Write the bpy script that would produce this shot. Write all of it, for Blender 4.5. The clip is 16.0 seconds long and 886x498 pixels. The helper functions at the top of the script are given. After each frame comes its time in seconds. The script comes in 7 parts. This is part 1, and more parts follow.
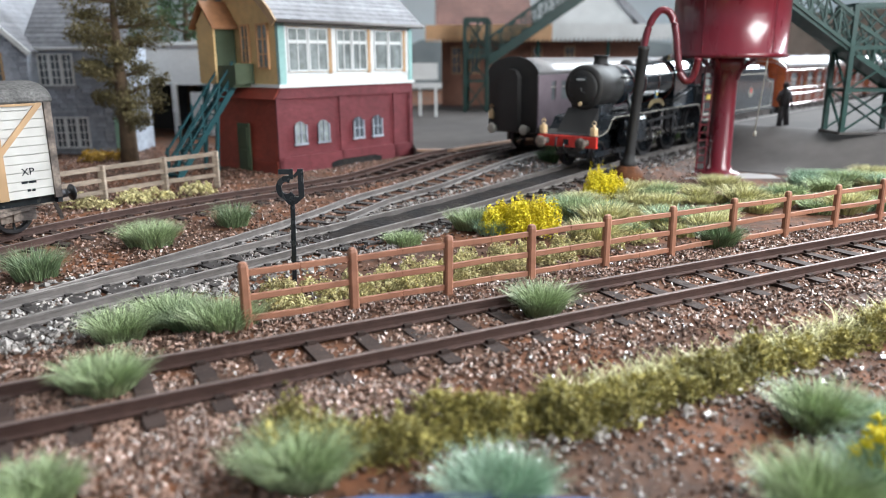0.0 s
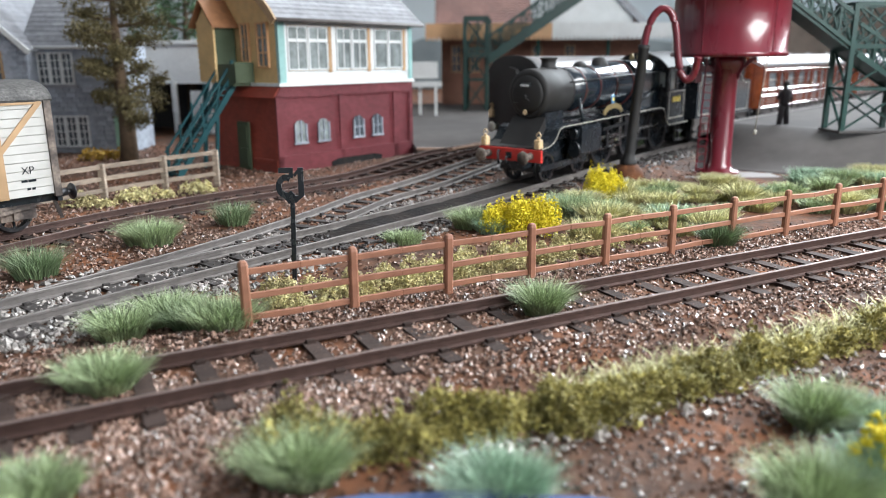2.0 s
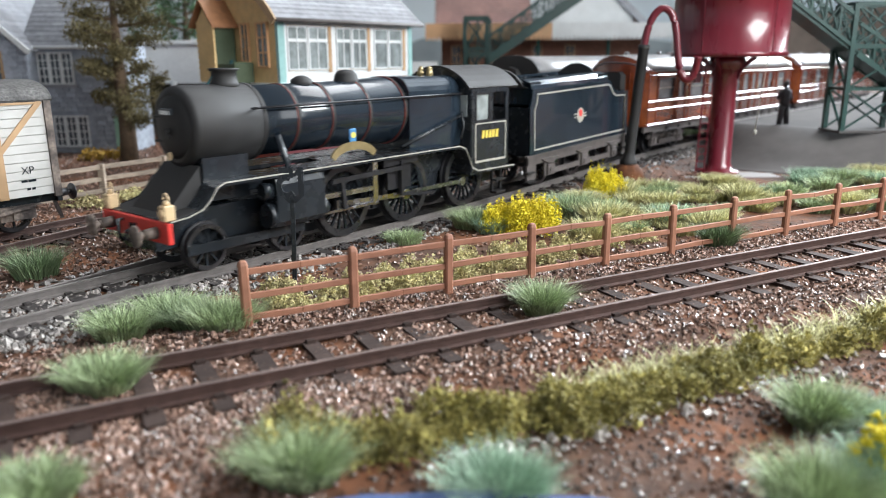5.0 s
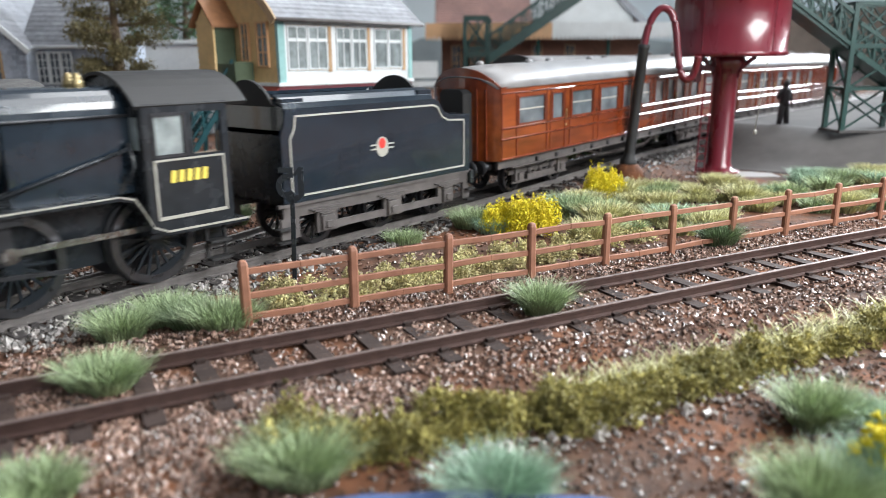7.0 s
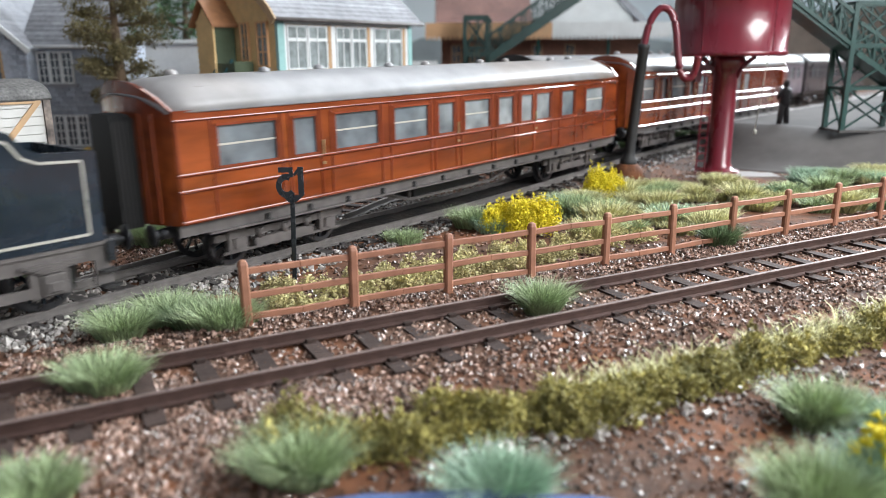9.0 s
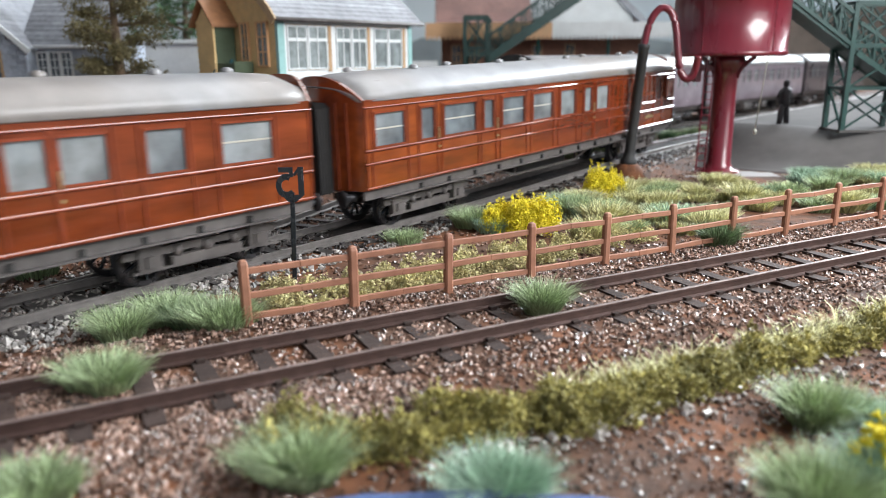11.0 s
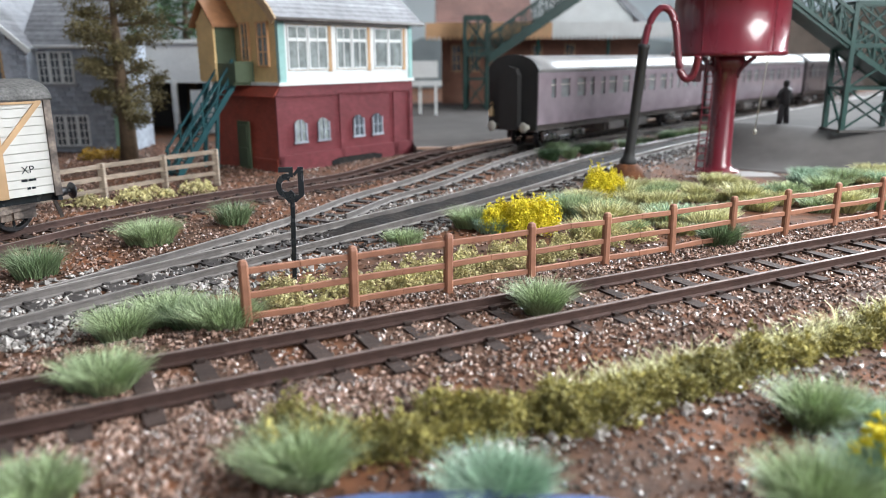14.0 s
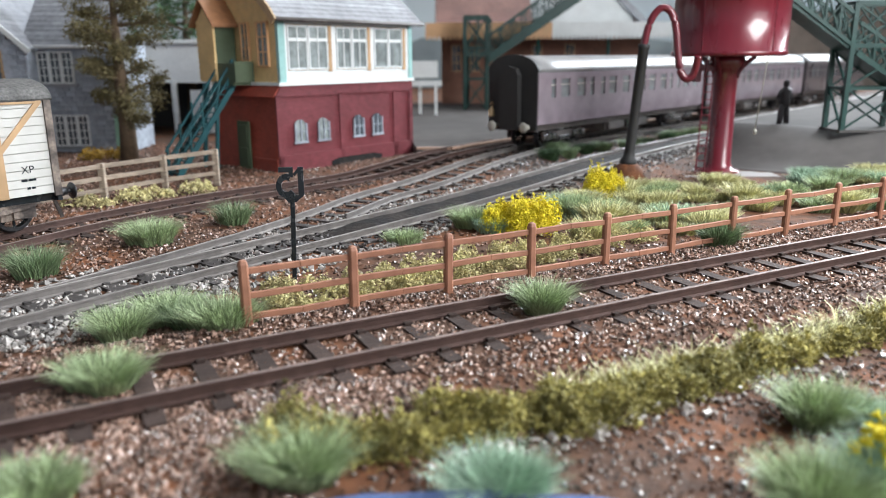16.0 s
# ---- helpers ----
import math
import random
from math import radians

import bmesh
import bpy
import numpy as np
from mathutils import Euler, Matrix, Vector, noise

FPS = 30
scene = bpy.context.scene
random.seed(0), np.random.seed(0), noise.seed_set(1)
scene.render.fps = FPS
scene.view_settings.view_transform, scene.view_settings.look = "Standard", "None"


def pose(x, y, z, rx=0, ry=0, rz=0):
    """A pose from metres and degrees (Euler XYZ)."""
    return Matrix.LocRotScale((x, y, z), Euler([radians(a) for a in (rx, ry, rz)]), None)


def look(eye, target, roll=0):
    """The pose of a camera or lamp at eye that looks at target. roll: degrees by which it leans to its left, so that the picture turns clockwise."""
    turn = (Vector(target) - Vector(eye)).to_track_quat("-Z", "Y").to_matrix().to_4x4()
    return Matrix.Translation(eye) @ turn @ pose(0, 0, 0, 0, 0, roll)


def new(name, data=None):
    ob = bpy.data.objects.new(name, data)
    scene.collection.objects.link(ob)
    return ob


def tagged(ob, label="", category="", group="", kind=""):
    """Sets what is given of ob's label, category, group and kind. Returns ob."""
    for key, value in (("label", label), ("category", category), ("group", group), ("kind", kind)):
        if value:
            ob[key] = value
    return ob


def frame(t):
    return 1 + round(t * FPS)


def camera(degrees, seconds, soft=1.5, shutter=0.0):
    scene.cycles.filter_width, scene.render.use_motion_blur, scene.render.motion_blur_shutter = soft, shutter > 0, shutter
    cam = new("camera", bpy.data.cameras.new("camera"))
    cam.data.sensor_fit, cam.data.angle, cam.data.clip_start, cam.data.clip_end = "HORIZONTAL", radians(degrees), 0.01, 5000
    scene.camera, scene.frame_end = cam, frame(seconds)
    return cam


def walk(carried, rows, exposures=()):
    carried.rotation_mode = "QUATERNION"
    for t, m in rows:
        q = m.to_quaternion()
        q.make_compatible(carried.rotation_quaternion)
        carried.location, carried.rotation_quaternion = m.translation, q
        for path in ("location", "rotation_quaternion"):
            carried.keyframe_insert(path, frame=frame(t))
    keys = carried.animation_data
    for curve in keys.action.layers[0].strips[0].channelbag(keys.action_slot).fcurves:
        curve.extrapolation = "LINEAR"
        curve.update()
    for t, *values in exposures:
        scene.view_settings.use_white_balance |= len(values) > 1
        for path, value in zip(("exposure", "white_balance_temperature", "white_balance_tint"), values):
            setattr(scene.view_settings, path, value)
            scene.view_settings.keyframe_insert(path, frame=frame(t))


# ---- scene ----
cam = camera(62.0, 16.0, soft=0.55, shutter=0.5)
cam.data.dof.use_dof = True
cam.data.dof.focus_distance, cam.data.dof.aperture_fstop = 0.222, 18.5
EYE = (0.0, 0.0, 0.0552)


def aim(down):
    return Matrix.Translation(EYE) @ pose(0, 0, 0, 90 - down, 0, 0) @ pose(0, 0, 0, 0, 0, -0.392)


walk(cam, [(0.0, aim(14.41)), (1.0, aim(14.43)), (2.2, aim(14.51)), (5.0, aim(14.51)), (8.0, aim(14.55)),
           (12.0, aim(14.56)), (16.0, aim(14.56))])

# world, lamps, exposure
world = bpy.data.worlds.new("hall_daylight")
scene.world = world
world.use_nodes = True
wn = world.node_tree.nodes
wn["Background"].inputs["Color"].default_value = (0.80, 0.88, 1.0, 1)
wn["Background"].inputs["Strength"].default_value = 0.45
scene.view_settings.exposure = -0.09


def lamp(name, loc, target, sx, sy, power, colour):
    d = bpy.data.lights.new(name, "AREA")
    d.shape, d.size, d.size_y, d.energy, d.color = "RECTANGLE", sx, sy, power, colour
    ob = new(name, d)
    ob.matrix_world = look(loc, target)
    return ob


lamp("window_daylight", (1.75, 1.9, 1.0), (0.08, 0.25, 0.0), 1.1, 0.9, 118, (0.85, 0.93, 1.0))
lamp("ceiling_light_panel", (0.45, 1.0, 1.5), (0.18, 0.8, 0.0), 1.5, 0.8, 22, (0.97, 0.98, 1.0))
# fill lamp added from the front right to lift the train sides
lamp("side_window_daylight", (1.9, -2.0, 0.7), (0.0, 0.35, 0.0), 1.6, 1.2, 20, (0.96, 0.98, 1.0))

# fill lamp added low on the right, brightens the right foreground
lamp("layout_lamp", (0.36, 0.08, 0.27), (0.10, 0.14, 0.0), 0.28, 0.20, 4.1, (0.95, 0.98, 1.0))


# ---- materials ----
def mat(name, base, rough=0.6, metal=0.0, var=0.18, scale=400.0, bump=0.0, bscale=None, spec=0.5, second=None, coat=0.0,
        per_piece=0.0, stretch=None):
    """Procedural surface: two scales of tone, optional second colour in patches, relief and per-piece tint."""
    m = bpy.data.materials.new(name)
    m.use_nodes = True
    nt = m.node_tree
    N, L = nt.nodes, nt.links
    b = N["Principled BSDF"]
    b.inputs["Roughness"].default_value = rough
    b.inputs["Metallic"].default_value = metal
    b.inputs["Specular IOR Level"].default_value = spec
    b.inputs["Coat Weight"].default_value = coat
    tc = N.new("ShaderNodeTexCoord")
    src = tc.outputs["Object"]
    if stretch:
        mp = N.new("ShaderNodeMapping")
        mp.inputs["Scale"].default_value = stretch
        L.new(src, mp.inputs["Vector"])
        src = mp.outputs["Vector"]

    def tex(s, det):
        n = N.new("ShaderNodeTexNoise")
        n.inputs["Scale"].default_value, n.inputs["Detail"].default_value = s, det
        L.new(src, n.inputs["Vector"])
        return n.outputs["Fac"]

    def ramp(fac, lo, hi, a, c):
        r = N.new("ShaderNodeValToRGB")
        r.color_ramp.elements[0].position, r.color_ramp.elements[1].position = lo, hi
        r.color_ramp.elements[0].color, r.color_ramp.elements[1].color = a, c
        L.new(fac, r.inputs["Fac"])
        return r.outputs["Color"]

    def g(v):
        return (v, v, v, 1)

    col = (*base, 1)
    fine, wide = tex(scale, 6), tex(scale / 7.0, 3)
    if second:
        rc = ramp(wide, 0.42, 0.62, col, (*second, 1))
    else:
        rc = ramp(wide, 0.3, 0.7, (*[c * (1 - var * 0.6) for c in base], 1), (*[min(1, c * (1 + var * 0.6)) for c in base], 1))
    mx = N.new("ShaderNodeMix")
    mx.data_type, mx.blend_type = "RGBA", "MULTIPLY"
    mx.inputs["Factor"].default_value = 1.0
    L.new(rc, mx.inputs["A"])
    L.new(ramp(fine, 0.3, 0.7, g(1 - var), g(1.0)), mx.inputs["B"])
    out = mx.outputs["Result"]
    if per_piece:
        info = N.new("ShaderNodeObjectInfo") if per_piece > 0 else N.new("ShaderNodeNewGeometry")
        rnd = info.outputs["Random"] if per_piece > 0 else info.outputs["Random Per Island"]
        m2 = N.new("ShaderNodeMix")
        m2.data_type, m2.blend_type = "RGBA", "MULTIPLY"
        m2.inputs["Factor"].default_value = 1.0
        L.new(out, m2.inputs["A"])
        L.new(ramp(rnd, 0.0, 1.0, g(1 - abs(per_piece)), g(1.0)), m2.inputs["B"])
        out = m2.outputs["Result"]
    L.new(out, b.inputs["Base Color"])
    rr = N.new("ShaderNodeMapRange")
    rr.inputs["To Min"].default_value, rr.inputs["To Max"].default_value = max(0.03, rough - 0.12), min(1, rough + 0.12)
    L.new(fine, rr.inputs["Value"])
    L.new(rr.outputs["Result"], b.inputs["Roughness"])
    if bump:
        bp = N.new("ShaderNodeBump")
        bp.inputs["Strength"].default_value, bp.inputs["Distance"].default_value = bump, 0.0006
        L.new(tex(bscale, 4) if bscale else fine, bp.inputs["Height"])
        L.new(bp.outputs["Normal"], b.inputs["Normal"])
    return m


def brickify(m, w, h, mortar=0.62):
    """Fine brickwork over an existing paint: courses run level round the building."""
    nt = m.node_tree
    N, L = nt.nodes, nt.links
    b = N["Principled BSDF"]
    tc, sep, add, com, br, mx = (N.new(k) for k in ("ShaderNodeTexCoord", "ShaderNodeSeparateXYZ", "ShaderNodeMath", "ShaderNodeCombineXYZ", "ShaderNodeTexBrick", "ShaderNodeMix"))
    L.new(tc.outputs["Object"], sep.inputs["Vector"])
    L.new(sep.outputs["X"], add.inputs[0])
    L.new(sep.outputs["Y"], add.inputs[1])
    L.new(add.outputs["Value"], com.inputs["X"])
    L.new(sep.outputs["Z"], com.inputs["Y"])
    L.new(com.outputs["Vector"], br.inputs["Vector"])
    for key, v in (("Scale", 1.0), ("Brick Width", w * 0.001), ("Row Height", h * 0.001), ("Mortar Size", 0.00012), ("Mortar Smooth", 0.3)):
        br.inputs[key].default_value = v
    br.inputs["Color1"].default_value, br.inputs["Color2"].default_value = (1, 1, 1, 1), (0.78, 0.78, 0.78, 1)
    br.inputs["Mortar"].default_value = (mortar, mortar, mortar, 1)
    mx.data_type, mx.blend_type = "RGBA", "MULTIPLY"
    mx.inputs["Factor"].default_value = 1.0
    L.new(b.inputs["Base Color"].links[0].from_socket, mx.inputs["A"])
    L.new(br.outputs["Color"], mx.inputs["B"])
    L.new(mx.outputs["Result"], b.inputs["Base Color"])


M_EARTH = mat("brown_earth", (0.10, 0.050, 0.030), 0.8, var=0.6, scale=260, bump=1.0, spec=0.3, second=(0.19, 0.070, 0.028))
M_CLOD = mat("red_brown_clod", (0.17, 0.08, 0.045), 0.5, var=0.5, scale=500, per_piece=-0.6)
M_BALLAST = mat("ballast_stone", (0.42, 0.262, 0.20), 0.24, var=0.35, scale=700, per_piece=-0.85, bump=0.3)
M_BALLAST_GREY = mat("grey_ballast_stone", (0.46, 0.42, 0.39), 0.35, var=0.3, scale=700, per_piece=-0.75)
M_BALLAST_DARK = mat("oily_ballast_stone", (0.10, 0.085, 0.08), 0.35, var=0.3, scale=700, per_piece=-0.7)
# oily ash of the running line, also the painted shade of the rodding slot
M_ASH_SLOTSHADE = mat("black_oily_ash_and_slot_shade", (0.016, 0.015, 0.016), 0.75, var=0.5, scale=420, bump=1.0, spec=0.2, second=(0.035, 0.028, 0.025))
M_RAIL = mat("rusty_rail_side", (0.085, 0.048, 0.040), 0.55, metal=0.3, var=0.3, scale=500)
M_RAILHEAD = mat("worn_rail_head", (0.20, 0.15, 0.135), 0.5, metal=0.4, var=0.35, scale=300)
M_STEELHEAD = mat("polished_rail_head", (0.27, 0.25, 0.24), 0.45, metal=0.5, var=0.35, scale=300)
M_STEEL = mat("grey_weathered_rail", (0.22, 0.20, 0.19), 0.5, metal=0.4, var=0.3, scale=400)
M_SLEEPER = mat("dark_brown_sleeper", (0.068, 0.045, 0.038), 0.8, var=0.45, scale=300, bump=0.6, spec=0.25, per_piece=0.3, stretch=(1, 4, 1))
M_SLEEPER_GREY = mat("grey_oily_sleeper", (0.06, 0.052, 0.05), 0.5, var=0.4, scale=300, bump=0.4, per_piece=0.35)
M_FENCE = mat("red_brown_plastic", (0.36, 0.165, 0.10), 0.5, var=0.25, scale=260, bump=0.2, second=(0.30, 0.13, 0.08))
M_OLDWOOD = mat("weathered_grey_wood", (0.34, 0.27, 0.21), 0.75, var=0.45, scale=300, bump=0.4, stretch=(1, 1, 4))
M_BLACK = mat("satin_black_paint", (0.017, 0.022, 0.028), 0.26, var=0.3, scale=200, second=(0.027, 0.030, 0.034))
M_BLACKGLOSS = mat("gloss_black_paint", (0.016, 0.026, 0.038), 0.2, var=0.3, scale=150, coat=0.6)
# soot and matt black; on the shed's inner walls it paints the shade inside
M_SOOT_SHADE = mat("sooty_matt_and_shade_black", (0.021, 0.020, 0.020), 0.65, var=0.4, scale=200)
M_GUNMETAL = mat("dark_wheel_metal", (0.05, 0.05, 0.055), 0.4, metal=0.6, var=0.3)
M_BRIGHT = mat("bright_steel", (0.62, 0.62, 0.62), 0.25, metal=1.0, var=0.2)
M_TYRE = mat("oiled_tyre_steel", (0.15, 0.15, 0.16), 0.3, metal=0.9, var=0.3)
M_GLINT = mat("shiny_grimy_ironwork", (0.30, 0.30, 0.31), 0.16, metal=0.9, var=0.5, scale=300)
M_UNDER = mat("dusty_underframe", (0.12, 0.105, 0.10), 0.6, var=0.4, scale=250)
M_RED = mat("red_buffer_beam", (0.72, 0.05, 0.04), 0.4, var=0.2)
M_TEAK = mat("varnished_teak", (0.21, 0.040, 0.011), 0.2, var=0.55, scale=190, coat=0.5, second=(0.37, 0.088, 0.017), stretch=(0.22, 1, 1))
M_TEAKDARK = mat("dark_teak_beading", (0.24, 0.05, 0.02), 0.15, var=0.35, scale=160, coat=0.9)
M_ROOFGREY = mat("grey_coach_roof", (0.27, 0.27, 0.28), 0.42, var=0.3, scale=110, second=(0.23, 0.205, 0.19))
M_LINING = mat("pale_lining_paint", (0.42, 0.40, 0.35), 0.4, var=0.1)
M_LININGRED = mat("red_lining_paint", (0.19, 0.03, 0.02), 0.4, var=0.1)
M_GOLD = mat("yellow_transfer", (0.85, 0.66, 0.12), 0.4, var=0.1)
M_BRASS = mat("dull_brass", (0.40, 0.31, 0.15), 0.4, metal=0.5, var=0.3)
M_WINDOW = mat("coach_glazing", (0.17, 0.20, 0.22), 0.08, var=0.6, scale=110, coat=0.5, second=(0.34, 0.37, 0.38))
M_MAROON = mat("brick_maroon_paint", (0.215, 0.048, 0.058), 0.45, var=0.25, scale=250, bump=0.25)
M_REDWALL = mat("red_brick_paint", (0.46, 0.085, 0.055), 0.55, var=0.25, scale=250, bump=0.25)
M_CREAM = mat("yellow_cream_boards", (0.84, 0.60, 0.29), 0.55, var=0.15, scale=250)
M_WHITE = mat("white_painted_frame", (0.77, 0.79, 0.79), 0.45, var=0.1)
M_AQUA = mat("pale_turquoise_trim", (0.30, 0.52, 0.50), 0.5, var=0.15)
M_SLATE = mat("grey_slate", (0.36, 0.37, 0.40), 0.6, var=0.35, scale=260, bump=0.3, per_piece=0.25)
M_PANE = mat("curtained_window_glass", (0.40, 0.45, 0.45), 0.1, var=0.6, scale=170, coat=0.5)
M_DARKGLASS = mat("dark_window_glass", (0.10, 0.12, 0.14), 0.1, var=0.3, coat=0.5)
M_GREENDOOR = mat("dark_green_paint", (0.075, 0.105, 0.06), 0.5, var=0.2)
M_TEAL = mat("teal_painted_timber", (0.012, 0.085, 0.10), 0.45, var=0.25)
M_BRIDGE = mat("bridge_green_paint", (0.006, 0.048, 0.040), 0.4, var=0.3, coat=0.1)
M_TOWER = mat("crimson_tank_paint", (0.16, 0.012, 0.024), 0.3, var=0.3, scale=120, coat=0.5, bump=0.2, stretch=(1, 1, 0.2))
M_PLATFORM = mat("grey_platform_tarmac", (0.115, 0.107, 0.104), 0.85, var=0.3, scale=60, spec=0.1, bump=0.2)
M_STONEPALE = mat("pale_edging_stone", (0.30, 0.28, 0.27), 0.6, var=0.25, scale=200)
M_KERB = mat("tan_platform_edge", (0.40, 0.26, 0.19), 0.6, var=0.2)
M_STONEBLUE = mat("blue_grey_stone", (0.48, 0.53, 0.61), 0.7, var=0.35, scale=300, bump=0.4, per_piece=0.35)
M_BRICK = mat("station_brick", (0.33, 0.15, 0.10), 0.7, var=0.35, scale=300, bump=0.2)
M_ROOFBROWN = mat("brown_tiled_roof", (0.25, 0.13, 0.11), 0.6, var=0.3, scale=250)
M_CANOPYTAN = mat("tan_canopy_paint", (0.72, 0.42, 0.22), 0.5, var=0.15)
M_COACHGREY = mat("dusty_maroon_coach_side", (0.27, 0.22, 0.25), 0.22, var=0.25, scale=90, coat=0.4)
# darker copy of the coach maroon, the far end's shade in its colour
M_COACHSHADE = mat("shaded_maroon_coach_side", (0.055, 0.04, 0.046), 0.3, var=0.3, scale=90, coat=0.3)
M_BARK = mat("brown_bark", (0.13, 0.085, 0.05), 0.85, var=0.5, scale=300, bump=0.6)
M_LEAFBROWN = mat("olive_brown_foliage", (0.23, 0.19, 0.08), 0.85, var=0.5, scale=500, per_piece=-0.5)
M_LEAFGREEN = mat("mid_green_foliage", (0.07, 0.15, 0.06), 0.8, var=0.5, scale=500, per_piece=-0.5)
M_STATIC = mat("pale_green_static_grass", (0.56, 0.70, 0.38), 0.5, var=0.3, scale=500, per_piece=-0.65)
M_STATICDARK = mat("mid_green_static_grass", (0.30, 0.42, 0.22), 0.5, var=0.3, scale=500, per_piece=-0.6)
M_STATICYEL = mat("straw_green_static_grass", (0.86, 0.82, 0.42), 0.5, var=0.3, scale=500, per_piece=-0.55)
M_STATICAQUA = mat("blue_green_static_grass", (0.48, 0.70, 0.50), 0.5, var=0.3, scale=500, per_piece=-0.55)
M_MOSS = mat("olive_moss_clump", (0.54, 0.47, 0.14), 0.85, var=0.5, scale=600, per_piece=-0.65)
M_LICHEN = mat("straw_lichen_clump", (0.84, 0.72, 0.36), 0.85, var=0.45, scale=600, per_piece=-0.45)
M_YELLOW = mat("bright_yellow_flock", (0.92, 0.76, 0.03), 0.7, var=0.2, scale=600, per_piece=-0.2)
M_OCHRE = mat("ochre_flock", (0.55, 0.33, 0.04), 0.8, var=0.4, scale=600, per_piece=-0.4)
M_SHINY = mat("varnished_pebble", (0.5, 0.46, 0.43), 0.08, var=0.3, scale=300, coat=0.6)
M_CLOTH = mat("blue_edge_cloth", (0.05, 0.09, 0.22), 0.8, var=0.3, scale=900, bump=0.4)
M_VANWHITE = mat("white_van_planks", (0.62, 0.61, 0.58), 0.5, var=0.12, scale=200)
M_VANTIMBER = mat("varnished_strap_timber", (0.50, 0.32, 0.17), 0.5, var=0.3, scale=200, stretch=(1, 1, 0.3))
M_RUSTY = mat("rust_speckled_iron", (0.30, 0.24, 0.20), 0.7, var=0.6, scale=900, second=(0.06, 0.045, 0.04))
M_WALLPAINT = mat("pale_room_wall", (0.62, 0.64, 0.66), 0.8, var=0.06, scale=3)
M_BACKSKY = mat("painted_sky_board", (0.50, 0.60, 0.66), 0.8, var=0.12, scale=6, second=(0.62, 0.68, 0.70))
M_CARPET = mat("hall_carpet", (0.10, 0.10, 0.12), 0.9, var=0.2, scale=40)
M_BASEBOARD = mat("dark_plywood_base", (0.12, 0.09, 0.07), 0.7, var=0.3, scale=30)
M_FIGURE = mat("dark_model_figure", (0.05, 0.045, 0.05), 0.6, var=0.2)
M_LAMPWHITE = mat("cream_lamp_paint", (0.75, 0.55, 0.32), 0.4, var=0.15)

for m_wall in (M_MAROON, M_REDWALL, M_BRICK):
    brickify(m_wall, 3.0, 1.05)

# ---- mesh building, in millimetres ----
MM = 0.001


def part(name, bm, material, parent=None, label="", smooth=False, bevel=0.0):
    """One bmesh in millimetres becomes one mesh object, under its thing if a parent is given."""
    if bevel:
        bmesh.ops.bevel(bm, geom=bm.edges[:], offset=bevel, segments=1, affect="EDGES", clamp_overlap=True)
    bmesh.ops.scale(bm, vec=(MM, MM, MM), verts=bm.verts[:])
    me = bpy.data.meshes.new(name)
    bm.to_mesh(me)
    bm.free()
    for m in material if isinstance(material, (list, tuple)) else [material]:
        me.materials.append(m)
    if smooth:
        me.polygons.foreach_set("use_smooth", [True] * len(me.polygons))
    ob = new(name, me)
    if parent:
        ob.parent = parent
    if label:
        ob["label"] = label
    return ob


def parts(name, bm, material, parent, label="", smooth=False):
    """Each loose piece of a bmesh becomes one mesh object of its own."""
    bm.verts.index_update()
    bm.verts.ensure_lookup_table()
    seen, groups = set(), []
    for v in bm.verts:
        if v.index in seen:
            continue
        stack, isle = [v], []
        seen.add(v.index)
        while stack:
            w = stack.pop()
            isle.append(w)
            for e in w.link_edges:
                o = e.other_vert(w)
                if o.index not in seen:
                    seen.add(o.index)
                    stack.append(o)
        groups.append(isle)
    for isle in groups:
        idx = {v.index: i for i, v in enumerate(isle)}
        fs = {f for v in isle for f in v.link_faces}
        ob = add_raw(name, [tuple(v.co) for v in isle], [[idx[v.index] for v in f.verts] for f in fs], material, parent, label)
    bm.free()
    return ob


def thing(name, label, category, x=0, y=0, z=0, rz=0, group="", kind=""):
    ob = new(name)
    ob.empty_display_size = 0.01
    ob.matrix_basis = pose(x * MM, y * MM, z * MM, 0, 0, rz)
    return tagged(ob, label, category, group, kind)


def B():
    return bmesh.new()


def box(bm, x0, x1, y0, y1, z0, z1, m=None, mi=0):
    vs = [bm.verts.new((x, y, z)) for x in (x0, x1) for y in (y0, y1) for z in (z0, z1)]
    for f in ((0, 1, 3, 2), (4, 6, 7, 5), (0, 4, 5, 1), (2, 3, 7, 6), (0, 2, 6, 4), (1, 5, 7, 3)):
        bm.faces.new([vs[i] for i in f]).material_index = mi
    if m is not None:
        bmesh.ops.transform(bm, matrix=m, verts=vs)
    return bm


def bar(bm, p, q, w, h=None, mi=0):
    """A square bar from p to q."""
    p, q = Vector(p), Vector(q)
    d = q - p
    m = Matrix.Translation((p + q) / 2) @ d.to_track_quat("X", "Z").to_matrix().to_4x4()
    n, h = d.length / 2, (h or w) / 2
    return box(bm, -n, n, -w / 2, w / 2, -h, h, m, mi)


def rings(bm, loops, cap=True, closed=True, mi=0, smooth=False):
    """Skin over loops of points, all of one length."""
    rows = [[bm.verts.new(p) for p in lp] for lp in loops]
    n = len(rows[0])
    for a, b in zip(rows, rows[1:]):
        for i in range(n if closed else n - 1):
            j = (i + 1) % n
            f = bm.faces.new((a[i], a[j], b[j], b[i]))
            f.material_index, f.smooth = mi, smooth
    if cap and closed:
        bm.faces.new(rows[0][::-1]).material_index = mi
        bm.faces.new(rows[-1]).material_index = mi
    return bm


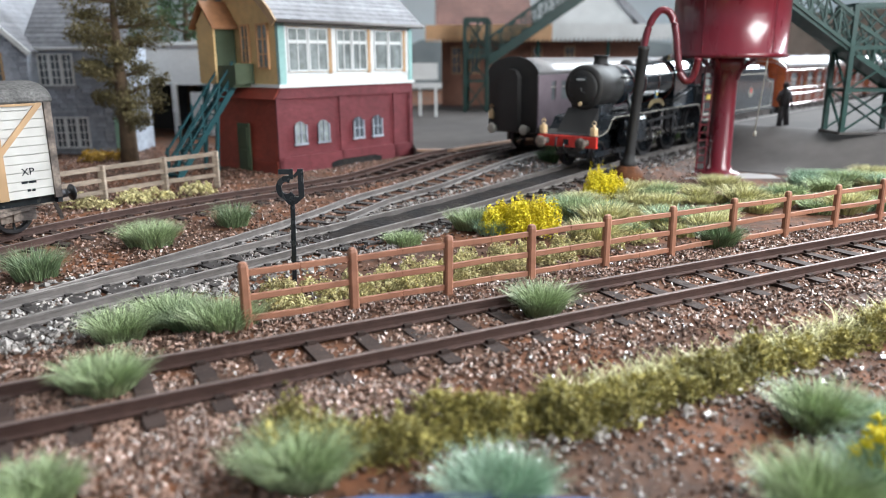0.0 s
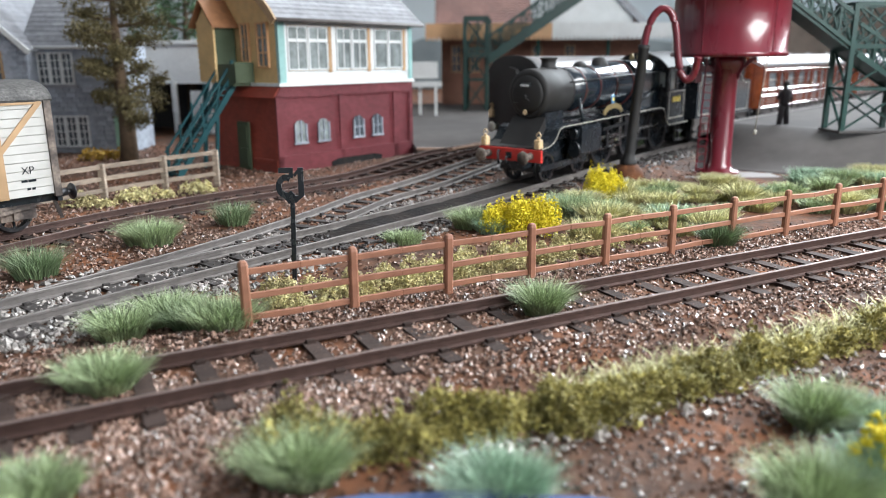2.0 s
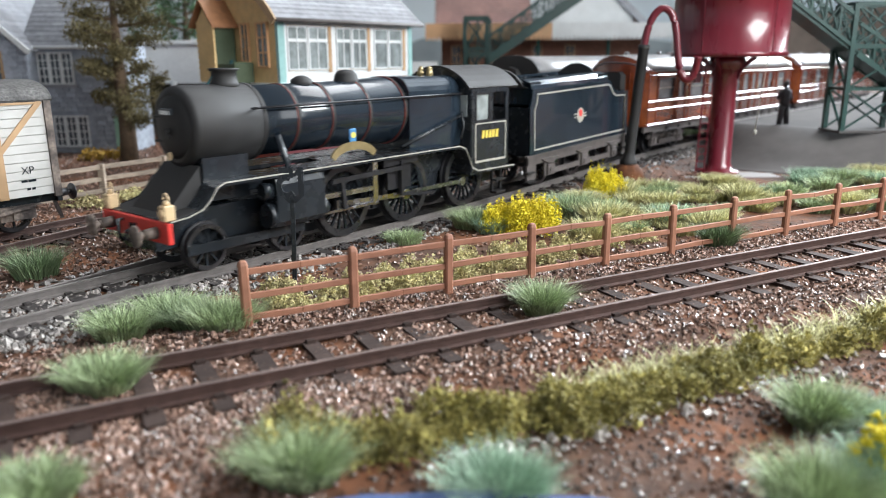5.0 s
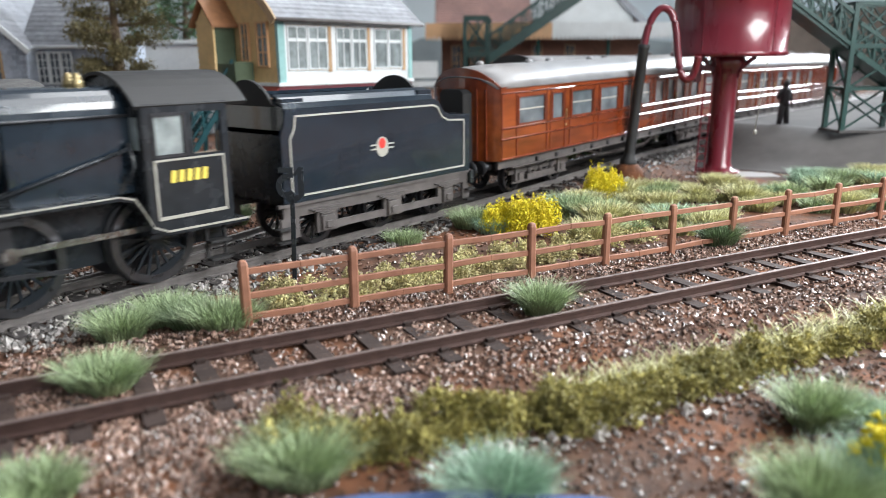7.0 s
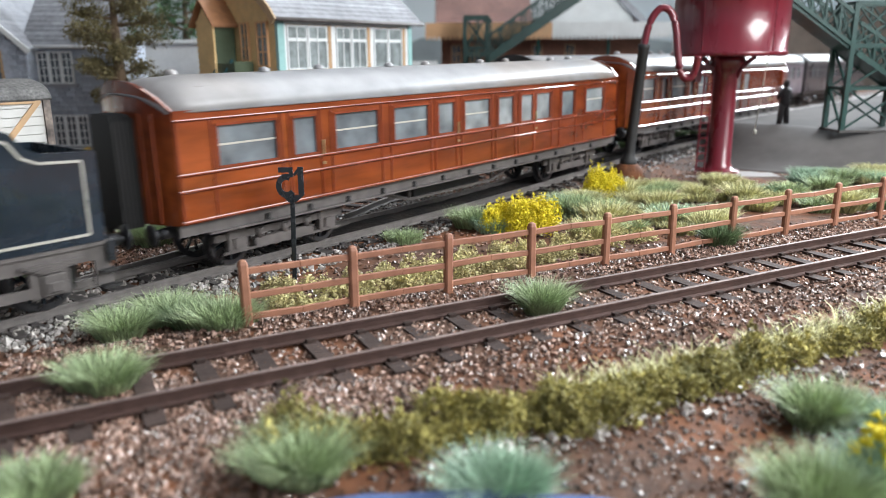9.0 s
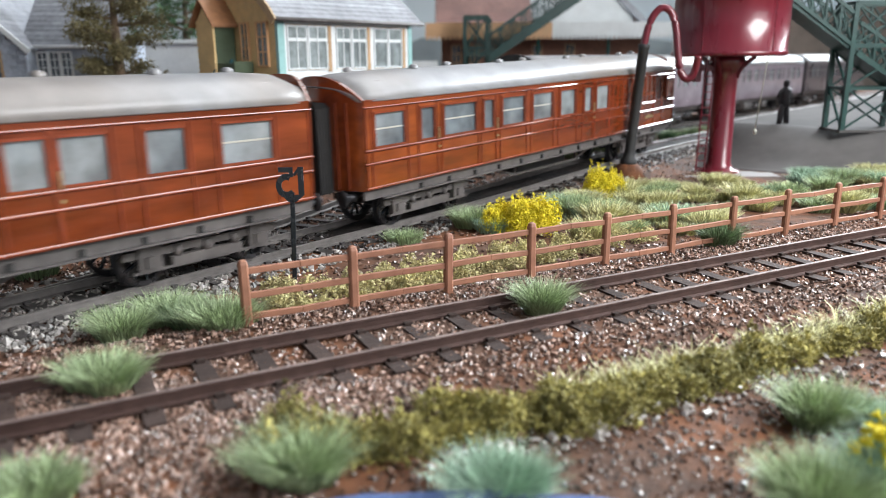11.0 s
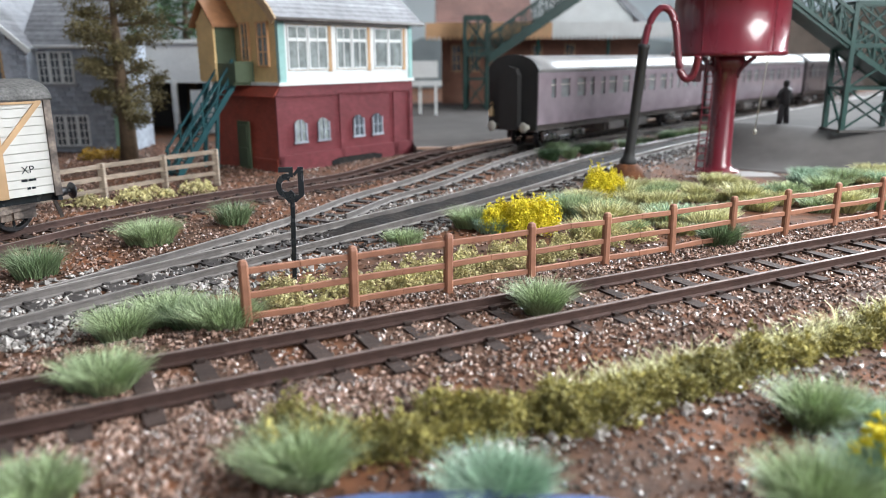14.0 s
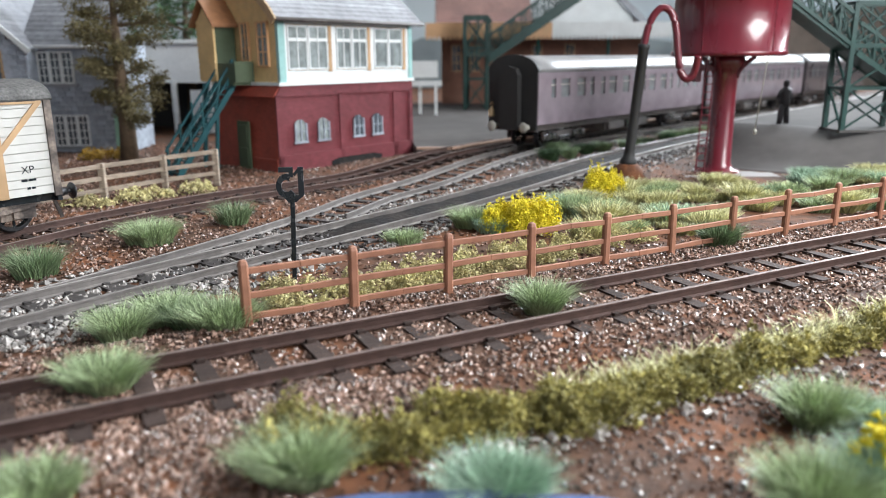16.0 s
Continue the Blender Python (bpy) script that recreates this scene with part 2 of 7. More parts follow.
def cyl(bm, p, q, r, r2=None, seg=16, mi=0, smooth=True):
    p, q = Vector(p), Vector(q)
    d = q - p
    rot = d.to_track_quat("Z", "Y").to_matrix()
    r2 = r if r2 is None else r2
    lp = []
    for c, rad in ((p, r), (q, r2)):
        lp.append([c + rot @ Vector((rad * math.cos(2 * math.pi * i / seg), rad * math.sin(2 * math.pi * i / seg), 0)) for i in range(seg)])
    return rings(bm, lp, True, True, mi, smooth)


def tube(bm, pts, r, seg=10, mi=0):
    pts = [Vector(p) for p in pts]
    loops = []
    for i, p in enumerate(pts):
        d = (pts[min(i + 1, len(pts) - 1)] - pts[max(i - 1, 0)]).normalized()
        up = Vector((0, 0, 1)) if abs(d.z) < 0.95 else Vector((0, 1, 0))
        a = d.cross(up).normalized()
        b = a.cross(d)
        rr = r[i] if isinstance(r, (list, tuple)) else r
        loops.append([p + rr * (math.cos(2 * math.pi * k / seg) * a + math.sin(2 * math.pi * k / seg) * b) for k in range(seg)])
    return rings(bm, loops, True, True, mi, True)


def lathe(bm, prof, seg=20, axis="Z", at=(0, 0, 0), mi=0):
    """prof: (radius, along) pairs."""
    loops = []
    for r, h in prof:
        lp = []
        for i in range(seg):
            c, s = r * math.cos(2 * math.pi * i / seg), r * math.sin(2 * math.pi * i / seg)
            v = {"Z": (c, s, h), "X": (h, c, s), "Y": (s, h, c)}[axis]
            lp.append(Vector(at) + Vector(v))
        loops.append(lp)
    return rings(bm, loops, True, True, mi, True)


def prism(bm, poly, a, b, axis="Y", mi=0):
    """A flat outline pushed from a to b along an axis; poly in the other two axes, in order."""
    def put(u, v, w):
        return {"X": (w, u, v), "Y": (u, w, v), "Z": (u, v, w)}[axis]
    return rings(bm, [[put(u, v, a) for u, v in poly], [put(u, v, b) for u, v in poly]], True, True, mi)


def add_raw(name, verts, faces, material, parent=None, label="", mats=None):
    me = bpy.data.meshes.new(name)
    me.from_pydata([(a * MM, b * MM, c * MM) for a, b, c in verts], [], faces)
    for m in material if isinstance(material, (list, tuple)) else [material]:
        me.materials.append(m)
    if mats:
        me.polygons.foreach_set("material_index", mats)
    ob = new(name, me)
    if parent:
        ob.parent = parent
    if label:
        ob["label"] = label
    return ob
# ---- lines of the layout, in millimetres ----
RAIL_Z = -2.7          # rail tops of the station lines; the near line's rail tops are at 0
GROUND = -6.2


def main_mid(y):
    """x of the middle of the running line: a gentle curve, straight past its ends."""
    u = (min(max(y, 110.0), 620.0) - 300.0) / 200.0
    slope = (166.304 + 7.236 * u + 2.4 * u * u - 1.608 * u ** 3) / 200.0
    return 1.55 + 166.304 * u + 3.618 * u * u + 0.8 * u ** 3 - 0.402 * u ** 4 + (y - 300.0 - 200.0 * u) * slope


def main_near(y):
    """x of the near rail of the running line."""
    return main_mid(y) + 11.3


def main_rise(y):
    """The running line climbs a little towards the station."""
    k = min(1, max(0, (y - 280) / 168))
    return 5.2 * k * k * (3 - 2 * k)


YS = [30 + 10 * i for i in range(145)]
MAIN = [(main_mid(y), y) for y in YS]
NEAR_A = 0.480
NEAR_N = (-math.sin(NEAR_A), math.cos(NEAR_A))
NEAR_D = (math.cos(NEAR_A), math.sin(NEAR_A))


def near_pt(along, off):
    return (NEAR_D[0] * along + NEAR_N[0] * off, NEAR_D[1] * along + NEAR_N[1] * off)


NEAR_MID = 134.7


def spline(pts, n=12):
    """A smooth line through a few points of the plan."""
    out = []
    for i in range(len(pts) - 1):
        p0, p1, p2, p3 = pts[max(i - 1, 0)], pts[i], pts[i + 1], pts[min(i + 2, len(pts) - 1)]
        for k in range(n):
            t = k / n
            out.append(tuple(0.5 * (2 * b + (c - a) * t + (2 * a - 5 * b + 4 * c - d) * t * t + (3 * b - a - 3 * c + d) * t ** 3)
                             for a, b, c, d in zip(p0, p1, p2, p3)))
    return out + [pts[-1]]


def shift(line, d):
    out = []
    for i, (x, y) in enumerate(line):
        a, b = line[max(i - 1, 0)], line[min(i + 1, len(line) - 1)]
        t = Vector((b[0] - a[0], b[1] - a[1])).normalized()
        out.append((x - t.y * d, y + t.x * d))
    return out


PLAT_NEAR = spline([(-98, 165), (-83, 190), (-66, 219), (-49, 251), (-35, 283), (-21, 318), (4.5, 357), (37, 412), (64, 457),
                    (98, 500), (149, 560), (230, 650), (330, 760), (440, 882), (560, 1015), (760, 1235)])
PLATFORM_LINE = shift(PLAT_NEAR, 8.7)
SIDING_NEAR = spline([(-205, 110), (-172, 175), (-145, 229), (-124, 270), (-93, 312), (-50, 357), (-25, 392), (0, 428), (26, 462), (48, 495)])
SIDING = shift(SIDING_NEAR, 8.7)


PLAT_Y = [p[1] for p in PLATFORM_LINE]
PLAT_X = [p[0] for p in PLATFORM_LINE]


def plat_rise(y):
    """The platform track climbs a little towards the station."""
    k = min(1, max(0, (y - 325) / 105))
    return 4.2 * k * k * (3 - 2 * k)


def ground_z(x, y):
    """Height of the ground: flat, with the near line on its raised bed."""
    off = NEAR_N[0] * x + NEAR_N[1] * y
    k = 1 - min(1, max(0, (abs(off - NEAR_MID) - 24) / 14))
    k = k * k * (3 - 2 * k)
    z = GROUND + 2.9 * k
    if y > 280:
        k = 1 - min(1, max(0, (abs(x - float(np.interp(y, PLAT_Y, PLAT_X))) * 0.85 - 19) / 12))
        k2 = 1 - min(1, max(0, (abs(x - main_mid(y)) * 0.76 - 19) / 14))
        z += max(plat_rise(y) * k, main_rise(y) * k2)
    if off < NEAR_MID - 38:
        z -= min(1.5, (NEAR_MID - 38 - off) * 0.06)
    return z + 0.5 * noise.noise((x * 0.05, y * 0.05, 0)) + 0.25 * noise.noise((x * 0.21, y * 0.21, 3))


def make_ground():
    vs, fs = [], []
    xs = [-700 + 12 * i for i in range(34)] + [-290 + 4.0 * i for i in range(160)] + [350 + 14 * i for i in range(90)]
    ys = [58 + 4.0 * i for i in range(120)] + [540 + 14 * i for i in range(80)]
    for y in ys:
        for x in xs:
            vs.append((x, y, ground_z(x, y)))
    w = len(xs)
    for j in range(len(ys) - 1):
        for i in range(w - 1):
            a = j * w + i
            fs.append((a, a + 1, a + 1 + w, a + w))
    ob = add_raw("ground", vs, fs, M_EARTH)
    ob.data.polygons.foreach_set("use_smooth", [True] * len(fs))
    tagged(ob, "brown earth scenery ground of a model railway layout", "ground", kind="structure")


make_ground()


def stones(name, spots, material, label, size=(0.7, 1.7), seed=1):
    """Loose chippings, joined: each an uneven eight-cornered stone."""
    r = random.Random(seed)
    vs, fs = [], []
    for x, y, z in spots:
        s = r.uniform(*size) * 0.5
        a = r.uniform(0, 6.28)
        base = len(vs)
        ca, sa = math.cos(a), math.sin(a)
        ax, ay, az = s * r.uniform(0.7, 1.3), s * r.uniform(0.6, 1.1), s * r.uniform(0.5, 1.0)
        tilt = r.uniform(-0.6, 0.6)
        for px, py, pz in ((1, 0, 0), (0.2, 1, 0.1), (-1, 0.1, 0), (-0.1, -1, 0), (0.3, 0.2, 1), (-0.3, -0.2, -1)):
            px, py, pz = px * ax * r.uniform(0.7, 1.2), py * ay * r.uniform(0.7, 1.2), pz * az
            px, pz = px * math.cos(tilt) - pz * math.sin(tilt), px * math.sin(tilt) + pz * math.cos(tilt)
            vs.append((x + px * ca - py * sa, y + px * sa + py * ca, z + pz + s * 0.25))
        for f in ((0, 1, 4), (1, 2, 4), (2, 3, 4), (3, 0, 4), (1, 0, 5), (2, 1, 5), (3, 2, 5), (0, 3, 5)):
            fs.append(tuple(base + i for i in f))
    ob = add_raw(name, vs, fs, material)
    return tagged(ob, label, "ballast", kind="stuff")


def rail(name, line, z, parent, h=2.7, head=1.0, sidem=None, topm=None):
    """Flat-bottomed rail along a line: foot, web and head."""
    sec = [(-1.1, -h), (1.1, -h), (1.1, -h + 0.35), (0.3, -h + 0.7), (0.3, -0.85), (head / 2, -0.7), (head / 2, -0.1), (head / 2 - 0.15, 0),
           (-head / 2 + 0.15, 0), (-head / 2, -0.1), (-head / 2, -0.7), (-0.3, -0.85), (-0.3, -h + 0.7), (-1.1, -h + 0.35)]
    bm = B()
    loops = []
    for i, (x, y) in enumerate(line):
        a, b = line[max(i - 1, 0)], line[min(i + 1, len(line) - 1)]
        t = Vector((b[0] - a[0], b[1] - a[1])).normalized()
        zr = z(y) if callable(z) else z
        loops.append([(x - t.y * u, y + t.x * u, zr + v) for u, v in sec])
    rings(bm, loops)
    bm.normal_update()
    for f in bm.faces:
        c = f.calc_center_median()
        if c.z > (z(c.y) if callable(z) else z) - 0.08:
            f.material_index = 1
    bmesh.ops.recalc_face_normals(bm, faces=bm.faces[:])
    return part(name, bm, [sidem or M_RAIL, topm or M_RAILHEAD], parent)


def sleeper_mesh(name, length, material, chairs=True):
    bm = B()
    box(bm, -1.75, 1.75, -length / 2, length / 2, -1.6, 0)
    if chairs:
        for y in (-8.7, 8.7):
            for s in (-1.55, 1.55):
                box(bm, -0.9, 0.9, y + s - 0.6, y + s + 0.6, 0, 0.7)
    bmesh.ops.scale(bm, vec=(MM, MM, MM), verts=bm.verts[:])
    me = bpy.data.meshes.new(name)
    bm.to_mesh(me)
    bm.free()
    me.materials.append(material)
    return me


def along(line, step, start=0.0):
    """Points and headings at even steps."""
    left, out = start, []
    for (x0, y0), (x1, y1) in zip(line, line[1:]):
        n = math.hypot(x1 - x0, y1 - y0)
        while left < n:
            k = left / n
            out.append((x0 + (x1 - x0) * k, y0 + (y1 - y0) * k, math.degrees(math.atan2(y1 - y0, x1 - x0))))
            left += step
        left -= n
    return out


def lay_sleepers(track, line, z, mesh, step=9.6, jitter=1.0, keep=None, start=0.0):
    r = random.Random(len(line))
    for x, y, a in along(line, step, start):
        if keep and not keep(x, y):
            continue
        ob = new("sleeper", mesh)
        ob.parent = track
        ob.matrix_basis = pose(x * MM, y * MM, ((z(y) if callable(z) else z) + r.uniform(-0.15, 0.1)) * MM, 0, r.uniform(-1, 1), a + r.uniform(-jitter, jitter))


near_track = thing("near_track", "straight brown model railway track with rusty rails", "track", kind="structure")
near_line = [near_pt(-260 + 20 * i, NEAR_MID) for i in range(70)]
rail("rail", shift(near_line, 8.75), 0, near_track)
rail("rail", shift(near_line, -8.75), 0, near_track)
main_track = thing("running_track", "grey weathered running line with oily ballast", "track", kind="structure")
def main_z(y):
    return RAIL_Z + main_rise(y)


rail("rail", shift(MAIN, 8.7), main_z, main_track, sidem=M_STEEL, topm=M_STEELHEAD)
rail("rail", shift(MAIN, -8.7), main_z, main_track, sidem=M_STEEL, topm=M_STEELHEAD)
plat_track = thing("platform_track", "grey weathered track that branches to the platform", "track", kind="structure")
def plat_z(y):
    return RAIL_Z + plat_rise(y)


rail("rail", shift(PLATFORM_LINE, 8.7), plat_z, plat_track, sidem=M_STEEL, topm=M_STEELHEAD)
rail("rail", PLAT_NEAR[46:], lambda y: plat_z(y) + 0.05, plat_track, sidem=M_STEEL, topm=M_STEELHEAD)
siding_track = thing("siding_track", "weathered brown siding track beside the signal box", "track", kind="structure")
def siding_z(y):
    return RAIL_Z - 0.05 + plat_rise(y) * min(1, max(0, (y - 385) / 60))


rail("rail", shift(SIDING, 8.7), siding_z, siding_track)
rail("rail", SIDING_NEAR, siding_z, siding_track)
SLEEPER = sleeper_mesh("sleeper", 31, M_SLEEPER)
SLEEPER_G = sleeper_mesh("sleeper", 31, M_SLEEPER_GREY)
lay_sleepers(near_track, near_line, -2.65, SLEEPER, 11.2, keep=lambda x, y: -170 < x < 620)
lay_sleepers(main_track, MAIN, lambda y: main_z(y) - 2.65, SLEEPER_G, 10.4, keep=lambda x, y: y < 760)
lay_sleepers(plat_track, PLATFORM_LINE, lambda y: plat_z(y) - 2.75, SLEEPER_G, 10.4, keep=lambda x, y: y < 700)
lay_sleepers(siding_track, SIDING, lambda y: siding_z(y) - 2.8, SLEEPER, 10.4)


def dist_line(line, x, y):
    best = 1e9
    for (x0, y0) in line[::2]:
        d = (x - x0) ** 2 + (y - y0) ** 2
        if d < best:
            best = d
    return math.sqrt(best)


def strew():
    r = random.Random(11)
    spots = []
    for _ in range(66000):
        al, off = r.uniform(-190, 520), NEAR_MID + r.gauss(0, 20)
        if al > 250 and r.random() < 0.5:
            continue
        x, y = near_pt(al, off)
        if y < 70 or abs(off - NEAR_MID) > 46:
            continue
        in_rails = abs(off - NEAR_MID) < 15.5
        if in_rails and r.random() < 0.55:
            continue
        spots.append((x, y, ground_z(x, y) + (0.0 if in_rails else 0.2)))
    stones("ballast", spots, M_BALLAST, "pinkish-brown granite ballast chippings along the near track", (0.6, 1.6), 2)
    # fine gravel behind the fence and round the station tracks
    spots, dark, grey = [], [], []
    for _ in range(32000):
        y = 150 + 400 * r.random() ** 1.3
        x = r.uniform(-0.62 * y - 20, 0.35 * y + 20)
        off = NEAR_N[0] * x + NEAR_N[1] * y
        if off < NEAR_MID + 22:
            continue
        dm = dist_line(MAIN, x, y)
        z = ground_z(x, y)
        if dm < 20 and y > 235:
            dark.append((x, y, z + 0.2))
        elif dm < 26:
            grey.append((x, y, z + 0.1))
        elif x > main_near(y) + 20 and r.random() < 0.5:
            continue
        else:
            spots.append((x, y, z + 0.1))
    for _ in range(9000):
        y = r.uniform(395, 720)
        x = r.uniform(float(np.interp(y, PLAT_Y, PLAT_X)) + 8, main_mid(y) + 30)
        dark.append((x, y, ground_z(x, y) + 0.2))
    stones("gravel", spots, M_BALLAST, "buff and brown gravel between the station tracks", (0.8, 2.0), 3)
    stones("grey_gravel", grey, M_BALLAST_GREY, "pale grey stone ballast beside the running line", (1.0, 2.6), 4)
    stones("oily_ballast", dark, M_BALLAST_DARK, "black oily ballast of the running line", (1.0, 2.2), 5)


strew()


def ash_bed():
    """Black oily ash that fills the running line between its rails near the platform."""
    r = random.Random(17)
    vs, fs = [], []
    rows = [242 + 2.0 * i for i in range(150)]
    cols = [-7.4 + 14.8 * i / 12 for i in range(13)]
    for y in rows:
        k = min(1, (y - 242) / 22)
        for c in cols:
            x = main_mid(y)
            h = 2.25 - 0.02 * c * c + 0.45 * noise.noise((x * 0.14 + c * 0.3, y * 0.14, 5)) + r.uniform(-0.12, 0.12)
            vs.append((x + c * 0.77, y - c * 0.64, main_z(y) - 2.7 - 1.6 + (1.6 + h) * k))
    for j in range(len(rows) - 1):
        for i in range(12):
            a = j * 13 + i
            fs.append((a, a + 1, a + 14, a + 13))
    ob = add_raw("ash_bed", vs, fs, M_ASH_SLOTSHADE)
    ob.data.polygons.foreach_set("use_smooth", [True] * len(fs))
    tagged(ob, "black oily ash between the rails of the running line", "ash", kind="structure")


ash_bed()

# baseboard, hall and painted sky
bm = B()
box(bm, -700, 1600, 50, 1640, -40, -9)
baseboard = tagged(part("baseboard", bm, M_BASEBOARD), "dark plywood baseboard under the layout", "baseboard", kind="structure")
for x in (-640, 450, 1540):
    for y in (110, 1580):
        bm = B()
        box(bm, x - 22, x + 22, y - 22, y + 22, -950, -40)
        part("trestle_leg", bm, M_OLDWOOD, baseboard)
bm = B()
box(bm, -700, 1600, 1640, 1650, -40, 420)
tagged(part("backdrop", bm, M_BACKSKY), "pale blue-grey painted sky board behind the layout", "backdrop", kind="structure")
for nm, b6, m in (("floor", (-3000, 3500, -2600, 3600, -960, -950), M_CARPET), ("ceiling", (-3000, 3500, -2600, 3600, 1650, 1660), M_WALLPAINT),
                  ("wall_west", (-3010, -3000, -2600, 3600, -950, 1650), M_WALLPAINT), ("wall_east", (3500, 3510, -2600, 3600, -950, 1650), M_WALLPAINT),
                  ("wall_south", (-3000, 3500, -2610, -2600, -950, 1650), M_WALLPAINT), ("wall_north", (-3000, 3500, 3600, 3610, -950, 1650), M_WALLPAINT)):
    bm = B()
    box(bm, *b6)
    tagged(part(nm, bm, m), "plain pale hall surface round the layout", nm.split("_")[0], kind="structure")
# ---- rolling stock: x forward, y to the left, z from the rail top, in millimetres ----
def arc(cx, cz, r, a0, a1, n):
    return [(cx + r * math.cos(radians(a0 + (a1 - a0) * i / n)), cz + r * math.sin(radians(a0 + (a1 - a0) * i / n))) for i in range(n + 1)]


def wheelset(parent, x, r, spokes, name="wheelset", crank=0.0, counter=False):
    """Two spoked wheels on one axle, an own frame at the axle so that it can roll."""
    ob = new(name)
    ob.empty_display_size = 0.003
    ob.parent = parent
    ob.matrix_basis = pose(x * MM, 0, r * MM)
    for s in (1, -1):
        bm = B()
        y0, y1 = s * 7.4, s * 9.9
        n = 28
        def ring(rad, y):
            return [(rad * math.cos(2 * math.pi * i / n), y, rad * math.sin(2 * math.pi * i / n)) for i in range(n)]
        rings(bm, [ring(r * 0.82, y1), ring(r, y1), ring(r, y0 + s * 0.7), ring(r + 0.7, y0 + s * 0.6), ring(r + 0.7, y0), ring(r * 0.82, y0), ring(r * 0.82, y1)], cap=False)
        bmesh.ops.recalc_face_normals(bm, faces=bm.faces[:])
        for f in bm.faces:
            if abs(f.calc_center_median().y - y1) < 0.01:
                f.material_index = 1
        part("tyre", bm, [M_GUNMETAL, M_TYRE], ob)
        bm = B()
        for i in range(spokes):
            a = 2 * math.pi * i / spokes
            bar(bm, (0, s * 8.9, 0), (r * 0.85 * math.cos(a), s * 8.9, r * 0.85 * math.sin(a)), 0.8, 0.7)
        cyl(bm, (0, s * 7.6, 0), (0, s * 10.1, 0), r * 0.2, seg=12)
        if crank:
            cyl(bm, (crank, s * 7.6, 0), (crank, s * 11.2, 0), 1.3, seg=10)
            box(bm, 0, crank, s * 9.2 - 0.5, s * 9.2 + 0.5, -1.6, 1.6)
        if counter:
            prism(bm, [(r * 0.84 * math.cos(radians(a)), r * 0.84 * math.sin(radians(a))) for a in range(140, 221, 10)], s * 9.3 - 0.5, s * 9.3 + 0.5, "Y")
        part("spokes", bm, M_BLACK, ob)
    bm = B()
    cyl(bm, (0, -7.5, 0), (0, 7.5, 0), 1.0, seg=8)
    part("axle", bm, M_GUNMETAL, ob)
    return ob


WHEELS = []     # (part, wheel radius, thing's running name)


def buffers(parent, x, z, sgn, mat_head=None):
    for y in (-11.5, 11.5):
        bm = B()
        cyl(bm, (x, y, z), (x + sgn * 3.5, y, z), 1.7, 1.4, seg=12)
        cyl(bm, (x + sgn * 3.2, y, z), (x + sgn * 5.2, y, z), 0.9, seg=10)
        lathe(bm, [(0.9, sgn * 5.0), (3.0, sgn * 5.3), (3.0, sgn * 5.8), (1.5, sgn * 6.1)], 14, "X", (x, y, z))
        bmesh.ops.recalc_face_normals(bm, faces=bm.faces[:])
        part("buffer", bm, mat_head or M_GUNMETAL, parent)


def lamp_iron(parent, x, y, z):
    bm = B()
    box(bm, x - 1.5, x + 1.5, y - 1.5, y + 1.5, z, z + 4.2)
    bmesh.ops.bevel(bm, geom=bm.edges[:], offset=0.35, segments=1, affect="EDGES")
    cyl(bm, (x, y, z + 4.2), (x, y, z + 5.4), 0.9, 0.7, seg=10)
    tube(bm, [(x, y + 1.2 * math.cos(a), z + 5.6 + 1.7 * math.sin(a)) for a in [math.pi * i / 8 for i in range(9)]], 0.25, 6)
    cyl(bm, (x + 1.4, y, z + 2.2), (x + 1.9, y, z + 2.2), 1.0, seg=12)
    return part("head_lamp", bm, M_LAMPWHITE, parent, "cream oil head lamp with ring handle")


KX = 1.09


def reshape(ob, fn):
    """Move the corners of a thing's own parts (not of its wheels and rods) by fn(x, y, z) in millimetres."""
    done = set()
    for o in ob.children_recursive:
        up = o
        while up.parent and up.parent != ob:
            up = up.parent
        if o.type != "MESH" or o.data.name in done or up.name.split(".")[0] in ("wheelset", "driving_wheelset", "coupling_rod", "connecting_rod"):
            continue
        done.add(o.data.name)
        for v in o.data.vertices:
            v.co = Vector(fn(v.co.x / MM, v.co.y / MM, v.co.z / MM)) * MM


def rise(z, steps):
    return z + float(np.interp(z, [a for a, b in steps], [b for a, b in steps]))


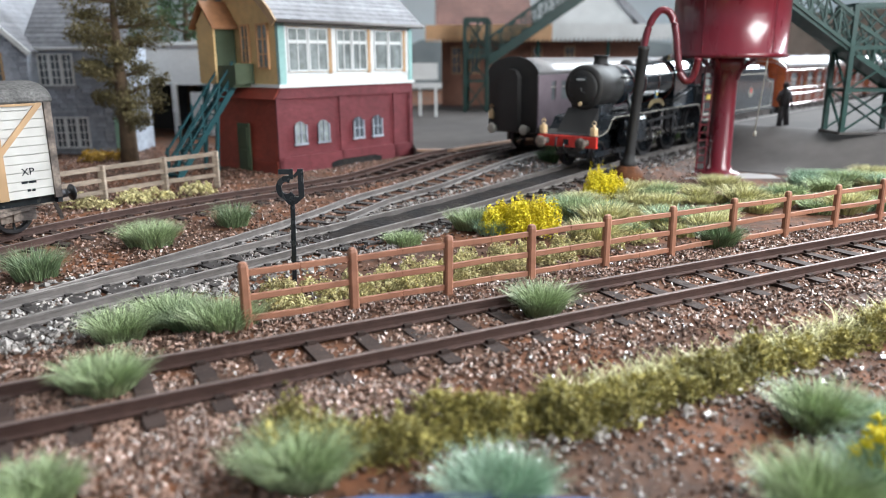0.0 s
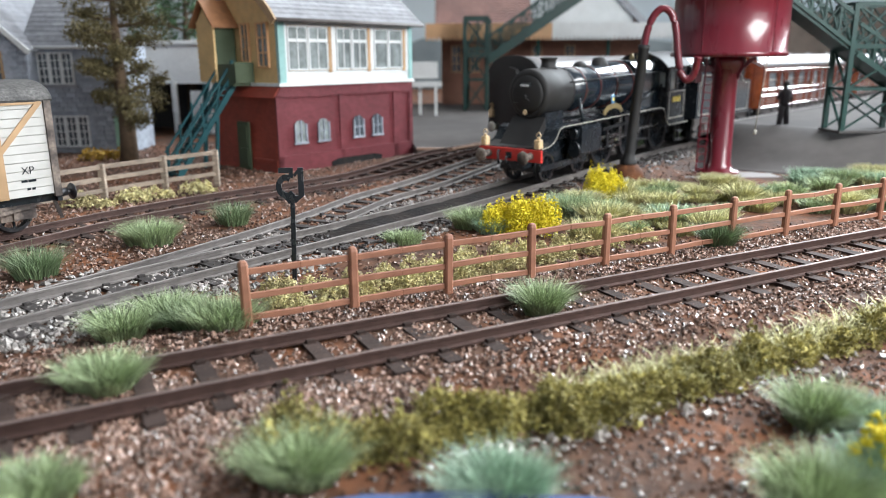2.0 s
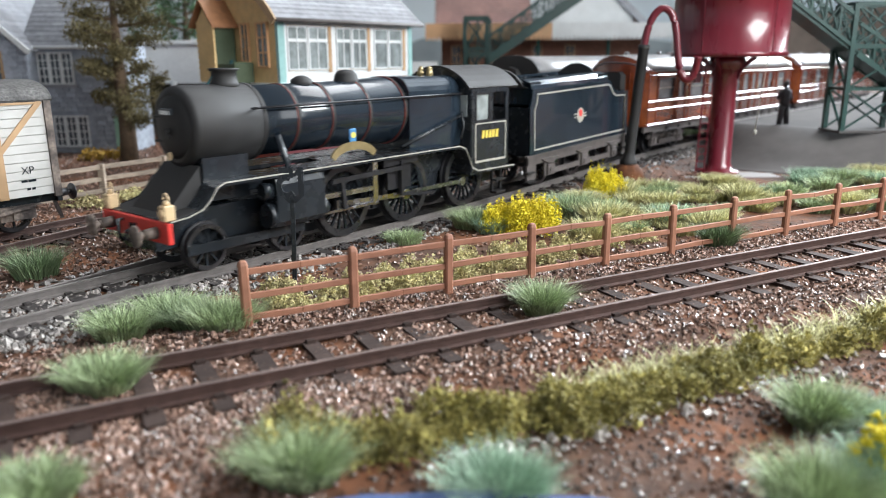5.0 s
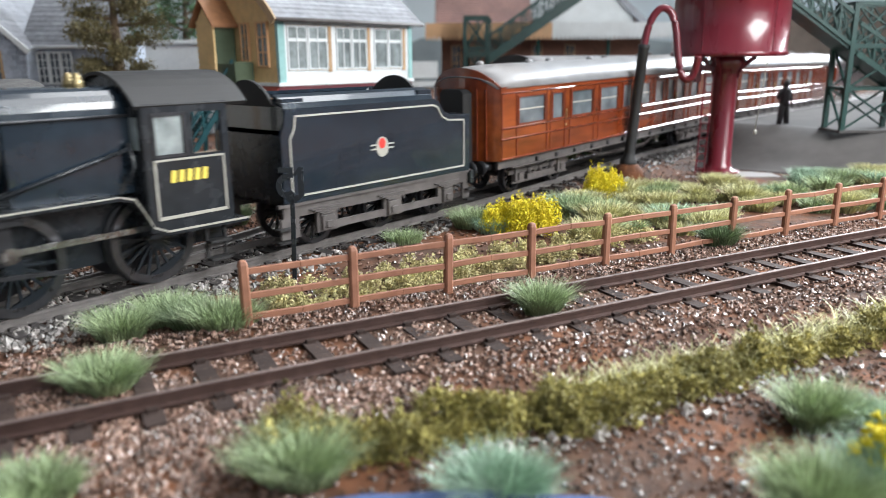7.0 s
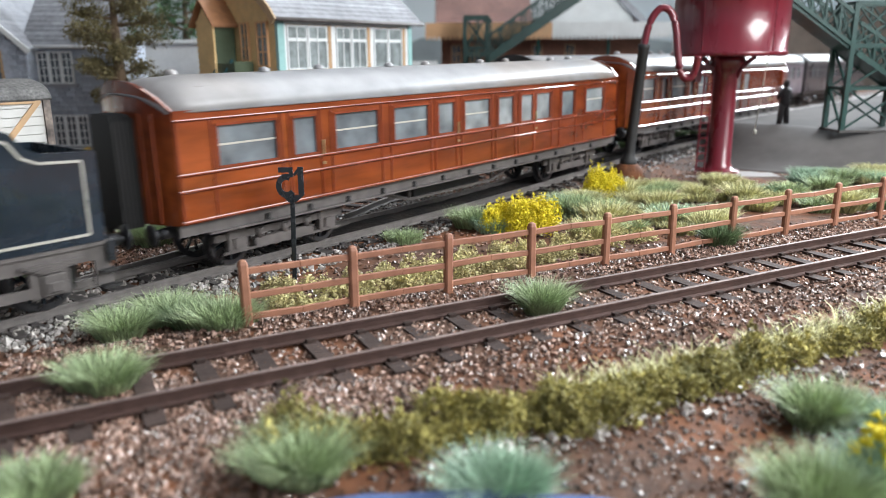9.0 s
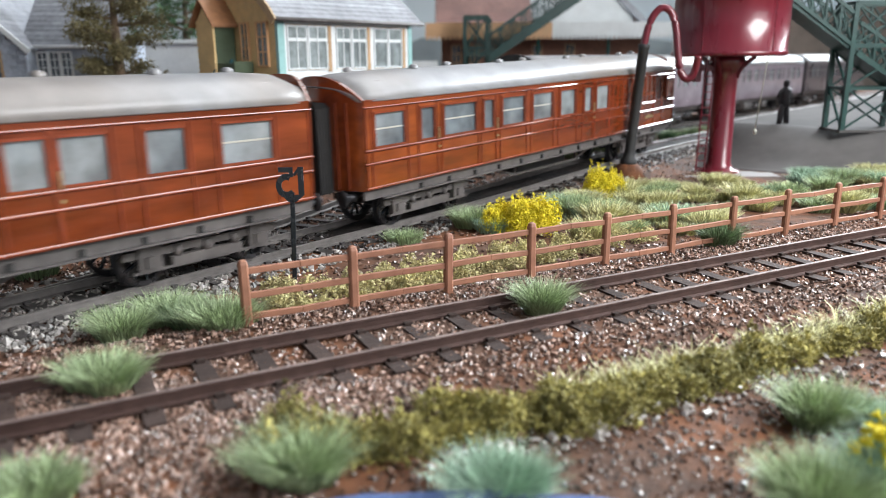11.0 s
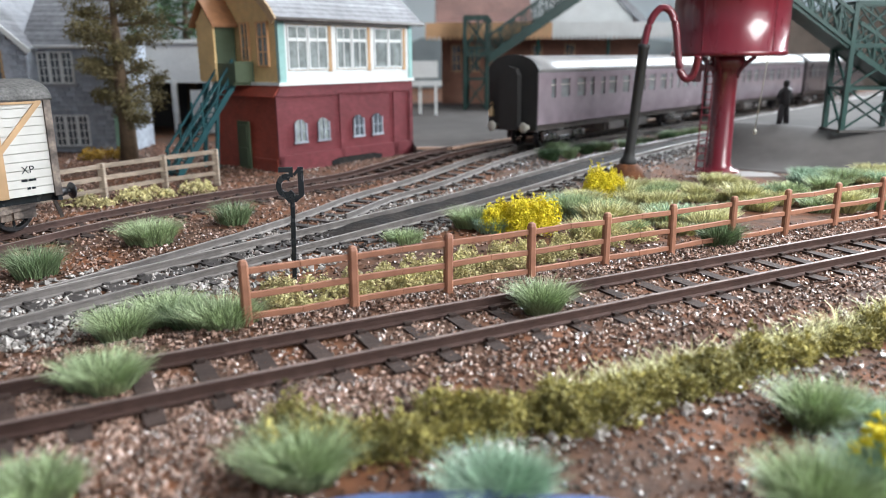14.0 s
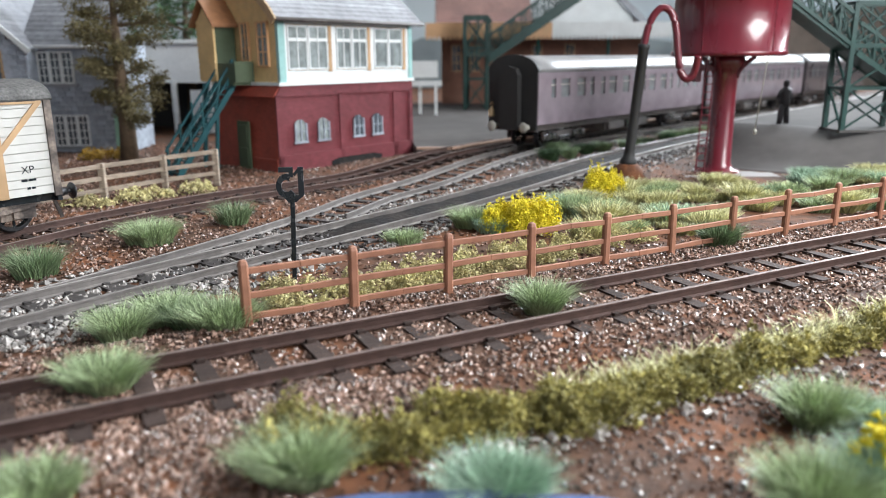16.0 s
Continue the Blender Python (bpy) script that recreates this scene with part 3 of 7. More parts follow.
def build_loco():
    L = thing("steam_locomotive", "black lined ten-wheel steam locomotive with red buffer beam", "locomotive")
    # boiler: smokebox, tapered barrel, square-shouldered firebox
    cz = 35.5
    bm = B()
    lathe(bm, [(9.2, -13.2), (10.7, -13.9), (10.9, -15), (10.9, -35), (10.5, -35.2)], 36, "X", (0, 0, cz))
    bmesh.ops.recalc_face_normals(bm, faces=bm.faces[:])
    part("smokebox", bm, M_SOOT_SHADE, L, "matt black smokebox drum")
    bm = B()
    lathe(bm, [(0.1, -11.6), (4, -11.8), (7.4, -12.5), (8.6, -13.2), (8.6, -13.6)], 32, "X", (0, 0, cz))
    cyl(bm, (-12.2, 0, cz), (-10.4, 0, cz), 0.9, seg=10)
    bar(bm, (-10.8, 0, cz), (-10.8, 2.6, cz - 1.5), 0.5)
    bar(bm, (-12.2, -7.5, cz + 3.4), (-12.2, -3.5, cz + 3.4), 0.5)
    bar(bm, (-12.2, -7.5, cz - 3.4), (-12.2, -3.5, cz - 3.4), 0.5)
    bmesh.ops.recalc_face_normals(bm, faces=bm.faces[:])
    part("smokebox_door", bm, M_SOOT_SHADE, L)
    bm = B()
    box(bm, -11.9, -11.2, -2.8, 2.8, cz + 4.3, cz + 5.9)
    pl = part("front_number_plate", bm, M_BLACK, L)
    bm = B()
    for i in range(5):
        box(bm, -11.25, -11.05, -2.2 + i * 0.95, -1.6 + i * 0.95, cz + 4.6, cz + 5.6)
    part("plate_bar", bm, M_WHITE, pl)
    bm = B()
    for i in range(1):
        cyl(bm, (-11.7, 0, cz - 7), (-11.2, 0, cz - 7), 1.1, seg=12)
    part("shed_plate", bm, M_LAMPWHITE, L)
    bm = B()
    lathe(bm, [(10.2, -32), (10.3, -60), (11.3, -90), (11.4, -92)], 36, "X", (0, 0, cz))
    bmesh.ops.recalc_face_normals(bm, faces=bm.faces[:])
    part("boiler_barrel", bm, M_BLACKGLOSS, L, "glossy black tapered boiler barrel")
    bm = B()
    sec = [(-11.6, 22), (-11.8, cz), *[(p, q) for p, q in arc(-5.0, cz + 4.6, 6.8, 180, 90, 6)], *[(p, q) for p, q in arc(5.0, cz + 4.6, 6.8, 90, 0, 6)], (11.8, cz), (11.6, 22)]
    prism(bm, sec, -118.5, -91.5, "X")
    bmesh.ops.recalc_face_normals(bm, faces=bm.faces[:])
    part("firebox", bm, M_BLACKGLOSS, L, "square-shouldered black firebox")
    bm = B()
    for x, r in ((-35, 11.05), (-47, 10.45), (-60, 10.55), (-75, 10.95), (-90.5, 11.55)):
        lathe(bm, [(r - 0.3, x - 0.6), (r, x - 0.5), (r, x + 0.5), (r - 0.3, x + 0.6)], 36, "X", (0, 0, cz))
    bmesh.ops.recalc_face_normals(bm, faces=bm.faces[:])
    parts("boiler_band", bm, M_SOOT_SHADE, L)
    bm = B()
    for x, r in ((-47, 10.6), (-60, 10.7), (-75, 11.1), (-90.5, 11.7)):
        for d in (0.7,):
            lathe(bm, [(r - 0.25, x + d - 0.12), (r - 0.08, x + d - 0.1), (r - 0.08, x + d + 0.1), (r - 0.25, x + d + 0.12)], 36, "X", (0, 0, cz))
    bmesh.ops.recalc_face_normals(bm, faces=bm.faces[:])
    parts("lining_band", bm, M_LININGRED, L, "thin red lining band")
    bm = B()
    lathe(bm, [(4.6, cz + 9.6), (3.7, cz + 11.3), (3.3, cz + 12.8), (3.5, cz + 14.3), (4.1, cz + 14.7), (4.1, cz + 15.2), (2.7, cz + 15.3), (2.5, cz + 14)], 24, "Z", (-29.5, 0, 0))
    bmesh.ops.recalc_face_normals(bm, faces=bm.faces[:])
    part("chimney", bm, M_SOOT_SHADE, L)
    bm = B()
    lathe(bm, [(4.8, cz + 9), (4.0, cz + 10.8), (3.7, cz + 12.4), (2.6, cz + 13.7), (0.2, cz + 14.1)], 24, "Z", (-74, 0, 0))
    lathe(bm, [(3.6, cz + 9), (3.2, cz + 11.4), (1.2, cz + 12.5), (0.1, cz + 12.6)], 20, "Z", (-56, 0, 0))
    bmesh.ops.recalc_face_normals(bm, faces=bm.faces[:])
    part("dome", bm, M_SOOT_SHADE, L)
    for y in (-2.2, 2.2):
        bm = B()
        lathe(bm, [(1.5, 46.5), (1.3, 48.2), (0.9, 48.6), (1.1, 49.0), (0.5, 50.2)], 12, "Z", (-112, y, 0))
        bmesh.ops.recalc_face_normals(bm, faces=bm.faces[:])
        part("safety_valve", bm, M_BRASS, L, "brass safety valve")
    for s in (1, -1):
        bm = B()
        tube(bm, [(-30, s * 11.6, cz + 4.2), (-60, s * 11.7, cz + 4.4), (-90, s * 12.6, cz + 4.6), (-118, s * 12.8, cz + 4.6)], 0.38, 6)
        for x in (-32, -50, -70, -90, -110):
            cyl(bm, (x, s * 10.2, cz + 3.9), (x, s * 12.1, cz + 4.4), 0.3, seg=6)
        part("handrail", bm, M_GUNMETAL, L)
        bm = B()
        tube(bm, [(-38, s * 11.2, cz - 4), (-40, s * 12.2, 24), (-40, s * 12.4, 22)], 1.0, 8)
        part("steam_pipe", bm, M_BLACK, L)
        bm = B()
        tube(bm, [(-86, s * 13.2, 24), (-117, s * 13.2, 32)], 0.5, 6)
        part("reversing_rod", bm, M_BLACK, L)
        bm = B()
        tube(bm, [(-117, s * 13.4, 33.5), (-117.5, s * 14.0, 28), (-116, s * 14, 24)], 0.6, 6)
        part("outside_pipe", bm, M_BLACK, L)
        # running plate with its valance and pale lining
        bm = B()
        top = [(-1, 17.2), (-6, 17.3), (-10, 17.7), (-12.5, 19.2), (-14.5, 21.2), (-17, 22), (-112, 22.2), (-115.5, 21.3), (-117.5, 18.6), (-119.5, 15.6), (-123, 14.6), (-146, 14.4)]
        y0, y1 = (4.0, 16.6) if s > 0 else (-16.6, -4.0)
        rings(bm, [[(x, y0, z), (x, y1, z), (x, y1, z - 0.8), (x, y0, z - 0.8)] for x, z in top])
        bmesh.ops.recalc_face_normals(bm, faces=bm.faces[:])
        part("running_plate", bm, M_BLACK, L)
        bm = B()
        ye = 16.6 * s
        rings(bm, [[(x, ye, z + 0.1), (x, ye + 0.35 * s, z + 0.1), (x, ye + 0.35 * s, z - 0.22), (x, ye, z - 0.22)] for x, z in top])
        bmesh.ops.recalc_face_normals(bm, faces=bm.faces[:])
        part("valance_edge", bm, M_LINING if s > 0 else M_BLACK, L, "pale lined footplate edge")
        # cylinder and slide gear
        bm = B()
        prism(bm, [(9.5, 12), (14.6, 9.2), (16.4, 11), (16.6, 19.5), (15.5, 21.4), (9.5, 21.4)] if s > 0 else [(-9.5, 12), (-9.5, 21.4), (-15.5, 21.4), (-16.6, 19.5), (-16.4, 11), (-14.6, 9.2)], -50, -33, "X")
        cyl(bm, (-33, s * 13.5, 12.5), (-31, s * 13.5, 12.5), 3.2, seg=16)
        cyl(bm, (-33, s * 13.8, 18.2), (-29.6, s * 13.8, 18.2), 1.9, seg=14)
        cyl(bm, (-50, s * 13.5, 12.4), (-52, s * 13.5, 12.4), 2.4, seg=16)
        bmesh.ops.recalc_face_normals(bm, faces=bm.faces[:])
        part("cylinder", bm, M_BLACK, L, bevel=0.0)
        bm = B()
        box(bm, -72, -51, s * 13.5 - 0.9, s * 13.5 + 0.9, 14.4, 15.4)
        box(bm, -72, -51, s * 13.5 - 0.9, s * 13.5 + 0.9, 9.8, 10.6)
        box(bm, -73.5, -71.5, s * 12.8 - 1.6, s * 12.8 + 1.6, 9.6, 21)
        part("slide_bar", bm, M_BRIGHT, L, "bright steel slide bars")
        bm = B()
        bar(bm, (-84, s * 14.6, 20.5), (-84, s * 14.6, 11), 1.6, 1.0)
        bar(bm, (-92, s * 14.3, 20.8), (-76, s * 14.3, 20.3), 0.9, 2.2)
        bar(bm, (-84, s * 15, 18.5), (-54, s * 15, 17.8), 0.7, 1.2)
        bar(bm, (-58, s * 15, 18.2), (-59, s * 15, 10.5), 0.7, 1.3)
        bar(bm, (-84, s * 15.2, 11.5), (-100, s * 15.2, 9.8), 0.7, 1.0)
        box(bm, -90, -79, s * 12.6 - 0.7, s * 12.6 + 0.7, 13.4, 21.6)
        part("valve_gear", bm, M_GUNMETAL, L)
        # steps
        bm = B()
        for z in (4.2, 9.2):
            box(bm, -140, -134, s * 15.5 - 1.6, s * 15.5 + 1.6, z, z + 0.7)
        box(bm, -140, -139.3, s * 14.4 - 0.5, s * 14.4 + 0.5, 4, 14)
        box(bm, -134.7, -134, s * 14.4 - 0.5, s * 14.4 + 0.5, 4, 14)
        part("cab_step", bm, M_SOOT_SHADE, L)
        # cab side with two windows
        bm = B()
        y = 16.4 * s
        for b6 in ((-141.5, -119, 14.6, 29.5), (-141.5, -119, 40.2, 42.6), (-121.4, -119, 29.5, 40.2), (-131.6, -129.8, 29.5, 40.2), (-141.5, -139.6, 29.5, 40.2)):
            box(bm, b6[0], b6[1], y - 0.4, y + 0.4, b6[2], b6[3])
        bmesh.ops.remove_doubles(bm, verts=bm.verts[:], dist=0.001)
        cs = part("cab_side", bm, M_BLACK, L)
        bm = B()
        yy = y + 0.55 * s
        for b6 in ((-139.8, -120.8, 28.4, 28.9), (-139.8, -120.8, 16.4, 16.9), (-121.3, -120.8, 16.4, 28.9), (-139.8, -139.3, 16.4, 28.9)):
            box(bm, b6[0], b6[1], yy - 0.12, yy + 0.12, b6[2], b6[3])
        part("lining", bm, M_LINING, cs, "pale grey lining frame")
        bm = B()
        for i in range(5):
            x = -125.6 - 2.1 * i
            bar(bm, (x + 0.25, yy, 23.6), (x - 0.25, yy, 26.2), 0.3, 1.3)
        part("number_bar", bm, M_GOLD, cs, "yellow cab-side numerals, shown as bars")
        bm = B()
        box(bm, -129.9, -121.3, y - 0.3, y - 0.1, 29.5, 40.2)
        part("window_pane", bm, M_PANE, cs)
        bm = B()
        for b6 in ((-129.9, -121.2, 39.6, 40.4), (-129.9, -121.2, 29.3, 30.1), (-121.9, -121.1, 29.3, 40.4), (-130, -129.2, 29.3, 40.4)):
            box(bm, b6[0], b6[1], y + 0.3 * s - 0.25, y + 0.3 * s + 0.25, b6[2], b6[3])
        part("window_frame", bm, M_GUNMETAL, cs)
        # front look-out window and name plate
        bm = B()
        box(bm, -118.9, -118.5, s * 13 - 1.9, s * 13 + 1.9, 31.5, 39.5)
        part("lookout_pane", bm, M_PANE, L)
        bm = B()
        prism(bm, [(-63 + 9.5 * math.cos(radians(a)), 23.0 + 4.6 * math.sin(radians(a))) for a in range(15, 166, 10)] +
              [(-63 + 8.0 * math.cos(radians(a)), 22.2 + 3.2 * math.sin(radians(a))) for a in range(165, 14, -10)], s * 15.2 - 0.3, s * 15.2 + 0.3, "Y")
        part("nameplate", bm, M_BRASS, L, "curved brass nameplate without lettering")
        bm = B()
        box(bm, -64.4, -61.6, s * 14.9 - 0.3, s * 14.9 + 0.3, 27.4, 31.6)
        cr = part("crest", bm, mat("blue_crest", (0.06, 0.24, 0.50), 0.4), L, "small blue crest plate", bevel=0.9)
        bm = B()
        cyl(bm, (-63, s * 14.9, 29.6), (-63, s * 15.35, 29.6), 0.95, seg=14)
        part("crest_centre", bm, M_GOLD, cr)
    bm = B()
    sec = [(-17, 42.2), *arc(0, 28.5, 21.9, 141, 39, 12), (17, 42.2), *[(p * 0.965, q - 0.8) for p, q in [(17, 42.2), *arc(0, 28.5, 21.9, 39, 141, 12), (-17, 42.2)]]]
    prism(bm, sec, -147.5, -117.5, "X")
    bmesh.ops.recalc_face_normals(bm, faces=bm.faces[:])
    part("cab_roof", bm, M_SOOT_SHADE, L, "sooty curved cab roof")
    bm = B()
    prism(bm, [(-16.4, 14.6), (-16.4, 42), *arc(0, 28.5, 21.0, 141, 39, 8), (16.4, 42), (16.4, 14.6)], -119.3, -118.7, "X")
    bmesh.ops.recalc_face_normals(bm, faces=bm.faces[:])
    part("cab_front", bm, M_BLACK, L)
    bm = B()
    box(bm, -145, -119, -16, 16, 13.5, 14.4)
    box(bm, -145, -2, -6.2, 6.2, 7.5, 17)
    box(bm, -118, -60, -7.0, 7.0, 15, 22)
    box(bm, -30, -16, -8, 8, 17, 27)
    part("frame", bm, M_BLACK, L)
    bm = B()
    rings(bm, [[(-1.2, -15.5, 17.2), (-1.2, 15.5, 17.2), (-1.2, 15.5, 16.5), (-1.2, -15.5, 16.5)], [(-12, -15.5, 17.6), (-12, 15.5, 17.6), (-12, 15.5, 16.8), (-12, -15.5, 16.8)]])
    rings(bm, [[(-4, -9, 17.4), (-4, 9, 17.4), (-4, 9, 17.2), (-4, -9, 17.2)], [(-14.5, -9, 25.5), (-14.5, 9, 25.5), (-14.5, 9, 17), (-14.5, -9, 17)]])
    bmesh.ops.recalc_face_normals(bm, faces=bm.faces[:])
    part("front_platform", bm, M_SOOT_SHADE, L)
    bm = B()
    box(bm, -1.4, 0, -17, 17, 11.2, 16.9)
    part("buffer_beam", bm, M_RED, L, "bright red buffer beam", bevel=0.2)
    bm = B()
    box(bm, 0, 0.8, -1.3, 1.3, 12.4, 15.2)
    tube(bm, [(0.6, 0, 13.6), (2.2, 0, 13.2), (2.6, 0, 11.4), (1.6, 0, 10.2)], 0.5, 6)
    tube(bm, [(0.4, -5, 15.5), (1.6, -5, 15.8), (1.8, -5, 12), (1.0, -5, 9.6)], 0.55, 6)
    part("coupling_hook", bm, M_BLACK, L)
    buffers(L, 0, 14, 1, M_RUSTY)
    lamp_iron(L, -1.5, 14.6, 17.2)
    lamp_iron(L, -1.5, -14.6, 17.2)
    bm = B()
    box(bm, -44, -10, -5.2, 5.2, 4.5, 9.5)
    box(bm, -46, -8, 10.2, 11.2, 5.5, 8.2)
    box(bm, -46, -8, -11.2, -10.2, 5.5, 8.2)
    part("bogie_frame", bm, M_BLACK, L)
    for x in (-14.5, -40.5):
        WHEELS.append((wheelset(L, x * KX, 6.6, 10), 6.6))
    for x in (-62.7, -90.7, -122.7):
        WHEELS.append((wheelset(L, x * KX, 12.0, 18, "driving_wheelset", 4.0, True), 12.0))
    rods = []
    for s in (1, -1):
        ob = new("coupling_rod")
        ob.parent = L
        ob.matrix_basis = pose(-62.7 * KX * MM, 0, 12 * MM)
        bm = B()
        y = s * 11.6
        bar(bm, (1.2, y, 0), (-60 * KX - 1.2, y, 0), 0.7, 1.5)
        for x in (0, -28 * KX, -60 * KX):
            cyl(bm, (x, y - 0.6, 0), (x, y + 0.6, 0), 1.7, seg=14)
        part("rod_bar", bm, M_BRIGHT, ob, "bright steel side rod")
        rods.append(ob)
        ob2 = new("connecting_rod")
        ob2.parent = L
        ob2.matrix_basis = pose(-90.7 * KX * MM, 0, 12 * MM)
        bm = B()
        y = s * 12.9
        bar(bm, (0, y, 0), (31, y, 0), 0.7, 1.7)
        cyl(bm, (0, y - 0.8, 0), (0, y + 1.2, 0), 1.9, seg=14)
        box(bm, 29, 33.5, y - 1, y + 1, -1.5, 1.5)
        part("rod_bar", bm, M_BRIGHT, ob2, "bright steel connecting rod")
        rods.append(ob2)
    return L, rods


def build_tender():
    T = thing("locomotive_tender", "black lined six-wheel tender with lion crest shape", "tender")
    # x = 0 at the front sheet
    for s in (1, -1):
        bm = B()
        y = 15.9 * s
        out = [(0, 15.5), (0, 33), (-1.5, 36), (-2, 39.5), (-69, 39.5), (-72, 38.6), (-74.5, 35.6), (-78, 34.4), (-90, 34.0), (-90, 15.5)]
        prism(bm, out, y - 0.45, y + 0.45, "Y")
        bmesh.ops.recalc_face_normals(bm, faces=bm.faces[:])
        sd = part("tender_side", bm, M_BLACKGLOSS, T, "black tender side with pale lining")
        bm = B()
        yy = y + 0.6 * s
        inn = [(-3.2, 17.2), (-3.2, 32), (-5, 34.6), (-5.4, 37.6), (-68.4, 37.6), (-71, 36.9), (-73.4, 33.9), (-77, 32.6), (-86.5, 32.2), (-86.5, 17.2)]
        for p, q in zip(inn, inn[1:] + inn[:1]):
            bar(bm, (p[0], yy, p[1]), (q[0], yy, q[1]), 0.3, 0.5)
        part("lining", bm, M_LINING, sd)
        bm = B()
        cyl(bm, (-42, yy - 0.15, 27), (-42, yy + 0.15, 27), 2.9, seg=24)
        part("crest_disc", bm, M_LINING, sd, "round cream and red crest")
        bm = B()
        cyl(bm, (-41.8, yy - 0.2, 28), (-41.8, yy + 0.28 * s, 28), 1.5, seg=14)
        part("crest_shape", bm, M_RED, sd)
        bm = B()
        for z in (26.3, 27.5):
            box(bm, -47.5, -44.4, yy - 0.15, yy + 0.15, z, z + 0.4)
            box(bm, -39.6, -36.5, yy - 0.15, yy + 0.15, z, z + 0.4)
        part("crest_bar", bm, M_LINING, sd)
        # side plates with slots and axle boxes
        bm = B()
        yf = 15.0 * s
        box(bm, -91, 0, yf - 0.5, yf + 0.5, 11.2, 15.0)
        box(bm, -91, 2, yf - 0.3, yf + 1.2 * s, 14.6, 15.4)
        for x0, x1 in ((-6, 1), (-21.5, -13), (-52, -43), (-81, -72), (-91, -87)):
            box(bm, x0, x1, yf - 0.5, yf + 0.5, 4.8, 11.2)
        for x0, x1 in ((-43, -21.5), (-72, -52)):
            box(bm, x0, x1, yf - 0.5, yf + 0.5, 5.2, 7.6)
        part("side_frame", bm, M_UNDER, T, "dusty grey slotted side frame")
        for x in (-17, -47, -77):
            bm = B()
            box(bm, x - 2.6, x + 2.6, yf, yf + 1.6 * s, 5.2, 10.2)
            box(bm, x - 1.5, x + 1.5, yf + 1.5 * s, yf + 2.2 * s, 6, 8.4)
            bmesh.ops.recalc_face_normals(bm, faces=bm.faces[:])
            part("axle_box", bm, M_UNDER, T, bevel=0.2)
            bm = B()
            for k in range(4):
                box(bm, x - 7 + k * 1.4, x + 7 - k * 1.4, yf + 0.5 * s, yf + 1.6 * s, 12.4 - k * 0.6, 12.9 - k * 0.6)
            part("leaf_spring", bm, M_UNDER, T)
        for z in (4.0, 8.0):
            for xa, xb in ((-3, 3), (-92, -88)):
                bm = B()
                box(bm, xa, xb, yf - 0.2, yf + 2.4 * s, z, z + 0.6)
                part("step", bm, M_SOOT_SHADE, T)
    bm = B()
    box(bm, -90, 0, -15.6, 15.6, 15.0, 16)
    box(bm, -90.2, -89, -15.8, 15.8, 15, 34)
    box(bm, -1, 0, -15.8, 15.8, 15, 33)
    box(bm, -92, -90, -17, 17, 10.6, 15.2)
    part("body", bm, M_BLACK, T)
    bm = B()
    for s in (1, -1):
        sec = [(s * 15.9, 39.3), (s * 15.4, 41), (s * 13.5, 42.6), (s * 11, 43.4), (s * 11, 42.4), (s * 13, 41.6), (s * 15.0, 39.3)]
        prism(bm, sec, -69, -2, "X")
    box(bm, -69, -62, -15.2, 15.2, 36, 42.6)
    box(bm, -10, -2, -15.2, 15.2, 34, 42.2)
    box(bm, -62, -10, -14, 14, 30, 37)
    bmesh.ops.recalc_face_normals(bm, faces=bm.faces[:])
    parts("coping", bm, M_BLACKGLOSS, T)
    for x, rz in ((-1.4, 14.8), (-66, 14.8)):
        bm = B()
        prism(bm, [(-14, 40), *arc(0, 34, 13.5, 150, 30, 10), (14, 40)], x - 0.5, x + 0.5, "X")
        bmesh.ops.recalc_face_normals(bm, faces=bm.faces[:])
        part("bulkhead", bm, M_SOOT_SHADE, T)
    r = random.Random(9)
    vs, fs = [], []
    for _ in range(420):
        x, y, z, q = r.uniform(-61, -11), r.uniform(-12, 12), 38.5 + r.random() * 3.8, r.uniform(0.7, 1.5)
        b = len(vs)
        vs += [(x + q * r.uniform(-1, 1), y + q * r.uniform(-1, 1), z + q * r.uniform(-0.8, 0.8)) for _ in range(4)]
        fs += [(b, b + 1, b + 2), (b, b + 2, b + 3), (b, b + 3, b + 1), (b + 1, b + 3, b + 2)]
    box_ob = add_raw("coal", vs, fs, M_BLACKGLOSS, T, "shiny black lump coal")
    box_ob["kind"] = "stuff"
    buffers(T, -92, 14, -1)
    for x in (-17, -47, -77):
        WHEELS.append((wheelset(T, x, 8.3, 12), 8.3))
    return T


COACH_L, BOW = 243.5, 4.6


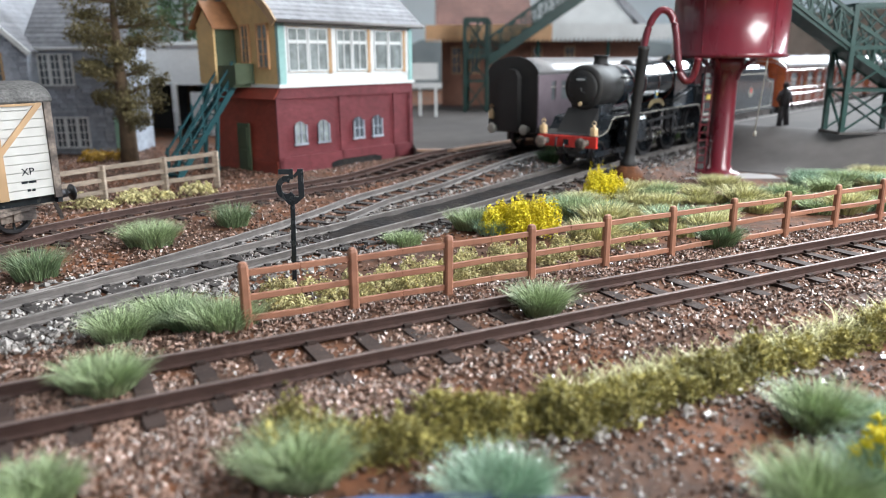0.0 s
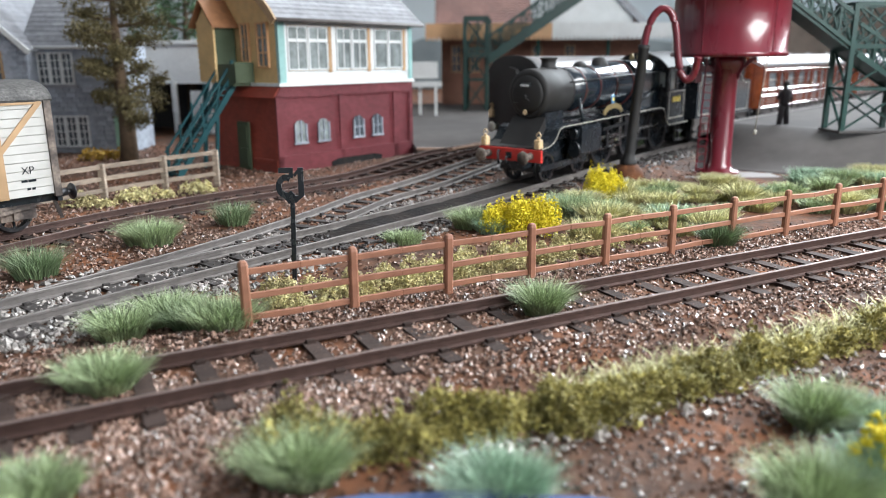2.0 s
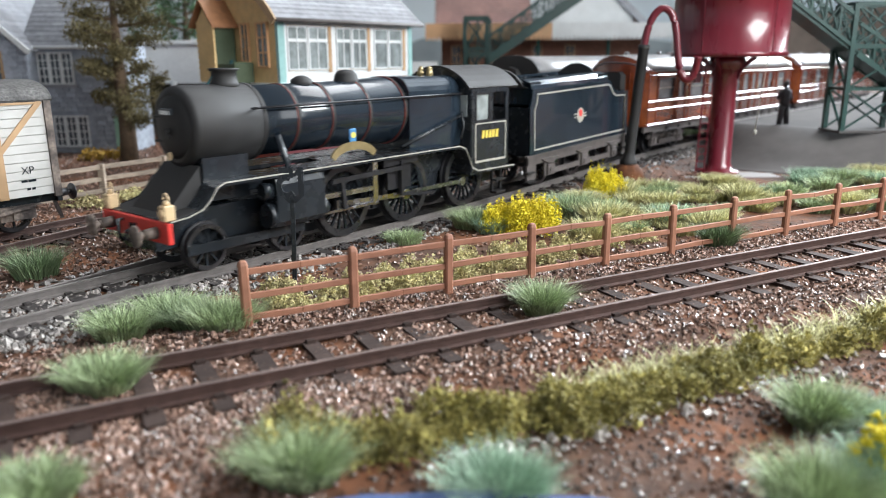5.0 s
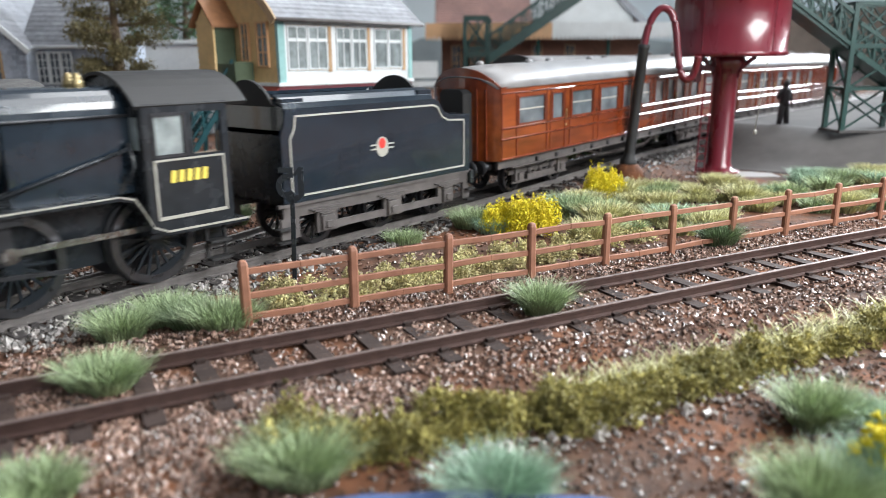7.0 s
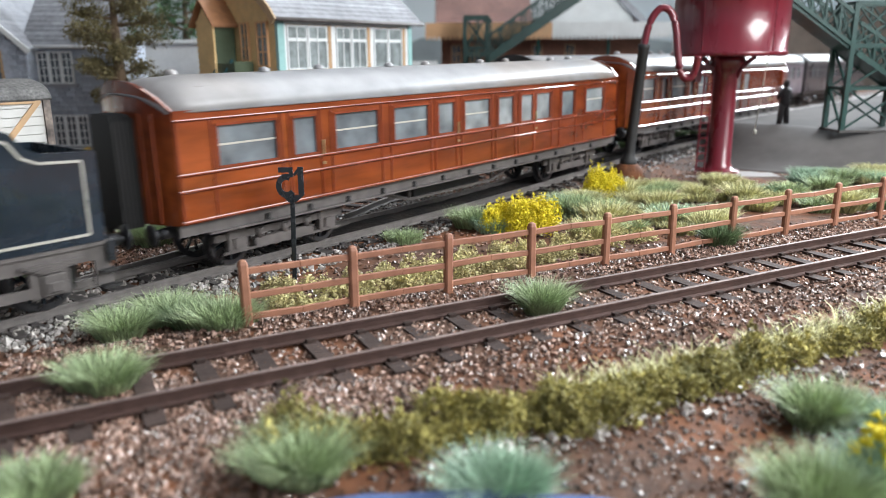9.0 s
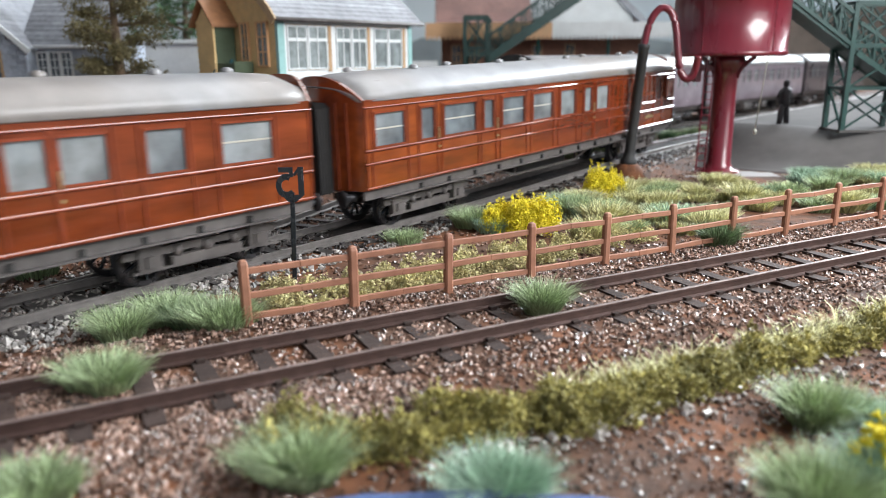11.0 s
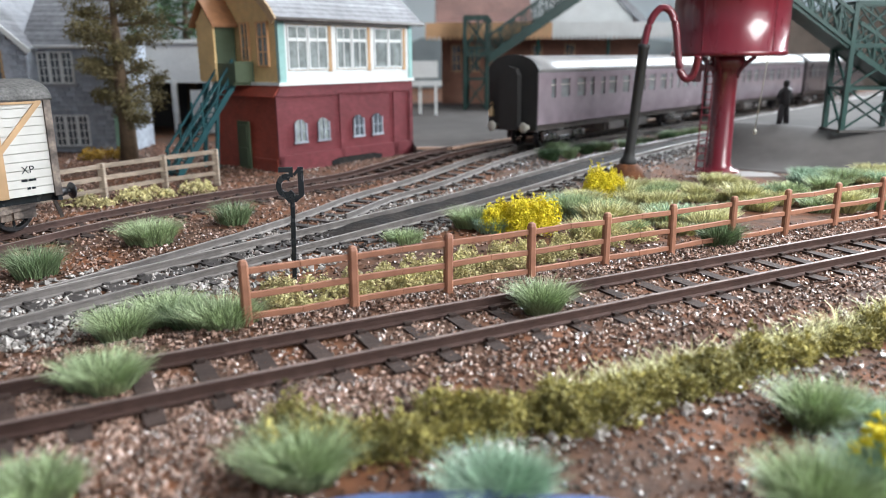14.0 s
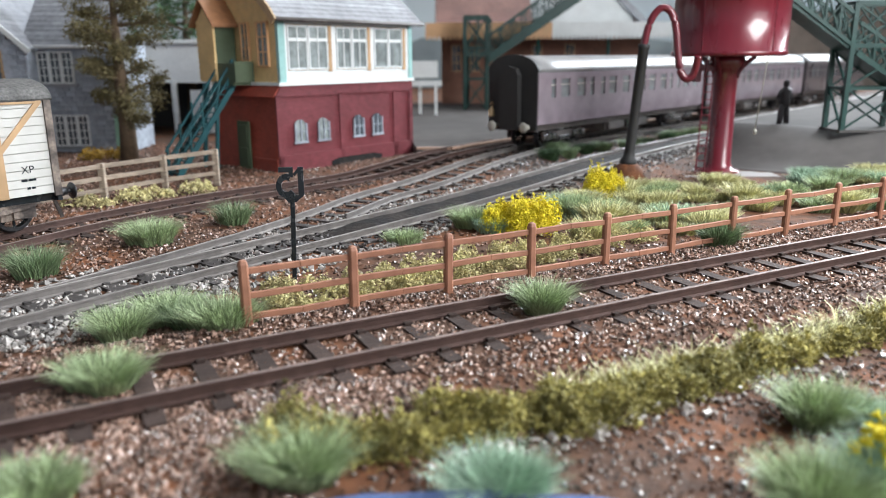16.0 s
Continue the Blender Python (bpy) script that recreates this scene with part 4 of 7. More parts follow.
def build_coach(front, windows, guard=None):
    """Teak bogie coach; windows as shares of its length from the front, ('w' wide or 'd' door light)."""
    C = thing("teak_coach", "varnished teak panelled railway coach with grey domed roof", "railway coach", group="teak coaches of the train")
    Lh, hw, zb, zg = COACH_L, 17.5, 16.0, 43.6
    zl, zh = 29.3, 39.4
    cuts = []
    for a, b, kind in windows:
        cuts.append((-a * Lh, -b * Lh, kind))
    for s in (1, -1):
        bm = B()
        y0, y1 = (hw - 0.8, hw) if s > 0 else (-hw, -hw + 0.8)
        box(bm, -Lh, 0, y0, y1, zb, zl)
        box(bm, -Lh, 0, y0, y1, zh, zg)
        x = 0.0
        for a, b, kind in cuts:
            box(bm, a, x, y0, y1, zl, zh)
            x = b
        box(bm, -Lh, x, y0, y1, zl, zh)
        side = part("coach_side", bm, M_TEAK, C, "glossy orange-brown teak side")
        for a, b, kind in cuts:
            bm = B()
            y = s * (hw - 0.6)
            box(bm, b, a, y - 0.1, y + 0.1, zl, zh)
            part("window_pane", bm, M_DARKGLASS if kind == "k" else M_WINDOW, side)
            bm = B()
            e, yo = 0.55, s * (hw + 0.12)
            for b6 in ((b - e, a + e, zl - e, zl + 0.1), (b - e, a + e, zh - 0.1, zh + e), (b - e, b + 0.15, zl, zh), (a - 0.15, a + e, zl, zh)):
                box(bm, b6[0], b6[1], yo - 0.35, yo + 0.35, b6[2], b6[3])
            part("window_frame", bm, M_TEAKDARK, side)
            if kind == "w" and abs(a - b) > 13:
                bm = B()
                box(bm, b, a, y - 0.25, y + 0.25, zl + 5.0, zl + 5.5)
                part("window_bar", bm, M_LINING, side)
        # beading: waist rails, bottom rail and uprights
        for z, h, nm in ((28.2, 0.8, "waist_beading"), (24.2, 0.8, "waist_beading"), (16.6, 0.9, "bottom_beading"), (41.3, 0.5, "top_beading")):
            bm = B()
            yo = s * (hw + 0.15)
            box(bm, -Lh, 0, yo - 0.55, yo + 0.55, z - h / 2, z + h / 2)
            part(nm, bm, M_TEAKDARK, side, bevel=0.28)
        bm = B()
        ups = sorted({-0.8, -Lh + 0.8, *[a + 1.6 for a, b, k in cuts], *[b - 1.6 for a, b, k in cuts]})
        yo = s * (hw + 0.1)
        for x in ups:
            box(bm, x - 0.3, x + 0.3, yo - 0.3, yo + 0.3, 16.6, 41.3)
        if guard:
            for i in range(guard[2]):
                x = -Lh * (guard[0] + (guard[1] - guard[0]) * i / guard[2])
                box(bm, x - 0.3, x + 0.3, yo - 0.3, yo + 0.3, 28, 41.3)
        parts("upright_beading", bm, M_TEAKDARK, side)
        bm = B()
        for a, b, k in cuts:
            if k == "d":
                cyl(bm, (b - 2.2, s * hw, 26), (b - 2.2, s * (hw + 0.9), 26), 0.45, seg=8)
                box(bm, b - 2.4, b - 2.0, s * (hw + 0.5) - 0.3, s * (hw + 0.5) + 0.3, 28.6, 32.5)
        parts("door_fitting", bm, M_BRASS, side)
        if guard:
            bm = B()
            y0, y1 = sorted((s * (hw - 0.2), s * (hw + 2.0)))
            box(bm, -Lh * 0.985, -Lh * 0.945, y0, y1, 30, 40)
            part("guard_ducket", bm, M_TEAKDARK, side, "projecting glossy look-out ducket", bevel=0.5)
            bm = B()
            y0, y1 = sorted((s * (hw + 0.02), s * (hw + 0.16)))
            box(bm, -Lh * 0.895, -Lh * 0.855, y0, y1, 20.6, 22.0)
            part("lettering_bar", bm, M_BRASS, side, "worn gold lettering, shown as a bar")
        bm = B()
        box(bm, -Lh, 0, s * 15.6 - 0.6, s * 15.6 + 0.6, 12.6, 16)
        box(bm, -Lh + 8, -8, s * 16.6 - 1.3, s * 16.6 + 1.3, 12.2, 12.7)
        part("solebar", bm, M_UNDER, C, "dusty dark solebar with step board")
        bm = B()
        for x in range(-220, -15, 16):
            box(bm, x - 0.6, x + 0.6, s * 16.5 - 0.6, s * 16.5 + 0.6, 12.8, 14.6)
        parts("solebar_bracket", bm, M_SOOT_SHADE, C)
        bm = B()
        yt = s * 11
        bar(bm, (-75, yt, 12.6), (-95, yt, 7), 0.9)
        bar(bm, (-95, yt, 7), (-146, yt, 7), 0.9)
        bar(bm, (-146, yt, 7), (-166, yt, 12.6), 0.9)
        for x in (-95, -146):
            bar(bm, (x, yt, 7), (x, yt, 12.6), 0.9)
        part("truss_rod", bm, M_UNDER, C)
    for x0, nm in ((0, "front_end"), (-Lh, "rear_end")):
        bm = B()
        sg = 1 if x0 == 0 else -1
        def bow(y):
            return x0 + sg * BOW * (1 - (y / hw) ** 2)
        cols = []
        for i in range(15):
            y = -hw + 2 * hw * i / 14
            top = zg + 7.2 * max(0.0, 1 - (abs(y) / hw) ** 2.4)
            cols.append([(bow(y), y, zb), (bow(y), y, top), (bow(y) - sg * 0.9, y, top), (bow(y) - sg * 0.9, y, zb)])
        rings(bm, cols)
        bmesh.ops.recalc_face_normals(bm, faces=bm.faces[:])
        end = part(nm, bm, M_TEAK, C)
        bm = B()
        for y in (-12, -8.2, 8.2, 12):
            box(bm, bow(y) - 0.4, bow(y) + 0.4, y - 0.3, y + 0.3, 16.5, 43)
        parts("end_beading", bm, M_TEAKDARK, end)
        bm = B()
        loops = []
        for k in range(11):
            e, x = 0.5 * (k % 2), x0 + sg * (BOW - 0.6 + 0.58 * k)
            loops.append([(x, -6 + e, 15 + e), (x, 6 - e, 15 + e), (x, 6 - e, 41.6 - e), (x, 4.6 - e, 43 - e), (x, -4.6 + e, 43 - e), (x, -6 + e, 41.6 - e)])
        rings(bm, loops)
        bmesh.ops.recalc_face_normals(bm, faces=bm.faces[:])
        part("gangway_bellows", bm, M_SOOT_SHADE, C, "black corridor bellows")
        buffers(C, x0, 13.6, sg)
    bm = B()
    n = 30
    loops = []
    for i in range(n + 1):
        x = 0.6 - (Lh + 1.2) * i / n
        d = min(0.6 - x, x + Lh + 0.6)
        k = 1.0 if d > 16 else math.sqrt(max(0.0, 1 - ((16 - d) / 16) ** 2))
        top = zg + 0.3 + (51.6 - zg) * (0.5 + 0.5 * k)
        w = hw + 0.7 - (1 - k) * 1.2
        pts = []
        for j in range(17):
            u = -1 + 2 * j / 16
            prof = (1 - abs(u) ** 2.6) ** 0.72 if abs(u) < 1 else 0
            out = BOW * (1 - u * u) * max(0.0, 1 - d / 26) * (1 if x > -Lh / 2 else -1)
            pts.append((x + out, u * w, zg - 0.4 + (top - zg) * prof))
        loops.append(pts + [(x, w - 0.5, zg - 0.7), (x, -w + 0.5, zg - 0.7)])
    rings(bm, loops, True, True, 0, True)
    bmesh.ops.recalc_face_normals(bm, faces=bm.faces[:])
    roof = part("roof", bm, M_ROOFGREY, C, "weathered grey domed roof")
    for s in (1, -1):
        bm = B()
        tube(bm, [(-1 - (Lh - 2) * i / 24, s * (12.6 - 6 * (abs(i - 12) > 11)), 48.5 + 0.2 * (abs(i - 12) < 12)) for i in range(25)], 0.28, 6)
        part("rain_strip", bm, M_ROOFGREY, roof)
    for i in range(9):
        bm = B()
        x = -Lh * (i + 0.5) / 9
        lathe(bm, [(1.7, 50.4), (1.7, 52.2), (0.9, 52.8), (0.2, 52.9)], 12, "Z", (x, 3.2 if i % 2 else -3.2, 0))
        bmesh.ops.recalc_face_normals(bm, faces=bm.faces[:])
        part("roof_ventilator", bm, M_ROOFGREY, roof)
    bm = B()
    box(bm, -Lh + 1, -1, -14.8, 14.8, 14.5, 16.2)
    box(bm, -140, -100, -9, 9, 6.5, 14)
    part("floor_pan", bm, M_SOOT_SHADE, C)
    for xc in (-36, -Lh + 36):
        bm = B()
        for s in (1, -1):
            box(bm, xc - 24, xc + 24, s * 12.4 - 0.6, s * 12.4 + 0.6, 8.2, 10.2)
            box(bm, xc - 11, xc + 11, s * 13 - 0.9, s * 13 + 0.9, 4.8, 7.2)
            box(bm, xc - 22, xc + 22, s * 13.2 - 0.5, s * 13.2 + 0.5, 4.2, 4.9)
            for d in (-17, 17):
                box(bm, xc + d - 3.2, xc + d + 3.2, s * 12.9 - 1.0, s * 12.9 + 1.0, 4.5, 11)
                box(bm, xc + d - 1.6, xc + d + 1.6, s * 14 - 0.7, s * 14 + 0.7, 5.6, 8.6)
            for d in (-9, 0, 9):
                cyl(bm, (xc + d, s * 13, 7), (xc + d, s * 13, 10), 1.2, seg=8)
        box(bm, xc - 3, xc + 3, -12, 12, 7, 11)
        part("bogie_frame", bm, M_UNDER, C, "dusty grey bogie frame")
        for d in (-17, 17):
            WHEELS.append((wheelset(C, xc + d, 7.0, 10), 7.0))
    return C


loco, loco_rods = build_loco()
tender = build_tender()
LIFT = [(0, 0), (14, 0), (17, 2.0), (22, 3.4), (28, 4.5), (52, 4.8)]
reshape(loco, lambda x, y, z: (x * KX, y, z + (rise(z, LIFT) - z) * min(1, max(0, (-4 - x) / 10))))
reshape(tender, lambda x, y, z: (x, y, rise(z, [(0, 0), (14, 0), (17, 0.6), (40, 4.3), (52, 4.6)])))
W1 = [(.052, .133, "w"), (.158, .194, "d"), (.225, .303, "w"), (.334, .406, "w"), (.429, .466, "d"), (.492, .558, "w"), (.582, .625, "w"),
      (.648, .684, "d"), (.695, .742, "w"), (.781, .826, "w"), (.87, .94, "w")]
W2 = [(.02, .079, "w"), (.114, .143, "d"), (.166, .244, "w"), (.265, .291, "d"), (.316, .380, "w"), (.407, .469, "w"), (.498, .55, "w"),
      (.585, .612, "d"), (.632, .68, "w"), (.90, .93, "k")]
coach_a = build_coach(0, W1)
coach_b = build_coach(0, W2, guard=(.70, 1.0, 14))
for coach in (coach_a, coach_b):
    reshape(coach, lambda x, y, z: (x, y, rise(z, [(0, 0), (16, 0), (44, 2.1), (53, 2.7)])))


# way of the train: arc length of the running line against time
MAIN_S = [0.0]
for (xa, ya), (xb, yb) in zip(MAIN, MAIN[1:]):
    MAIN_S.append(MAIN_S[-1] + math.hypot(xb - xa, yb - ya))


def on_main(s):
    """Point of the running line at arc length s; it goes on straight past its ends."""
    if s <= 0:
        i, k = 0, s / MAIN_S[1]
    else:
        i = min(int(np.searchsorted(MAIN_S, s)) - 1, len(MAIN) - 2)
        i = max(i, 0)
        k = (s - MAIN_S[i]) / (MAIN_S[i + 1] - MAIN_S[i])
    return Vector((MAIN[i][0] + (MAIN[i + 1][0] - MAIN[i][0]) * k, MAIN[i][1] + (MAIN[i + 1][1] - MAIN[i][1]) * k))


# ---- buildings and station ----
def window(bm_parent, name, origin, ux, uz, w, h, cols, rows, frame_m, pane_m, depth=1.0, bar_w=0.5, label=""):
    """A glazed window in the plane of ux and up, proud of the wall: frame, bars and pane as parts."""
    ux, up = Vector(ux).normalized(), Vector((0, 0, 1))
    n = ux.cross(up)
    m = Matrix.Translation(origin) @ Matrix((ux, n, up)).transposed().to_4x4()
    fr = B()
    e = 0.9
    for b4 in ((0, w, 0, e), (0, w, h - e, h), (0, e, e, h - e), (w - e, w, e, h - e)):
        box(fr, b4[0], b4[1], -0.3, depth, b4[2], b4[3], m)
    for i in range(1, cols):
        x = w * i / cols
        box(fr, x - bar_w / 2, x + bar_w / 2, -0.1, depth * 0.7, e, h - e, m)
    for j in range(1, rows):
        z = h * j / rows
        box(fr, e, w - e, -0.1, depth * 0.65, z - bar_w / 2, z + bar_w / 2, m)
    f = part(name, fr, frame_m, bm_parent, label)
    pb = B()
    box(pb, e * 0.5, w - e * 0.5, 0.0, 0.22, e * 0.5, h - e * 0.5, m)
    part("pane", pb, pane_m, f)
    return f


def signal_box():
    H = thing("signal_box", "signal box with maroon brick base and cream boarded cabin", "signal box", -90.7, 408, GROUND, 50)
    LN, DP, ZR, ZE = 110.0, 60.0, 47.0, 83.5
    # local: x along the track front, y into the building
    bm = B()
    box(bm, 0, LN, DP - 1.6, DP, -1.5, ZR)
    box(bm, LN - 1.6, LN, 1.6, DP - 1.6, -1.5, ZR)
    parts("rear_wall", bm, M_MAROON, H)
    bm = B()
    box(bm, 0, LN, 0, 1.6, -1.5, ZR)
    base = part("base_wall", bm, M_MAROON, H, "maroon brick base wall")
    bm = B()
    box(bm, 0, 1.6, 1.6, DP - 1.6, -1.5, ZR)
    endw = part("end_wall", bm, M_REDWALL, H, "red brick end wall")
    bm = B()
    for x0, x1 in ((0, 3.2), (46, 50), (92, 96), (LN - 3.2, LN)):
        box(bm, x0, x1, -0.9, 0, -1, ZR - 5)
    box(bm, 0, LN, -0.9, 0, ZR - 6, ZR)
    box(bm, 0, LN, -0.9, 0, -1, 9)
    parts("pilaster", bm, M_MAROON, base)
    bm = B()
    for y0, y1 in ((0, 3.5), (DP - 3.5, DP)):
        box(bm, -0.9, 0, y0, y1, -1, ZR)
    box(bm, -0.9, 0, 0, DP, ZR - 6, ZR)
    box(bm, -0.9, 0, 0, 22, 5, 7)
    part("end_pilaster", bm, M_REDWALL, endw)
    for x in (12, 29, 57, 73):
        bm = B()
        prism(bm, [(x, 16), (x + 8, 16), (x + 8, 25.5), (x + 6.5, 27.5), (x + 4, 28.2), (x + 1.5, 27.5), (x, 25.5)], -0.7, -0.1, "Y")
        bmesh.ops.recalc_face_normals(bm, faces=bm.faces[:])
        w = part("arched_window", bm, M_PANE if x < 40 else M_DARKGLASS, base, "small arched window with pale bars")
        bm = B()
        for b4 in ((x - 0.4, x + 0.5, 16, 26), (x + 7.5, x + 8.4, 16, 26), (x + 3.7, x + 4.3, 16, 28), (x, x + 8, 21.2, 21.8), (x - 1, x + 9, 14.8, 16)):
            box(bm, b4[0], b4[1], -1.5, -0.6, b4[2], b4[3])
        part("glazing_bar", bm, M_STONEBLUE, w)
    # no hole is cut: a black plate paints the slot's shade
    bm = B()
    prism(bm, [(38, -1), (80, -1), (80, 2.6), (74, 4), (44, 4), (38, 2.6)], -1.15, -0.95, "Y")
    bmesh.ops.recalc_face_normals(bm, faces=bm.faces[:])
    part("rodding_opening", bm, M_ASH_SLOTSHADE, base, "flat black plate painting the shaded opening for the point rods")
    bm = B()
    box(bm, -1.3, -0.2, 24, 35, 0, 27)
    box(bm, -1.8, -1.2, 25.5, 33.5, 2, 12)
    box(bm, -1.8, -1.2, 25.5, 33.5, 14, 25)
    part("door", bm, M_GREENDOOR, H, "dark green panelled door")
    # cabin floor band
    bm = B()
    box(bm, -1.6, LN + 1.6, -1.6, DP + 1.6, ZR, ZR + 1.8)
    part("floor_band", bm, M_WHITE, H)
    # cabin end wall of overlapping boards
    bm = B()
    n = 18
    for i in range(n):
        z0, z1 = ZR + 1.8 + (ZE - ZR - 1.8) * i / n, ZR + 1.8 + (ZE - ZR - 1.8) * (i + 1) / n
        rings(bm, [[(1.2, 1.6, z0), (0.0, 1.6, z0), (0.7, 1.6, z1), (1.2, 1.6, z1)], [(1.2, DP - 1.6, z0), (0.0, DP - 1.6, z0), (0.7, DP - 1.6, z1), (1.2, DP - 1.6, z1)]])
    for i in range(12):
        z0, z1 = ZE + 22 * i / 12, ZE + 22 * (i + 1) / 12
        y0 = (DP / 2) * (1 - (1 - i / 12) ** 0.62) + 0.5
        rings(bm, [[(1.2, y0, z0), (0.0, y0, z0), (0.7, y0, z1), (1.2, y0, z1)], [(1.2, DP - y0, z0), (0.0, DP - y0, z0), (0.7, DP - y0, z1), (1.2, DP - y0, z1)]])
    bmesh.ops.recalc_face_normals(bm, faces=bm.faces[:])
    parts("weather_board", bm, M_CREAM, H)
    bm = B()
    box(bm, 1.25, 1.6, 1.6, DP - 1.6, ZR + 1.8, ZE)
    cab = part("boarded_end", bm, M_CREAM, H, "cream-yellow clapboard cabin end")
    bm = B()
    box(bm, LN - 1.4, LN, 1.6, DP - 1.6, ZR + 1.8, ZE)
    box(bm, 2, LN - 2, DP - 1.6, DP, ZR + 1.8, ZE)
    part("cabin_wall", bm, M_CREAM, H)
    # glazed front: sill, posts, sashes
    bm = B()
    box(bm, 0, LN, 0, 1.4, ZR + 1.8, ZR + 8)
    box(bm, 0, LN, 0, 1.4, ZE - 4, ZE)
    for x0, x1 in ((4.5, 6.2), (39.5, 43), (71.5, 75), (103.5, LN)):
        box(bm, x0, x1, -0.4, 1.4, ZR + 8, ZE - 4)
    fr = part("glazed_front", bm, M_WHITE, H, "white painted glazed cabin front")
    bm = B()
    box(bm, 0, 4.6, -0.6, 1.6, ZR + 1.8, ZE)
    box(bm, LN - 3, LN + 0.4, -0.8, 1.2, ZR + 1.8, ZE)
    parts("corner_post", bm, M_AQUA, H, "pale turquoise corner post")
    bm = B()
    for x in (36.8, 69.2, 101.5):
        box(bm, x, x + 2.6, -0.7, 0.9, ZR + 7, ZE - 4)
    parts("timber_post", bm, M_VANTIMBER, H)
    for x0, x1, lights in ((6.2, 36.8, 2), (43, 69.2, 2), (75, 101.5, 1)):
        for k in range(2):
            a, w = x0 + (x1 - x0) * k / 2 + 0.4, (x1 - x0) / 2 - 0.6
            h = ZE - ZR - 12.8
            window(fr, "sash", (a, 0.2, ZR + 8.4), (1, 0, 0), None, w, h * 0.68, lights, 1, M_WHITE, M_PANE, depth=0.8, bar_w=0.6)
            window(fr, "top_light", (a, 0.2, ZR + 8.4 + h * 0.68), (1, 0, 0), None, w, h * 0.32, lights, 1, M_WHITE, M_PANE, depth=0.8, bar_w=0.6)
    # end windows, porch and door
    window(cab, "end_window", (0.1, 17.5, ZR + 10), (0, -1, 0), None, 10, 24, 2, 3, M_CANOPYTAN, M_PANE, depth=1.2, bar_w=0.7)
    window(cab, "end_window", (0.1, 32.5, ZR + 13), (0, -1, 0), None, 8, 21, 2, 3, M_CANOPYTAN, M_PANE, depth=1.2, bar_w=0.7)
    bm = B()
    box(bm, -14, -13, 38, 54, ZR + 2, ZE - 2)
    box(bm, -14, 0, 53, 54, ZR + 2, ZE - 2)
    prism(bm, [(38, ZE - 2), (46, ZE + 7), (54, ZE - 2)], -14, -13, "X")
    porch = part("porch", bm, M_CREAM, H, "boarded entrance porch")
    bm = B()
    for i in range(11):
        z = ZR + 3 + i * 3.0
        box(bm, -14.5, -13.9, 38, 54, z, z + 1.9)
    parts("porch_board", bm, M_CREAM, porch)
    bm = B()
    rings(bm, [[(-17, 34.5, ZE - 5), (1, 34.5, ZE - 5), (1, 34.5, ZE - 3.6), (-17, 34.5, ZE - 3.6)], [(-17, 46, ZE + 9), (1, 46, ZE + 9), (1, 46, ZE + 10.4), (-17, 46, ZE + 10.4)],
               [(-17, 57.5, ZE - 5), (1, 57.5, ZE - 5), (1, 57.5, ZE - 3.6), (-17, 57.5, ZE - 3.6)]])
    bmesh.ops.recalc_face_normals(bm, faces=bm.faces[:])
    part("porch_roof", bm, mat("brown_porch_tiles", (0.36, 0.17, 0.08), 0.6, var=0.3, scale=300), H, "brown pitched porch roof")
    bm = B()
    box(bm, -13, -0.5, 37.6, 38.6, ZR + 2, ZE - 4)
    part("porch_door", bm, M_GREENDOOR, H, "dark green porch door")
    bm = B()
    box(bm, -13, -0.4, 24, 38, ZR + 0.2, ZR + 1.8)
    box(bm, -13, -12.2, 22, 38, ZR + 1.8, ZR + 12)
    box(bm, -13, -0.4, 22, 23, ZR + 1.8, ZR + 13)
    part("landing", bm, M_GREENDOOR, H, "dark green landing with boarded guard")
    # main roof: two slate slopes with courses
    bm = B()
    ov, rise = 5.0, 27.0
    for sgn in (0, 1):
        for i in range(11):
            y0, y1 = -ov + (DP / 2 + ov) * i / 11, -ov + (DP / 2 + ov) * (i + 1) / 11
            z0, z1 = ZE - 1.5 + (rise + 1.5) * i / 11, ZE - 1.5 + (rise + 1.5) * (i + 1) / 11
            if sgn:
                y0, y1 = DP - y0, DP - y1
            rings(bm, [[(-5, y0, z0), (-5, y0, z0 + 1.1), (-5, y1, z1 + 0.6), (-5, y1, z1)], [(LN + 6, y0, z0), (LN + 6, y0, z0 + 1.1), (LN + 6, y1, z1 + 0.6), (LN + 6, y1, z1)]])
    bmesh.ops.recalc_face_normals(bm, faces=bm.faces[:])
    parts("slate_course", bm, M_SLATE, H)
    bm = B()
    for y0, y1 in ((-ov, DP / 2), (DP + ov, DP / 2)):
        pts = [(y0 + (y1 - y0) * k, ZE - 3 + (rise + 2) * k ** 0.8) for k in [i / 8 for i in range(9)]]
        for (a, za), (c, zc) in zip(pts, pts[1:]):
            bar(bm, (-5.6, a, za), (-5.6, c, zc), 1.2, 4.5)
    part("barge_board", bm, M_VANTIMBER, H, "curved timber barge board")
    bm = B()
    tube(bm, [(-5, -5.6, ZE - 1.8), (LN + 6, -5.6, ZE - 1.8)], 1.1, 8)
    part("gutter", bm, M_UNDER, H)
    # outside stair
    bm = B()
    for yy in (29, 39):
        bar(bm, (-9, yy, ZR + 1), (-45, yy, -1), 1.2, 3.0)
        bar(bm, (-9, yy, ZR + 14), (-45, yy, 13), 1.0, 1.0)
        bar(bm, (-9, yy, ZR + 8), (-45, yy, 7), 0.8, 0.8)
        for k in range(5):
            x, z = -10 - 8.4 * k, ZR * (1 - k / 4.2)
            bar(bm, (x, yy, z - 1), (x, yy, z + 14), 1.0)
    st = part("stair_flight", bm, M_TEAL, H, "teal painted outside stair with handrails")
